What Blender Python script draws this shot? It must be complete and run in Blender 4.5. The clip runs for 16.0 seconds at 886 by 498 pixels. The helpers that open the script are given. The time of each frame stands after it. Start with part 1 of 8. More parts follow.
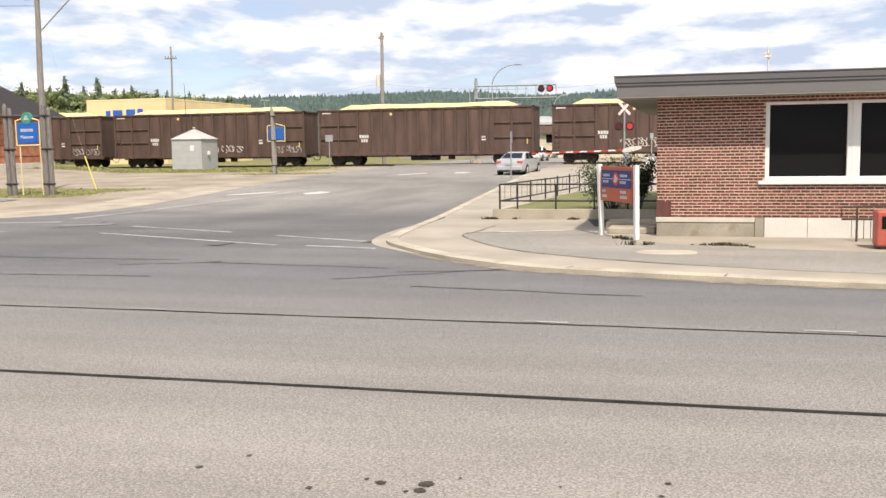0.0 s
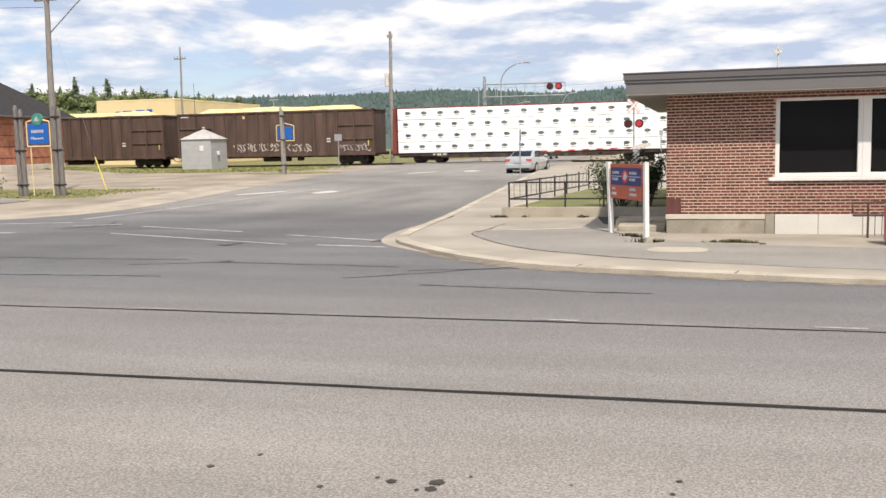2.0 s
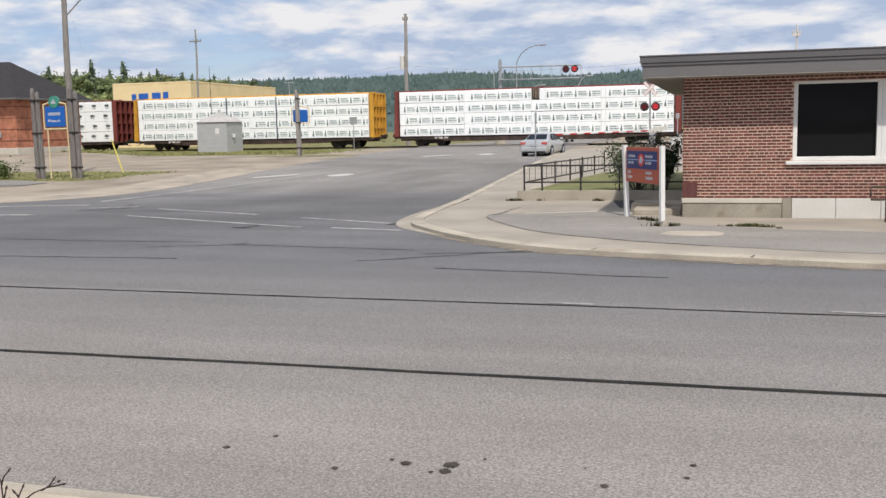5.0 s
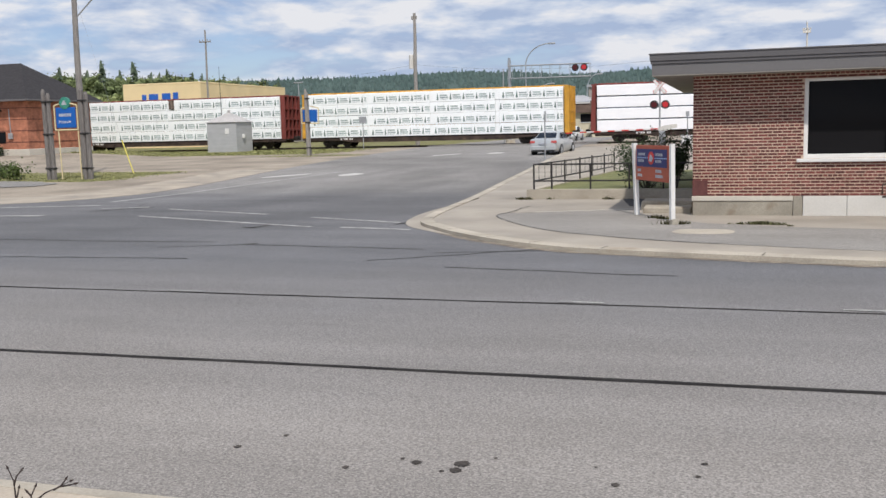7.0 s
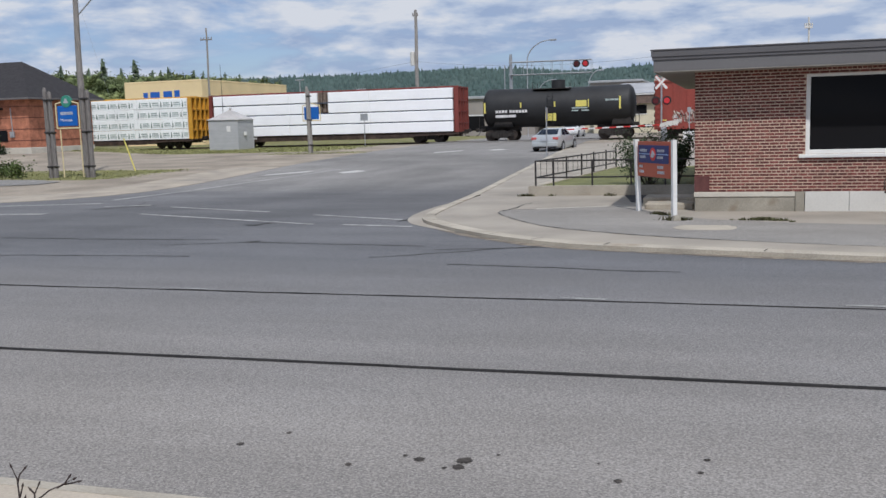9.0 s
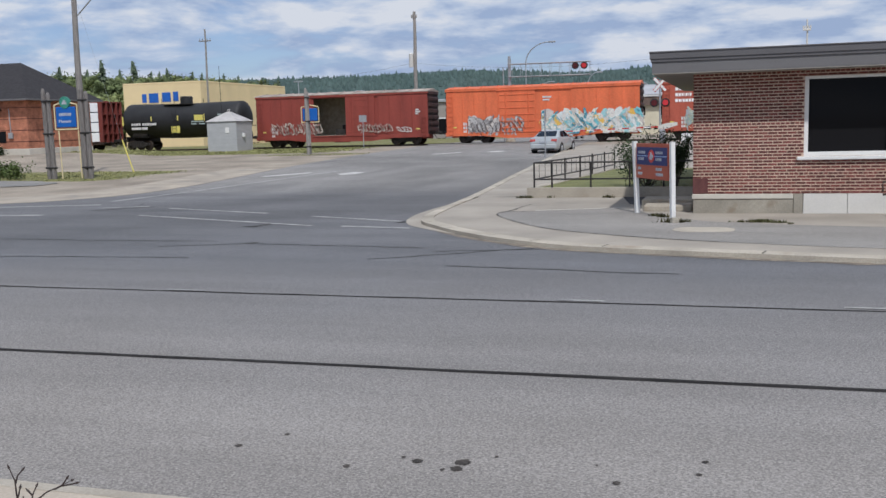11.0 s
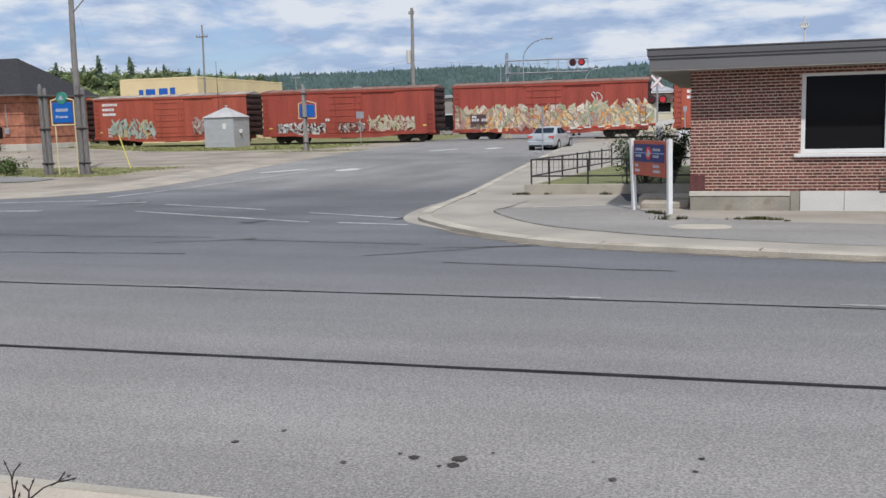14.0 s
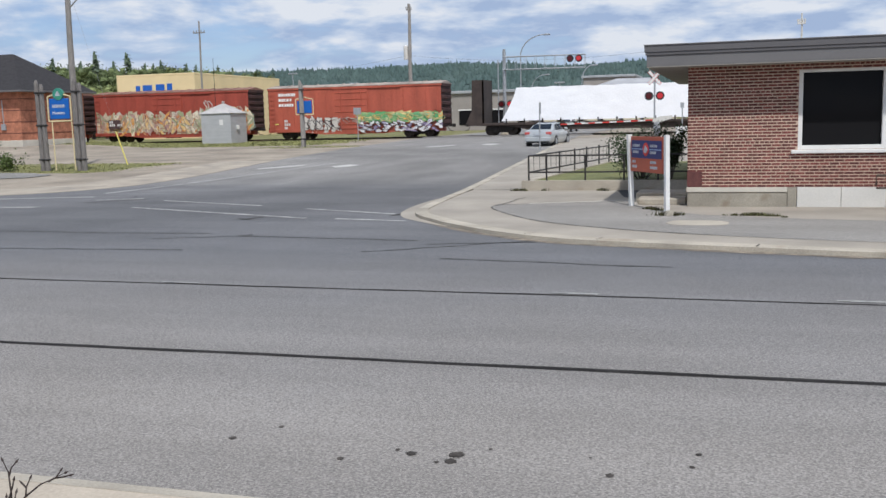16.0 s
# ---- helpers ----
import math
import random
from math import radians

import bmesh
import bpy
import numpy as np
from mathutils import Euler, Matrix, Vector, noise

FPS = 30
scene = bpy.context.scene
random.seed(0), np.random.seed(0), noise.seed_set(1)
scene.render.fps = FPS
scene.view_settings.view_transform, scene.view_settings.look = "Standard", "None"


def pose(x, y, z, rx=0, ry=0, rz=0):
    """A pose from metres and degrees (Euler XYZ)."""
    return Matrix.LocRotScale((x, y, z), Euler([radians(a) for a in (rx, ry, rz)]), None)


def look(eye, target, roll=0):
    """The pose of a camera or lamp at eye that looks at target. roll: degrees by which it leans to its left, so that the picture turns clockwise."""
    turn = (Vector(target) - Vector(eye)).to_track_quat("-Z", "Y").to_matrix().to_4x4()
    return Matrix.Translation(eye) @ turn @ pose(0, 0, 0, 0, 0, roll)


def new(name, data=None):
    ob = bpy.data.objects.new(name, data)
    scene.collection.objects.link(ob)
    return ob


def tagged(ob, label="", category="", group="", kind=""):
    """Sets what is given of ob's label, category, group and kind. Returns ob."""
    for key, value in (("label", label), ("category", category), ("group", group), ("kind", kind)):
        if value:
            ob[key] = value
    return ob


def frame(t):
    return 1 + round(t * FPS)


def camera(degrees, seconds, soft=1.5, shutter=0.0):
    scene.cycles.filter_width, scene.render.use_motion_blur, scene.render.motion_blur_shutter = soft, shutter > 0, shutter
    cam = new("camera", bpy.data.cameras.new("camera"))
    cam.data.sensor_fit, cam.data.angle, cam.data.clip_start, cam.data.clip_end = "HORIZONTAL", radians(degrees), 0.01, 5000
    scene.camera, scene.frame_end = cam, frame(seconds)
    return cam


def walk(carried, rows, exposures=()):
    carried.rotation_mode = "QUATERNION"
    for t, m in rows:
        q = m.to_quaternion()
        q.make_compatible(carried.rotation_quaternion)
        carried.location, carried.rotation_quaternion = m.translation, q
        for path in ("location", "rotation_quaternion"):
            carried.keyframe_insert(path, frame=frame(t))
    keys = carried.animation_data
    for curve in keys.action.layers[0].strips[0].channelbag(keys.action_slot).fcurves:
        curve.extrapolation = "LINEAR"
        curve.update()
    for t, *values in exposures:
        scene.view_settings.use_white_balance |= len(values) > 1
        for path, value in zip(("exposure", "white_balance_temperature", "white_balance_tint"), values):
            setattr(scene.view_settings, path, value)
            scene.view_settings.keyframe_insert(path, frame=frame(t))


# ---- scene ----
# ---- camera: held by hand, turning only ----
H = 2.1
EXPOSURES = [(0, 0.46, 6950, 12), (1.5, 0.34, 6850, 12), (3, 0.14, 6600, 12), (4, -0.02, 6450, 12),
             (6.5, -0.08, 6250, 12), (8, -0.25, 6000, 11), (9, -0.36, 5850, 11), (12, -0.31, 5800, 11), (14, -0.21, 5850, 10), (16, -0.17, 5880, 10)]
cam = camera(49.4, 16.0)
PATH = [  # seconds, yaw, pitch, roll
    (0, 14.83, -6.08, 0.83),
    (0.5, 15.02, -5.92, 0.86),
    (1, 15.31, -5.85, 1.11),
    (1.5, 15.44, -6.07, 1.15),
    (2, 15.36, -6.16, 1.19),
    (2.5, 15.37, -6.56, 0.99),
    (3, 15.82, -6.75, 0.69),
    (3.5, 16.04, -6.89, 0.83),
    (4, 15.96, -7.08, 0.88),
    (6.5, 16.85, -7.10, 1.51),
    (7, 16.81, -7.18, 1.41),
    (7.5, 16.74, -7.36, 1.35),
    (8, 16.66, -7.38, 1.42),
    (8.5, 16.82, -7.43, 1.41),
    (9, 16.90, -7.36, 1.62),
    (11.5, 16.81, -7.26, 1.53),
    (12, 16.83, -7.46, 1.55),
    (12.5, 17.19, -7.47, 1.61),
    (13, 16.94, -7.56, 1.52),
    (13.5, 16.74, -7.51, 1.54),
    (14, 16.66, -7.47, 1.41),
    (14.5, 16.50, -7.58, 1.45),
    (15, 16.61, -7.61, 1.50),
    (15.5, 16.48, -7.64, 1.40),
    (16, 16.50, -7.70, 1.40),
]
walk(cam, [(t, pose(0, 0, H, 90 + pitch, roll, yaw)) for t, yaw, pitch, roll in PATH],
     exposures=EXPOSURES)

# ---- sky and sun: broken cloud, sun high behind the camera's right shoulder ----
SUN_AZ, SUN_EL = -28.0, 55.0   # degrees towards -x from straight behind, height
world = bpy.data.worlds.new("world")
scene.world = world
world.use_nodes = True


def sky_nodes():
    nt = world.node_tree
    n, l = nt.nodes, nt.links
    n.clear()
    out = n.new("ShaderNodeOutputWorld")
    sky = n.new("ShaderNodeTexSky")
    sky.sky_type, sky.sun_disc = "NISHITA", False
    sky.sun_elevation, sky.sun_rotation = radians(SUN_EL), radians(180 + SUN_AZ)
    sky.air_density, sky.dust_density = 1.0, 0.6
    bg_sky = n.new("ShaderNodeBackground")
    bg_sky.inputs["Strength"].default_value = 0.11
    blue = n.new("ShaderNodeMix")
    blue.data_type = "RGBA"
    blue.blend_type = "MULTIPLY"
    blue.inputs["Factor"].default_value = 1.0
    blue.inputs[7].default_value = (0.86, 0.90, 1.06, 1)
    l.new(sky.outputs[0], blue.inputs[6])
    l.new(blue.outputs[2], bg_sky.inputs["Color"])
    # cloud layer: flattened heaps in banks, lit from above
    tc = n.new("ShaderNodeTexCoord")

    def mth(op, a, b=None, c=None):
        m = n.new("ShaderNodeMath")
        m.operation = op
        for i, v in enumerate((a, b, c)):
            if v is None:
                continue
            if hasattr(v, "is_linked"):
                l.new(v, m.inputs[i])
            else:
                m.inputs[i].default_value = v
        return m.outputs[0]

    def heap(shift, scale, detail, rough, seed):
        mp = n.new("ShaderNodeMapping")
        mp.inputs["Location"].default_value = (seed, seed * 0.7, shift)
        mp.inputs["Scale"].default_value = (1.0, 1.0, 3.6)
        l.new(tc.outputs["Generated"], mp.inputs[0])
        t = n.new("ShaderNodeTexNoise")
        t.inputs["Scale"].default_value, t.inputs["Detail"].default_value = scale, detail
        t.inputs["Roughness"].default_value = rough
        t.inputs["Distortion"].default_value = 0.15
        l.new(mp.outputs[0], t.inputs["Vector"])
        return t.outputs["Fac"]

    def curve(fac, a, b, lo=0.0, hi=1.0):
        r = n.new("ShaderNodeMapRange")
        r.interpolation_type = "SMOOTHSTEP"
        r.inputs["From Min"].default_value, r.inputs["From Max"].default_value = a, b
        r.inputs["To Min"].default_value, r.inputs["To Max"].default_value = lo, hi
        l.new(fac, r.inputs["Value"])
        return r.outputs[0]

    body = heap(0.0, 6.8, 9.0, 0.54, 2.3)
    above = heap(0.07, 6.8, 9.0, 0.54, 2.3)
    bank = heap(0.0, 2.1, 3.0, 0.5, 4.1)
    cover = curve(mth("ADD", body, mth("MULTIPLY", mth("SUBTRACT", bank, 0.5), 0.5)), 0.29, 0.50, 0.15, 1.0)
    lit = mth("ADD", mth("MULTIPLY", mth("SUBTRACT", body, above), 2.6), mth("MULTIPLY", body, 0.9))
    tone = n.new("ShaderNodeValToRGB")
    e = tone.color_ramp.elements
    e[0].position, e[0].color = 0.20, (0.50, 0.60, 0.78, 1)
    e[1].position, e[1].color = 0.72, (1.0, 0.99, 0.98, 1)
    e.new(0.45).color = (0.72, 0.79, 0.90, 1)
    l.new(lit, tone.inputs[0])
    bg_cloud = n.new("ShaderNodeBackground")
    bg_cloud.inputs["Strength"].default_value = 0.88
    l.new(tone.outputs[0], bg_cloud.inputs["Color"])
    mix = n.new("ShaderNodeMixShader")
    l.new(cover, mix.inputs[0])
    l.new(bg_sky.outputs[0], mix.inputs[1])
    l.new(bg_cloud.outputs[0], mix.inputs[2])
    l.new(mix.outputs[0], out.inputs["Surface"])


sky_nodes()
sun = new("sun", bpy.data.lights.new("sun", "SUN"))
sun.data.energy, sun.data.angle, sun.data.color = 3.95, radians(1.2), (1.0, 0.93, 0.835)
_az, _el = radians(SUN_AZ), radians(SUN_EL)
SUN_FROM = Vector((-math.sin(_az) * math.cos(_el), -math.cos(_az) * math.cos(_el), math.sin(_el)))
sun.matrix_world = look(SUN_FROM * 50, (0, 0, 0))

# ---- materials ----
def mat(name, color, rough=0.7, metal=0.0, vary=0.15, scale=3.0, fine=60.0, bump=0.15, color2=None, spots=None,
        island=0.0, rand=0.0, emit=0.0, spec=0.5, streak=None, bumpdist=0.01):
    """A surface with variation at two scales: broad stains and fine grain, in metres of the object's space."""
    m = bpy.data.materials.new(name)
    m.use_nodes = True
    nt = m.node_tree
    n, l = nt.nodes, nt.links
    p = n["Principled BSDF"]
    p.inputs["Roughness"].default_value, p.inputs["Metallic"].default_value = rough, metal
    p.inputs["Specular IOR Level"].default_value = spec
    tc = n.new("ShaderNodeTexCoord")
    vec = tc.outputs["Object"]
    if streak:
        mp = n.new("ShaderNodeMapping")
        mp.inputs["Scale"].default_value = streak
        l.new(vec, mp.inputs[0])
        svec = mp.outputs[0]
    else:
        svec = vec
    a = n.new("ShaderNodeTexNoise")
    a.inputs["Scale"].default_value, a.inputs["Detail"].default_value = scale, 5.0
    l.new(svec, a.inputs["Vector"])
    b = n.new("ShaderNodeTexNoise")
    b.inputs["Scale"].default_value, b.inputs["Detail"].default_value = fine, 3.0
    l.new(vec, b.inputs["Vector"])
    c2 = color2 or tuple(c * (1 - 2.2 * vary) for c in color)
    ramp = n.new("ShaderNodeValToRGB")
    e = ramp.color_ramp.elements
    e[0].position, e[0].color = 0.32, (*c2, 1)
    e[1].position, e[1].color = 0.68, (*color, 1)
    l.new(a.outputs["Fac"], ramp.inputs[0])
    col = ramp.outputs[0]

    def mul(col, fac_socket, lo, hi):
        mr = n.new("ShaderNodeMapRange")
        mr.inputs["To Min"].default_value, mr.inputs["To Max"].default_value = lo, hi
        mr.inputs["From Min"].default_value, mr.inputs["From Max"].default_value = 0.25, 0.75
        l.new(fac_socket, mr.inputs["Value"])
        mx = n.new("ShaderNodeVectorMath")
        mx.operation = "SCALE"
        l.new(col, mx.inputs[0])
        l.new(mr.outputs[0], mx.inputs["Scale"])
        return mx.outputs[0]

    col = mul(col, b.outputs["Fac"], 1 - vary, 1 + vary)
    if island:
        g = n.new("ShaderNodeNewGeometry")
        col = mul(col, g.outputs["Random Per Island"], 1 - island, 1 + island)
    if rand:
        oi = n.new("ShaderNodeObjectInfo")
        col = mul(col, oi.outputs["Random"], 1 - rand, 1 + rand)
    if spots:
        sc, amount, tint = spots
        s = n.new("ShaderNodeTexNoise")
        s.inputs["Scale"].default_value, s.inputs["Detail"].default_value = sc, 8.0
        l.new(vec, s.inputs["Vector"])
        sr = n.new("ShaderNodeValToRGB")
        sr.color_ramp.elements[0].position, sr.color_ramp.elements[1].position = 1 - amount, 1 - amount + 0.12
        l.new(s.outputs["Fac"], sr.inputs[0])
        mx = n.new("ShaderNodeMix")
        mx.data_type = "RGBA"
        l.new(sr.outputs[0], mx.inputs["Factor"])
        l.new(col, mx.inputs[6])
        mx.inputs[7].default_value = (*tint, 1)
        col = mx.outputs[2]
    l.new(col, p.inputs["Base Color"])
    if bump:
        bp = n.new("ShaderNodeBump")
        bp.inputs["Strength"].default_value, bp.inputs["Distance"].default_value = bump, bumpdist
        l.new(b.outputs["Fac"], bp.inputs["Height"])
        l.new(bp.outputs[0], p.inputs["Normal"])
    if emit:
        p.inputs["Emission Color"].default_value = (*color, 1)
        p.inputs["Emission Strength"].default_value = emit
    return m


def palette(name, colors, rough=0.6):
    """Paint whose colour changes from piece to piece of one mesh."""
    m = bpy.data.materials.new(name)
    m.use_nodes = True
    n, l = m.node_tree.nodes, m.node_tree.links
    p = n["Principled BSDF"]
    p.inputs["Roughness"].default_value = rough
    g = n.new("ShaderNodeNewGeometry")
    r = n.new("ShaderNodeValToRGB")
    r.color_ramp.interpolation = "CONSTANT"
    e = r.color_ramp.elements
    while len(e) < len(colors):
        e.new(0.5)
    for i, c in enumerate(colors):
        e[i].position, e[i].color = i / len(colors), (*c, 1)
    l.new(g.outputs["Random Per Island"], r.inputs[0])
    tc = n.new("ShaderNodeTexCoord")
    w = n.new("ShaderNodeTexNoise")
    w.inputs["Scale"].default_value, w.inputs["Detail"].default_value = 9.0, 6.0
    l.new(tc.outputs["Object"], w.inputs["Vector"])
    mr = n.new("ShaderNodeMapRange")
    mr.inputs["From Min"].default_value, mr.inputs["From Max"].default_value = 0.3, 0.7
    mr.inputs["To Min"].default_value, mr.inputs["To Max"].default_value = 0.7, 1.1
    l.new(w.outputs["Fac"], mr.inputs["Value"])
    mx = n.new("ShaderNodeVectorMath")
    mx.operation = "SCALE"
    l.new(r.outputs[0], mx.inputs[0])
    l.new(mr.outputs[0], mx.inputs["Scale"])
    l.new(mx.outputs[0], p.inputs["Base Color"])
    return m


def asphalt(name, color, along=(0.12, 1.0, 1.0)):
    """Worn asphalt: pale aggregate, broad patches, wheel polish along the lane."""
    m = bpy.data.materials.new(name)
    m.use_nodes = True
    n, l = m.node_tree.nodes, m.node_tree.links
    p = n["Principled BSDF"]
    p.inputs["Roughness"].default_value = 0.88
    p.inputs["Specular IOR Level"].default_value = 0.25
    tc = n.new("ShaderNodeTexCoord")

    def noise_tex(scale, detail, mapping=None):
        t = n.new("ShaderNodeTexNoise")
        t.inputs["Scale"].default_value, t.inputs["Detail"].default_value = scale, detail
        if mapping:
            mp = n.new("ShaderNodeMapping")
            mp.inputs["Scale"].default_value = mapping
            l.new(tc.outputs["Object"], mp.inputs[0])
            l.new(mp.outputs[0], t.inputs["Vector"])
        else:
            l.new(tc.outputs["Object"], t.inputs["Vector"])
        return t.outputs["Fac"]

    lane = noise_tex(1.1, 6.0, along)
    patch = noise_tex(0.35, 6.0)
    grain = noise_tex(48.0, 3.0)
    vor = n.new("ShaderNodeTexVoronoi")
    vor.inputs["Scale"].default_value = 95.0
    l.new(tc.outputs["Object"], vor.inputs["Vector"])
    stone = n.new("ShaderNodeSeparateColor")
    l.new(vor.outputs["Color"], stone.inputs[0])

    def ramp(fac, lo, hi, a, b):
        r = n.new("ShaderNodeMapRange")
        r.inputs["From Min"].default_value, r.inputs["From Max"].default_value = lo, hi
        r.inputs["To Min"].default_value, r.inputs["To Max"].default_value = a, b
        l.new(fac, r.inputs["Value"])
        return r.outputs[0]

    def times(a, b):
        q = n.new("ShaderNodeMath")
        q.operation = "MULTIPLY"
        l.new(a, q.inputs[0])
        l.new(b, q.inputs[1])
        return q.outputs[0]

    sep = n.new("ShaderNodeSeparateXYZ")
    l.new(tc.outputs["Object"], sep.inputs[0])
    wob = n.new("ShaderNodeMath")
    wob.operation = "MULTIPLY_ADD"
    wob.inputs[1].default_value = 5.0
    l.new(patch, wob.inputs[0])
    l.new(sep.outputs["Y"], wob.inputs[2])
    # tint along Y: pale and warm near, darker and bluish midway, paler beyond
    tint_by_y = n.new("ShaderNodeValToRGB")
    e = tint_by_y.color_ramp.elements
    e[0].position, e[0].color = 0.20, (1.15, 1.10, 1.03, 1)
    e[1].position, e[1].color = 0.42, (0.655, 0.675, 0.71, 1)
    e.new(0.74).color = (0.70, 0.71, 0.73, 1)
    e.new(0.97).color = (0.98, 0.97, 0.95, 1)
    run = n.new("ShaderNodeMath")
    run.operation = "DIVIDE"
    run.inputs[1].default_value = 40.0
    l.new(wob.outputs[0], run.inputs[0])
    l.new(run.outputs[0], tint_by_y.inputs[0])
    # wheel paths of cars that turn out of the side street, rubbed darker round one bend
    bend = n.new("ShaderNodeVectorMath")
    bend.operation = "DISTANCE"
    bend.inputs[1].default_value = (-30.0, 34.0, 0.0)
    l.new(tc.outputs["Object"], bend.inputs[0])
    away = n.new("ShaderNodeMath")
    away.operation = "MULTIPLY_ADD"
    away.inputs[1].default_value = 3.2
    l.new(patch, away.inputs[0])
    l.new(bend.outputs["Value"], away.inputs[2])
    rub = n.new("ShaderNodeValToRGB")
    rub.color_ramp.interpolation = "EASE"
    q = rub.color_ramp.elements
    q[0].position, q[0].color = 0.25, (1, 1, 1, 1)
    q[1].position, q[1].color = 0.95, (1, 1, 1, 1)
    q.new(0.45).color = (0.80, 0.80, 0.81, 1)
    q.new(0.56).color = (0.87, 0.87, 0.88, 1)
    q.new(0.68).color = (0.78, 0.78, 0.79, 1)
    l.new(ramp(away.outputs[0], 12.0, 30.0, 0.0, 1.0), rub.inputs[0])
    turning = rub.outputs[0]
    f = times(times(ramp(lane, 0.3, 0.7, 0.90, 1.09), ramp(patch, 0.3, 0.7, 0.88, 1.1)),
              times(times(ramp(grain, 0.3, 0.7, 0.74, 1.26), ramp(stone.outputs[0], 0.0, 1.0, 0.70, 1.30)), turning))
    sc = n.new("ShaderNodeVectorMath")
    sc.operation = "SCALE"
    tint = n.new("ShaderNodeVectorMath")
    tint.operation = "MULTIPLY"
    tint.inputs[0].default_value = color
    l.new(tint_by_y.outputs[0], tint.inputs[1])
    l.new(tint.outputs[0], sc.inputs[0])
    l.new(f, sc.inputs["Scale"])
    l.new(sc.outputs[0], p.inputs["Base Color"])
    bp = n.new("ShaderNodeBump")
    bp.inputs["Strength"].default_value, bp.inputs["Distance"].default_value = 0.22, 0.005
    l.new(stone.outputs[0], bp.inputs["Height"])
    l.new(bp.outputs[0], p.inputs["Normal"])
    return m


def glass_mat(name, tint=(0.012, 0.012, 0.013), rough=0.05):
    m = bpy.data.materials.new(name)
    m.use_nodes = True
    p = m.node_tree.nodes["Principled BSDF"]
    p.inputs["Base Color"].default_value = (*tint, 1)
    p.inputs["Roughness"].default_value = rough
    p.inputs["Specular IOR Level"].default_value = 0.06
    p.inputs["Transmission Weight"].default_value = 0.0
    return m


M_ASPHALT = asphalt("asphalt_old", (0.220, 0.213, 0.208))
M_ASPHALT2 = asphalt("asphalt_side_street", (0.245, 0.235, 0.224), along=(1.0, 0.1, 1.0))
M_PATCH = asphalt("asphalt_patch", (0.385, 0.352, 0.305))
M_TAR = mat("crack_sealant", (0.034, 0.031, 0.029), 0.9, vary=0.25, fine=25, spec=0.15)
M_TARFADE = mat("worn_crack_sealant", (0.098, 0.094, 0.092), 0.9, vary=0.3, fine=25, spec=0.15)
M_STAIN = mat("oil_stain", (0.115, 0.10, 0.088), 0.9, vary=0.3, fine=40, spec=0.2)
M_PAINT = mat("road_paint", (0.50, 0.49, 0.465), 0.8, vary=0.2, fine=30, spots=(6.0, 0.47, (0.17, 0.165, 0.16)))
M_CONC = mat("kerb_concrete", (0.51, 0.455, 0.365), 0.9, vary=0.18, scale=0.7, fine=45, bump=0.3, spots=(1.1, 0.43, (0.30, 0.25, 0.185)))
M_FADED = mat("faded_road_paint", (0.46, 0.45, 0.42), 0.8, vary=0.2, fine=30, spots=(3.0, 0.5, (0.2, 0.195, 0.19)))
M_ARROW = mat("thick_road_paint", (0.62, 0.60, 0.56), 0.8, vary=0.15, fine=30, spots=(2.0, 0.36, (0.3, 0.29, 0.28)))
M_SAND = mat("sandy_edge", (0.42, 0.36, 0.28), 0.95, vary=0.2, scale=0.8, fine=30, bump=0.4, color2=(0.28, 0.245, 0.20), spots=(0.9, 0.42, (0.22, 0.2, 0.175)))
M_CONC2 = mat("pavement_concrete", (0.372, 0.332, 0.274), 0.9, vary=0.13, scale=0.6, fine=55, bump=0.3, spots=(0.8, 0.40, (0.315, 0.278, 0.228)))
M_CONC3 = mat("foundation_concrete", (0.34, 0.31, 0.25), 0.92, vary=0.15, scale=1.2, fine=40, bump=0.3, spots=(2.0, 0.38, (0.24, 0.2, 0.15)))
M_LIME = mat("limestone", (0.58, 0.54, 0.46), 0.85, vary=0.08, scale=1.4, fine=40)
M_PANEL = mat("painted_panel", (0.62, 0.60, 0.55), 0.7, vary=0.05, scale=1.0, fine=30)
M_BRICK = mat("dark_red_brick", (0.175, 0.052, 0.042), 0.85, vary=0.2, scale=14, fine=120, bump=0.4, rand=0.28)
M_BRICKJ = mat("dark_red_brick_joined", (0.175, 0.052, 0.042), 0.85, vary=0.2, scale=14, fine=120, bump=0.4, island=0.28)
M_MORTAR = mat("mortar", (0.64, 0.49, 0.375), 0.95, vary=0.12, scale=5, fine=150, bump=0.3)
M_BRICKRED = mat("old_orange_brick", (0.45, 0.18, 0.105), 0.9, vary=0.22, scale=2.2, fine=12, bump=0.3, island=0.15)
M_FASCIA = mat("grey_sheet_metal", (0.115, 0.110, 0.112), 0.5, vary=0.06, scale=0.8, fine=20, bump=0.05)
M_FASCIA2 = mat("grey_trim", (0.148, 0.142, 0.141), 0.6, vary=0.05, scale=0.8, fine=20, bump=0.05)
M_SOFFIT = mat("soffit_boards", (0.3, 0.28, 0.25), 0.8, vary=0.08)
M_WHITE = mat("white_paint", (0.74, 0.73, 0.70), 0.55, vary=0.05, scale=2, fine=50, bump=0.08)
M_GLASS = glass_mat("dark_window_glass")
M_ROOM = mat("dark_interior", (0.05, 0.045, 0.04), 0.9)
M_CURTAIN = mat("curtain", (0.28, 0.26, 0.23), 0.9, vary=0.1, streak=(8, 8, 0.2))
M_SHINGLE = mat("dark_shingles", (0.034, 0.031, 0.033), 0.9, vary=0.2, scale=4, fine=25, bump=0.5, island=0.2)
M_WOODGREY = mat("weathered_wood", (0.235, 0.215, 0.20), 0.9, vary=0.25, scale=5, fine=60, streak=(9, 9, 0.6), bump=0.4)
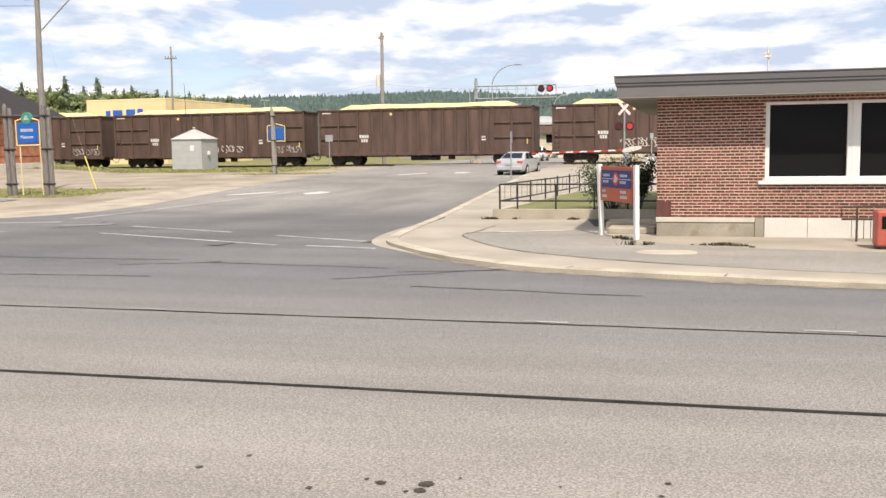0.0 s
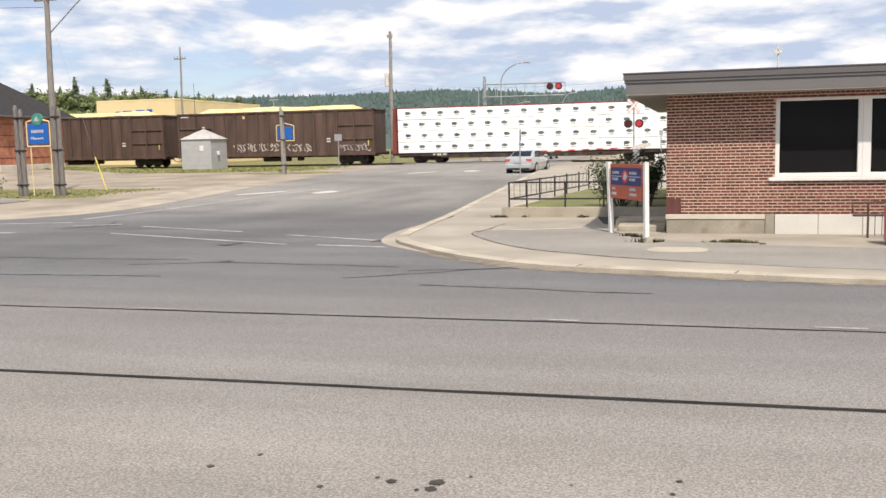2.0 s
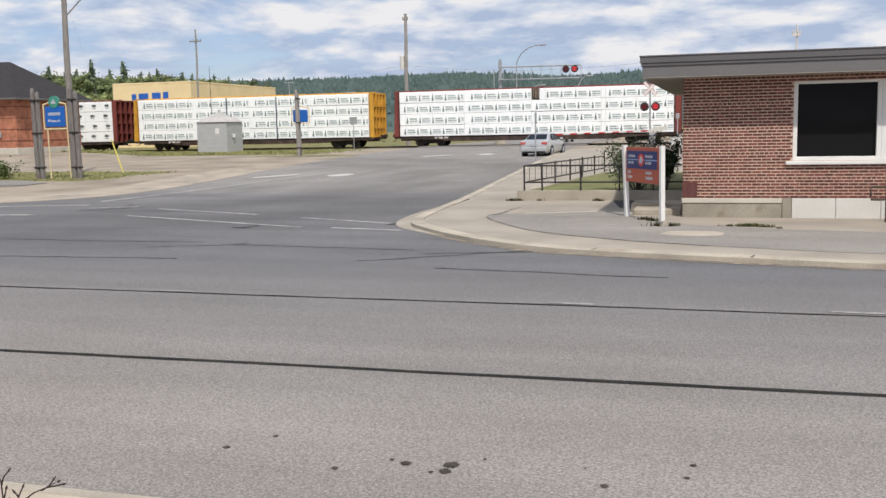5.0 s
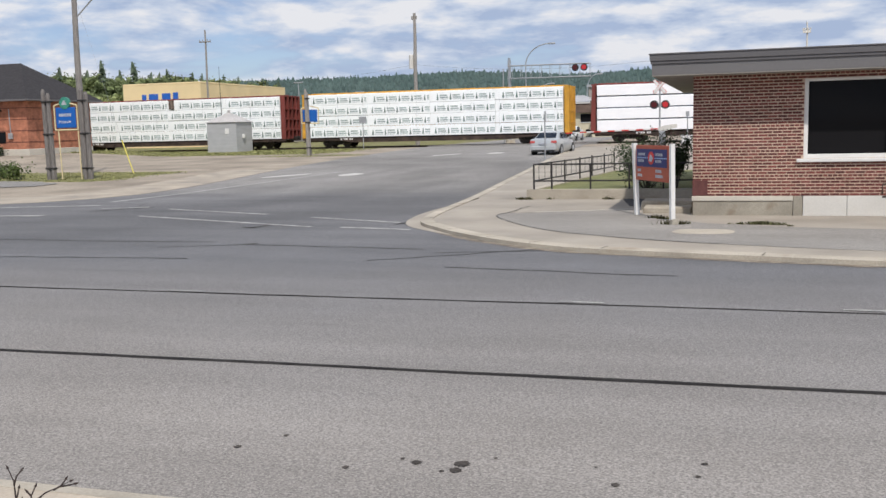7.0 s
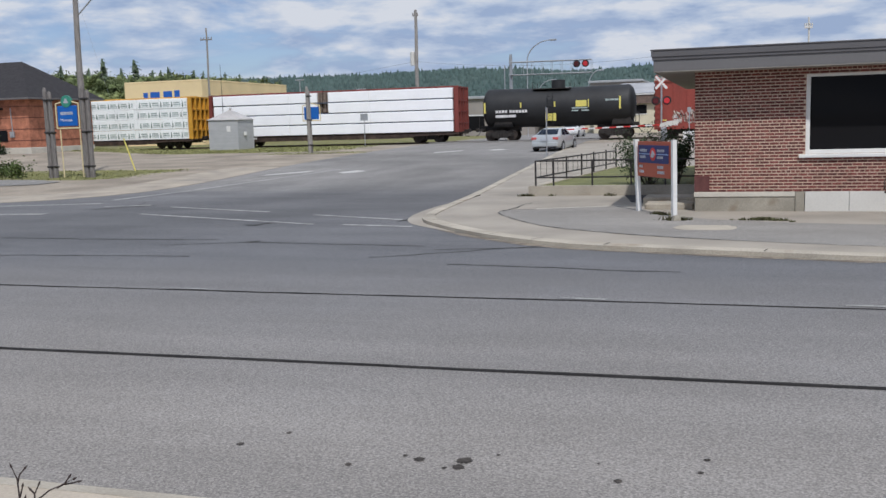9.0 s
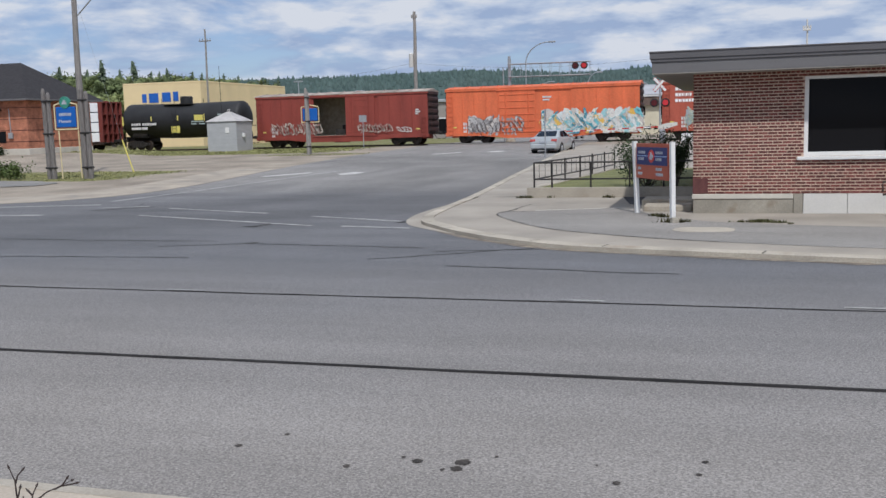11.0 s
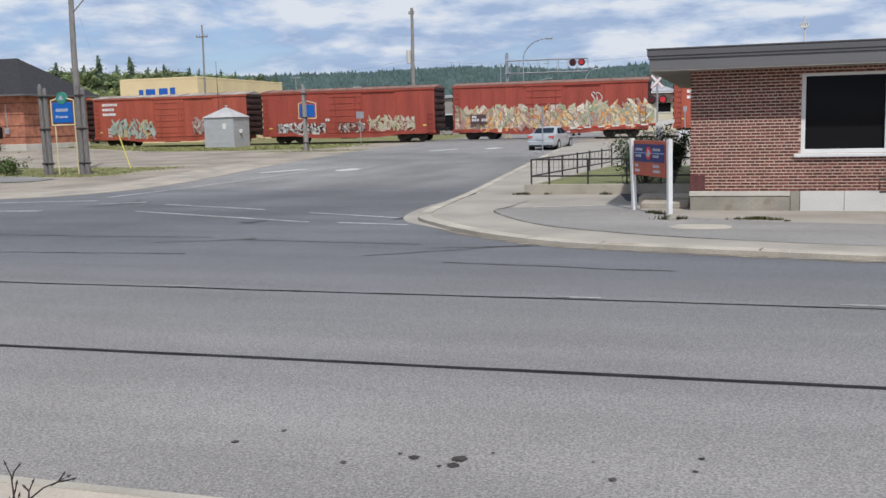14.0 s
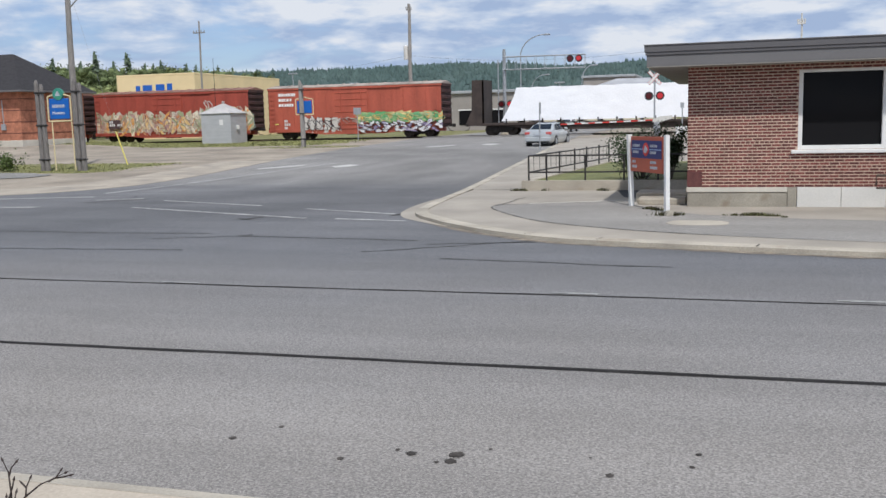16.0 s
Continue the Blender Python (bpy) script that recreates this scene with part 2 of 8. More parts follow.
M_WOODPALE = mat("bleached_and_hazed_wood", (0.34, 0.315, 0.285), 0.9, vary=0.2, scale=5, fine=60, streak=(9, 9, 0.6), bump=0.4)
M_WOODPOLE = mat("utility_pole_wood", (0.29, 0.268, 0.245), 0.9, vary=0.22, scale=4, fine=60, streak=(9, 9, 0.4), bump=0.4)
M_IRON = mat("black_iron", (0.03, 0.026, 0.024), 0.55, vary=0.2, fine=40)
M_STEEL = mat("galvanised_steel", (0.48, 0.49, 0.50), 0.45, 0.7, vary=0.1, scale=4, fine=30)
M_ALU = mat("silver_sheet", (0.46, 0.465, 0.47), 0.6, 0.15, vary=0.06, scale=1.2, fine=30, streak=(1, 1, 4))
M_ALU2 = mat("silver_roof_sheet", (0.56, 0.53, 0.50), 0.55, 0.2, vary=0.1, scale=1.5, fine=30)
M_YELLOW = mat("yellow_plastic", (0.78, 0.68, 0.16), 0.5, vary=0.08)
M_BLUE = mat("blue_sign", (0.004, 0.105, 0.42), 0.45, vary=0.06)
M_CREAM = mat("cream_frame", (0.70, 0.58, 0.34), 0.6, vary=0.08)
M_GREENB = mat("green_badge", (0.05, 0.28, 0.20), 0.5, vary=0.2, scale=9)
M_ORANGE = mat("orange_red_sign", (0.43, 0.088, 0.04), 0.45, vary=0.06)
M_NAVY = mat("navy_sign", (0.013, 0.022, 0.14), 0.45, vary=0.06)
M_REDDOT = mat("red_disc", (0.62, 0.04, 0.03), 0.45)
M_OFFW = mat("sign_lettering", (0.46, 0.48, 0.52), 0.5)
M_PALEBLUE = mat("sign_rule", (0.35, 0.48, 0.72), 0.5)
M_STUCCO = mat("yellow_stucco", (0.80, 0.63, 0.36), 0.85, vary=0.05, scale=0.4, fine=12)
M_BLUEWIN = mat("blue_panel", (0.02, 0.12, 0.50), 0.4, vary=0.1)
M_RUST = mat("rail_steel", (0.09, 0.065, 0.05), 0.6, 0.3, vary=0.2)
M_BALLAST = mat("ballast", (0.26, 0.23, 0.195), 0.95, vary=0.35, scale=6, fine=14, bump=0.8, bumpdist=0.05)
M_TIE = mat("timber_sleeper", (0.09, 0.07, 0.055), 0.9, vary=0.2)
M_REDLAMP = mat("red_signal_lens", (0.55, 0.03, 0.035), 0.25, vary=0.1, emit=0.12)
M_REDLAMP2 = mat("dim_red_lens", (0.09, 0.008, 0.010), 0.25, vary=0.1)
M_BLACK = mat("black_metal", (0.018, 0.018, 0.019), 0.5, vary=0.2)
M_RUBBER = mat("rubber", (0.02, 0.02, 0.02), 0.8, vary=0.15)

# ---- building helpers ----
def box(bm, x0, x1, y0, y1, z0, z1, bevel=0.0):
    """An upright block between two corners, edges rounded by bevel."""
    r = bmesh.ops.create_cube(bm, size=1.0)
    bmesh.ops.scale(bm, vec=(x1 - x0, y1 - y0, z1 - z0), verts=r["verts"])
    bmesh.ops.translate(bm, vec=((x0 + x1) / 2, (y0 + y1) / 2, (z0 + z1) / 2), verts=r["verts"])
    if bevel:
        edges = list({e for v in r["verts"] for e in v.link_edges})
        bmesh.ops.bevel(bm, geom=edges, offset=bevel, segments=1, affect="EDGES")
    return bm


def rod(bm, a, b, r0, r1=None, seg=10):
    """A round bar from a to b, tapering from r0 to r1."""
    a, b = Vector(a), Vector(b)
    d = b - a
    m = Matrix.Translation((a + b) / 2) @ d.to_track_quat("Z", "Y").to_matrix().to_4x4()
    bmesh.ops.create_cone(bm, cap_ends=True, segments=seg, radius1=r0, radius2=r0 if r1 is None else r1,
                          depth=d.length, matrix=m)
    return bm


def tube(bm, points, radii, seg=12):
    """One closed tapering tube through upright-ish points."""
    rings = []
    for i, (p, r) in enumerate(zip(points, radii)):
        d = (Vector(points[min(i + 1, len(points) - 1)]) - Vector(points[max(i - 1, 0)])).normalized()
        side = d.cross(Vector((0.0, 1.0, 0.0) if abs(d.y) < 0.9 else (1.0, 0.0, 0.0))).normalized()
        up = side.cross(d)
        rings.append([bm.verts.new(Vector(p) + side * r * math.cos(6.2832 * j / seg) + up * r * math.sin(6.2832 * j / seg)) for j in range(seg)])
    for a, b in zip(rings, rings[1:]):
        for j in range(seg):
            bm.faces.new((a[j], a[(j + 1) % seg], b[(j + 1) % seg], b[j]))
    bm.faces.new(rings[0][::-1])
    bm.faces.new(rings[-1])
    return bm


def sweep(bm, points, r, seg=8):
    return tube(bm, points, [r] * len(points), seg)


def prism(bm, outline, z0, z1):
    """An upright block over a flat outline of (x, y)."""
    lo = [bm.verts.new((x, y, z0)) for x, y in outline]
    hi = [bm.verts.new((x, y, z1)) for x, y in outline]
    bm.faces.new(hi)
    bm.faces.new(lo[::-1])
    n = len(lo)
    for i in range(n):
        bm.faces.new((lo[i], lo[(i + 1) % n], hi[(i + 1) % n], hi[i]))
    return bm


def slab(bm, outline, y0, y1):
    """A block over an outline of (x, z), from y0 to y1."""
    a = [bm.verts.new((x, y0, z)) for x, z in outline]
    b = [bm.verts.new((x, y1, z)) for x, z in outline]
    n = len(a)
    bm.faces.new(a)
    bm.faces.new(b[::-1])
    for i in range(n):
        bm.faces.new((a[i], b[i], b[(i + 1) % n], a[(i + 1) % n]))
    return bm


def shell(bm, x0, x1, y0, y1, z0, z1, t, floor=0.08):
    """An open-topped box with walls t thick and a floor, as one closed skin."""
    def ring(a, b, c, d, z):
        return [bm.verts.new(p) for p in ((a, c, z), (b, c, z), (b, d, z), (a, d, z))]
    rings = [ring(x0, x1, y0, y1, z0), ring(x0, x1, y0, y1, z1), ring(x0 + t, x1 - t, y0 + t, y1 - t, z1), ring(x0 + t, x1 - t, y0 + t, y1 - t, z0 + floor)]
    for a, b in zip(rings, rings[1:]):
        for j in range(4):
            bm.faces.new((a[j], a[(j + 1) % 4], b[(j + 1) % 4], b[j]))
    bm.faces.new(rings[0][::-1])
    bm.faces.new(rings[3])
    return bm


def mesh_of(name, bm, material, smooth=False):
    bmesh.ops.recalc_face_normals(bm, faces=bm.faces[:])
    me = bpy.data.meshes.new(name)
    bm.to_mesh(me)
    bm.free()
    me.materials.append(material)
    if smooth:
        me.polygons.foreach_set("use_smooth", [True] * len(me.polygons))
        me.set_sharp_from_angle(angle=radians(40))
    return me


def part(name, bm, material, parent=None, label="", smooth=False, at=None, kind=""):
    """Links a bmesh (or a mesh that pieces share) as one object under a thing or a part."""
    me = bm if isinstance(bm, bpy.types.Mesh) else mesh_of(name, bm, material, smooth)
    ob = new(name, me)
    if parent is not None:
        ob.parent = parent
    if at is not None:
        ob.matrix_basis = at if isinstance(at, Matrix) else Matrix.Translation(at)
    return tagged(ob, label=label, kind=kind)


def thing(name, label, category, at=(0, 0, 0), group="", kind="", turn=0):
    ob = new(name)
    ob.empty_display_size = 0.2
    ob.matrix_basis = pose(*at, 0, 0, turn)
    return tagged(ob, label, category, group, kind)


def BM():
    return bmesh.new()


def smooth01(a, b, x):
    t = min(1.0, max(0.0, (x - a) / (b - a)))
    return t * t * (3 - 2 * t)


def ground_z(x, y):
    """Height of the land: level by the main street, climbing to the railway."""
    z = 0.58 * min(1.0, max(0.0, (y - 30) / 42))
    z += 0.42 * smooth01(-40, -50, x) * smooth01(50, 60, y) * (1 - smooth01(67, 72, y))
    return z


def drape(bm, rows, lift):
    """A sheet through rows of (x, y), lying lift above the land."""
    grid = [[bm.verts.new((x, y, ground_z(x, y) + lift)) for x, y in row] for row in rows]
    for a, b in zip(grid, grid[1:]):
        for i in range(len(a) - 1):
            bm.faces.new((a[i], a[i + 1], b[i + 1], b[i]))
    return bm


def strip(bm, path, w, lift, jitter=0.0):
    """A narrow band along a path on the land."""
    vs = []
    for i, (x, y) in enumerate(path):
        x0, y0 = path[max(0, i - 1)]
        x1, y1 = path[min(len(path) - 1, i + 1)]
        d = Vector((x1 - x0, y1 - y0)).normalized()
        hw = w / 2 * (1 + random.uniform(-jitter, jitter))
        vs.append([bm.verts.new((x + s * d.y * hw, y - s * d.x * hw, ground_z(x, y) + lift)) for s in (1, -1)])
    for a, b in zip(vs, vs[1:]):
        bm.faces.new((a[0], a[1], b[1], b[0]))
    return bm


def wiggle(a, b, n, amp):
    """A cracked line from a to b."""
    a, b = Vector(a), Vector(b)
    d = b - a
    side = Vector((-d.y, d.x)).normalized()
    out, off = [], 0.0
    for i in range(n + 1):
        off = off * 0.75 + random.uniform(-amp, amp)
        out.append(tuple(a + d * i / n + side * off))
    return out

# ---- ground, streets, kerbs ----
def ground_material():
    """Sandy gravel with worn grass, going over to meadow."""
    m = bpy.data.materials.new("gravel_and_grass")
    m.use_nodes = True
    n, l = m.node_tree.nodes, m.node_tree.links
    p = n["Principled BSDF"]
    p.inputs["Roughness"].default_value = 0.95
    p.inputs["Specular IOR Level"].default_value = 0.2
    tc = n.new("ShaderNodeTexCoord")

    def nz(scale, detail):
        t = n.new("ShaderNodeTexNoise")
        t.inputs["Scale"].default_value, t.inputs["Detail"].default_value = scale, detail
        l.new(tc.outputs["Object"], t.inputs["Vector"])
        return t.outputs["Fac"]

    grav = n.new("ShaderNodeValToRGB")
    e = grav.color_ramp.elements
    e[0].position, e[0].color = 0.3, (0.215, 0.182, 0.145, 1)
    e[1].position, e[1].color = 0.7, (0.375, 0.325, 0.258, 1)
    l.new(nz(0.35, 8.0), grav.inputs[0])
    grass = n.new("ShaderNodeValToRGB")
    e = grass.color_ramp.elements
    e[0].position, e[0].color = 0.3, (0.115, 0.125, 0.045, 1)
    e[1].position, e[1].color = 0.7, (0.23, 0.21, 0.085, 1)
    l.new(nz(1.4, 8.0), grass.inputs[0])
    at = n.new("ShaderNodeAttribute")
    at.attribute_name = "grass"
    add = n.new("ShaderNodeMath")
    add.operation = "ADD"
    l.new(at.outputs["Fac"], add.inputs[0])
    l.new(nz(0.8, 6.0), add.inputs[1])
    edge = n.new("ShaderNodeValToRGB")
    edge.color_ramp.elements[0].position, edge.color_ramp.elements[1].position = 0.86, 1.0
    half = n.new("ShaderNodeMath")
    half.operation = "MULTIPLY"
    half.inputs[1].default_value = 0.8
    l.new(add.outputs[0], half.inputs[0])
    l.new(half.outputs[0], edge.inputs[0])
    mx = n.new("ShaderNodeMix")
    mx.data_type = "RGBA"
    l.new(edge.outputs[0], mx.inputs["Factor"])
    l.new(grav.outputs[0], mx.inputs[6])
    l.new(grass.outputs[0], mx.inputs[7])
    f = n.new("ShaderNodeMapRange")
    f.inputs["From Min"].default_value, f.inputs["From Max"].default_value = 0.3, 0.7
    f.inputs["To Min"].default_value, f.inputs["To Max"].default_value = 0.75, 1.25
    fine = nz(18.0, 4.0)
    l.new(fine, f.inputs["Value"])
    sc = n.new("ShaderNodeVectorMath")
    sc.operation = "SCALE"
    l.new(mx.outputs[2], sc.inputs[0])
    l.new(f.outputs[0], sc.inputs["Scale"])
    l.new(sc.outputs[0], p.inputs["Base Color"])
    bp = n.new("ShaderNodeBump")
    bp.inputs["Strength"].default_value, bp.inputs["Distance"].default_value = 0.6, 0.03
    l.new(fine, bp.inputs["Height"])
    l.new(bp.outputs[0], p.inputs["Normal"])
    return m


M_GROUND = ground_material()


def grass_amount(x, y):
    """Where grass grows: verge by the railway, islands by the signposts, all beyond the tracks."""
    if y > 79:
        return 0.8 if (x < -24 or y > 170) else 0.2
    if x < -22.5:
        v = smooth01(62, 64.5, y) * 0.92 * smooth01(-24, -31, x)
        v = max(v, 0.62 * smooth01(58.5, 59.5, y) * (1 - smooth01(61.8, 62.5, y)) * smooth01(-33, -30, x) * (1 - smooth01(-24, -20, x)))
        island = smooth01(36.0, 37.2, y) * (1 - smooth01(43.5, 45.5, y)) * smooth01(-60, -50, x) * (1 - smooth01(-27.5, -25.5, x))
        return max(v, 0.88 * island)
    if x > -8.2 and 26.5 < y < 66:
        return 0.6 if x > -3 else 0.25
    return 0.0


def make_ground():
    xs = sorted(set([-4000, -2500, -1500, -900, -600, -400, -250, -180, -140] + [-120 + 2 * i for i in range(56)] + [-9 + 1.0 * i for i in range(20)]
                    + [14, 20, 30, 45, 70, 110, 180, 300, 600, 1200, 2500, 4000]))
    ys = sorted(set([-2500, -1000, -300, -100, -40, -15, 0, 4, 8, 12, 16] + [18 + 1.0 * i for i in range(66)]
                    + [86, 90, 95, 100, 110, 120, 130, 150, 170, 200, 260, 350, 500, 800, 1400, 2400, 4000]))
    bm = BM()
    grid = [[bm.verts.new((x, y, ground_z(x, y) - (0.06 if y < 24 else 0.02))) for x in xs] for y in ys]
    for a, b in zip(grid, grid[1:]):
        for i in range(len(a) - 1):
            bm.faces.new((a[i], a[i + 1], b[i + 1], b[i]))
    ob = part("ground", bm, M_GROUND, kind="structure", label="sandy gravel ground with worn grass patches")
    tagged(ob, category="ground")
    att = ob.data.attributes.new("grass", "FLOAT", "POINT")
    att.data.foreach_set("value", [grass_amount(v.co.x, v.co.y) for v in ob.data.vertices])


make_ground()

# side street edges, from the main street to the crossing
LEFT_EDGE = [(-60, 22.6), (-40, 22.9), (-27, 23.9), (-22.5, 25.3), (-21.0, 27.2), (-20.35, 29.5), (-20.3, 32.7), (-20.8, 36.6), (-22.3, 45.1), (-23.6, 58), (-23.9, 72), (-24.4, 90)]
RIGHT_EDGE = [(40, 13.9), (12, 14.2), (5, 14.46), (2.0, 14.68), (0.8, 14.95), (-0.84, 15.32), (-2.5, 15.74), (-3.25, 16.17), (-3.9, 16.65), (-4.55, 17.22), (-5.4, 18.15), (-5.98, 18.95),
              (-6.45, 19.6), (-6.75, 20.4), (-6.92, 21.3), (-7.08, 23), (-7.3, 26), (-7.7, 30), (-8.15, 35), (-8.7, 42), (-9.7, 54), (-10.5, 66), (-11.7, 90)]


def dense(path, step=1.0):
    out = []
    for (x0, y0), (x1, y1) in zip(path, path[1:]):
        k = max(1, int(math.hypot(x1 - x0, y1 - y0) / step))
        out += [(x0 + (x1 - x0) * i / k, y0 + (y1 - y0) * i / k) for i in range(k)]
    return out + [path[-1]]


def smooth_path(path, times=2):
    for _ in range(times):
        q = [path[0]]
        for (x0, y0), (x1, y1) in zip(path, path[1:]):
            q += [(x0 * .75 + x1 * .25, y0 * .75 + y1 * .25), (x0 * .25 + x1 * .75, y0 * .25 + y1 * .75)]
        path = q + [path[-1]]
    return path


def at_y(path, y):
    """x of an edge at a y beyond its bend."""
    pts = [p for p in path if p[1] >= 20]
    best = None
    for (x0, y0), (x1, y1) in zip(path, path[1:]):
        if min(y0, y1) <= y <= max(y0, y1) and y1 != y0:
            best = x0 + (x1 - x0) * (y - y0) / (y1 - y0)
    return best if best is not None else pts[-1][0]


LEFT_S, RIGHT_S = smooth_path(LEFT_EDGE), smooth_path(RIGHT_EDGE, 1)


def make_roads():
    # main street: a level sheet from the near kerb to the far edge, one outline with the street mouth
    bm = BM()
    far_right = [p for p in RIGHT_S if p[1] < 30]
    far_left = [p for p in LEFT_S if p[1] < 30]
    outline = [(-120, 4.6), (60, 4.6), (60, 14.0)] + far_right + [(at_y(RIGHT_S, 30), 30), (at_y(LEFT_S, 30), 30)] + far_left[::-1] + [(-120, 24.0)]
    vs = [bm.verts.new((x, y, 0.0)) for x, y in outline]
    bm.faces.new(vs)
    bmesh.ops.triangulate(bm, faces=bm.faces[:])
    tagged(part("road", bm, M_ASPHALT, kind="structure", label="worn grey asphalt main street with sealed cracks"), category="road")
    bm = BM()
    rows = []
    for i in range(47):
        y = 30 + i * 1.0
        a, b = at_y(LEFT_S, y), at_y(RIGHT_S, y)
        rows.append([(a + (b - a) * k / 6, y) for k in range(7)])
    drape(bm, rows, 0.0)
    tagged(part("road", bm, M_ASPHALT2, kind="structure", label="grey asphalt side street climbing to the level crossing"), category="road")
    bm = BM()
    drape(bm, [[(at_y(LEFT_S, min(y, 88)) + (at_y(RIGHT_S, min(y, 88)) - at_y(LEFT_S, min(y, 88))) * k / 4, y) for k in range(5)] for y in (77.6, 82, 88, 110, 150, 200)], 0.012)
    tagged(part("road", bm, M_ASPHALT2, kind="structure", label="street beyond the level crossing"), category="road")


make_roads()


def offset(path, d):
    out = []
    for i, (x, y) in enumerate(path):
        x0, y0 = path[max(0, i - 1)]
        x1, y1 = path[min(len(path) - 1, i + 1)]
        v = Vector((x1 - x0, y1 - y0)).normalized()
        out.append((x - v.y * d, y + v.x * d))
    return out


def ribbon(bm, inner, outer, z_in, z_out, skirt=0.25):
    """A raised band between two paths with a face down to the street."""
    rows = []
    for (xi, yi), (xo, yo) in zip(inner, outer):
        rows.append([bm.verts.new((xi, yi, ground_z(xi, yi) - skirt)), bm.verts.new((xi, yi, ground_z(xi, yi) + z_in)),
                     bm.verts.new((xo, yo, ground_z(xo, yo) + z_out)), bm.verts.new((xo, yo, ground_z(xo, yo) - skirt))])
    for a, b in zip(rows, rows[1:]):
        for i in range(3):
            bm.faces.new((a[i], a[i + 1], b[i + 1], b[i]))
    return bm


def make_pavements():
    # the corner by the post office: the outer edge is the kerb; right edge runs right to left, so outside is to its right
    path = [p for p in RIGHT_S if p[1] < 66]
    kerb_in = path
    kerb_out = offset(path, -0.28)
    bm = BM()
    ribbon(bm, kerb_in, kerb_out, 0.075, 0.088)
    tagged(part("kerb", bm, M_CONC, kind="structure", label="worn pale concrete kerb round the street corner"), category="kerb")
    # joints across the kerb
    bm = BM()
    for k in range(6, len(path) - 1, 3):
        (xa, ya), (xb, yb) = path[k], kerb_out[k]
        if ya < 40 and xa < 10:
            strip(bm, [(xa, ya), (xb, yb)], 0.018, 0.092)
    tagged(part("kerb_joint", bm, M_TARFADE, kind="structure", label="dark joints across the kerb"), category="kerb")

    def plate(name, outline, z, material, label):
        bm = BM()
        bm.faces.new([bm.verts.new((x, y, z)) for x, y in outline])
        bmesh.ops.triangulate(bm, faces=bm.faces[:])
        tagged(part(name, bm, material, kind="structure", label=label), category="pavement")

    inner = [p for p in offset(path, -0.27) if p[1] < 26.8]
    plate("pavement", [(40, 14.0)] + [p for p in inner if p[0] < 38] + [(-7.0, 27.0), (40, 27.0)], 0.072, M_CONC2, "pale concrete pavement round the corner")
    # the pavement goes on beside the lawn wall
    bm = BM()
    rows = []
    for k in range(80):
        y = 26.6 + 0.5 * k
        xo = at_y([p for p in kerb_out if p[1] > 20], y)
        xf = -5.37 + 0.0915 * (min(y, 37.4) - 26.4) - 0.19
        xf = xf if y < 37.6 else 0.5
        rows.append([(xo - 0.01, y), ((xo + xf) / 2, y), (max(xf, xo + 0.05), y)])
    drape(bm, rows, 0.078)
    tagged(part("pavement", bm, M_CONC2, kind="structure", label="pale sandy concrete beside the lawn fence"), category="pavement")
    # dirt in the gutter and against the kerb
    bm = BM()
    strip(bm, offset(dense([p for p in path if p[1] < 20.5], 0.25), 0.09), 0.16, 0.006, 0.6)
    gutter = mat("gutter_dirt", (0.30, 0.25, 0.19), 0.95, vary=0.3, scale=3, fine=30, spots=(2.5, 0.45, (0.15, 0.12, 0.09)))
    tagged(part("gutter_dirt", bm, gutter, kind="structure", label="brown dirt along the kerb"), category="gutter")
    # low concrete gutter round the tip of the corner
    tip = dense([p for p in path if 17.6 < p[1] < 27.0], 0.3)
    m = len(tip) - 1
    bm = BM()
    rows = [[(x, y) for x, y in (a, b)] for a, b in zip(tip, [(offset(tip, 0.38 * math.sin(math.pi * k / m) ** 0.7)[k]) for k in range(m + 1)])]
    drape(bm, rows, 0.007)
    tagged(part("gutter", bm, M_CONC2, kind="structure", label="flat worn concrete gutter round the street corner"), category="gutter")
    # asphalt infill in the forecourt, with its cracked rim
    rim = [(40, 15.1), (12, 15.25), (5, 15.5), (2.19, 15.82), (0.85, 16.12), (-0.92, 16.72), (-1.93, 17.22), (-3.07, 17.97), (-3.73, 18.6), (-4.45, 19.7), (-4.99, 20.7), (-5.25, 21.35), (-5.22, 21.9)]
    back = [(-4.42, 22.1), (-3.83, 22.45), (-3.21, 22.72), (-2.3, 22.95), (-1.9, 21.6), (-1.1, 20.5), (-0.55, 19.85), (1.0, 19.25), (3.0, 18.85), (12, 18.2), (40, 17.8)]
    plate("pavement", smooth_path(rim) + back, 0.077, M_PATCH, "patched grey asphalt forecourt by the post office")
    bm = BM()
    strip(bm, dense(smooth_path(rim)[20:], 0.12), 0.018, 0.081, 0.8)
    strip(bm, wiggle((-5.2, 21.9), (-4.4, 22.1), 10, 0.02), 0.045, 0.081, 0.6)
    strip(bm, wiggle((-5.2, 21.6), (-4.95, 23.9), 14, 0.03), 0.035, 0.081, 0.6)
    tagged(part("crack_seal", bm, M_TARFADE, kind="structure", label="open dark crack along the rim of the forecourt asphalt"), category="crack")
    bm = BM()
    strip(bm, wiggle((-4.5, 22.16), (-2.3, 23.02), 20, 0.015), 0.13, 0.083, 0.3)
    tagged(part("kerb", bm, M_LIME, kind="structure", label="pale concrete strip set in the forecourt"), category="kerb")
    bm = BM()
    random.seed(12)
    cx, cy, rx, ry = -0.56, 18.3, 0.56, 0.40
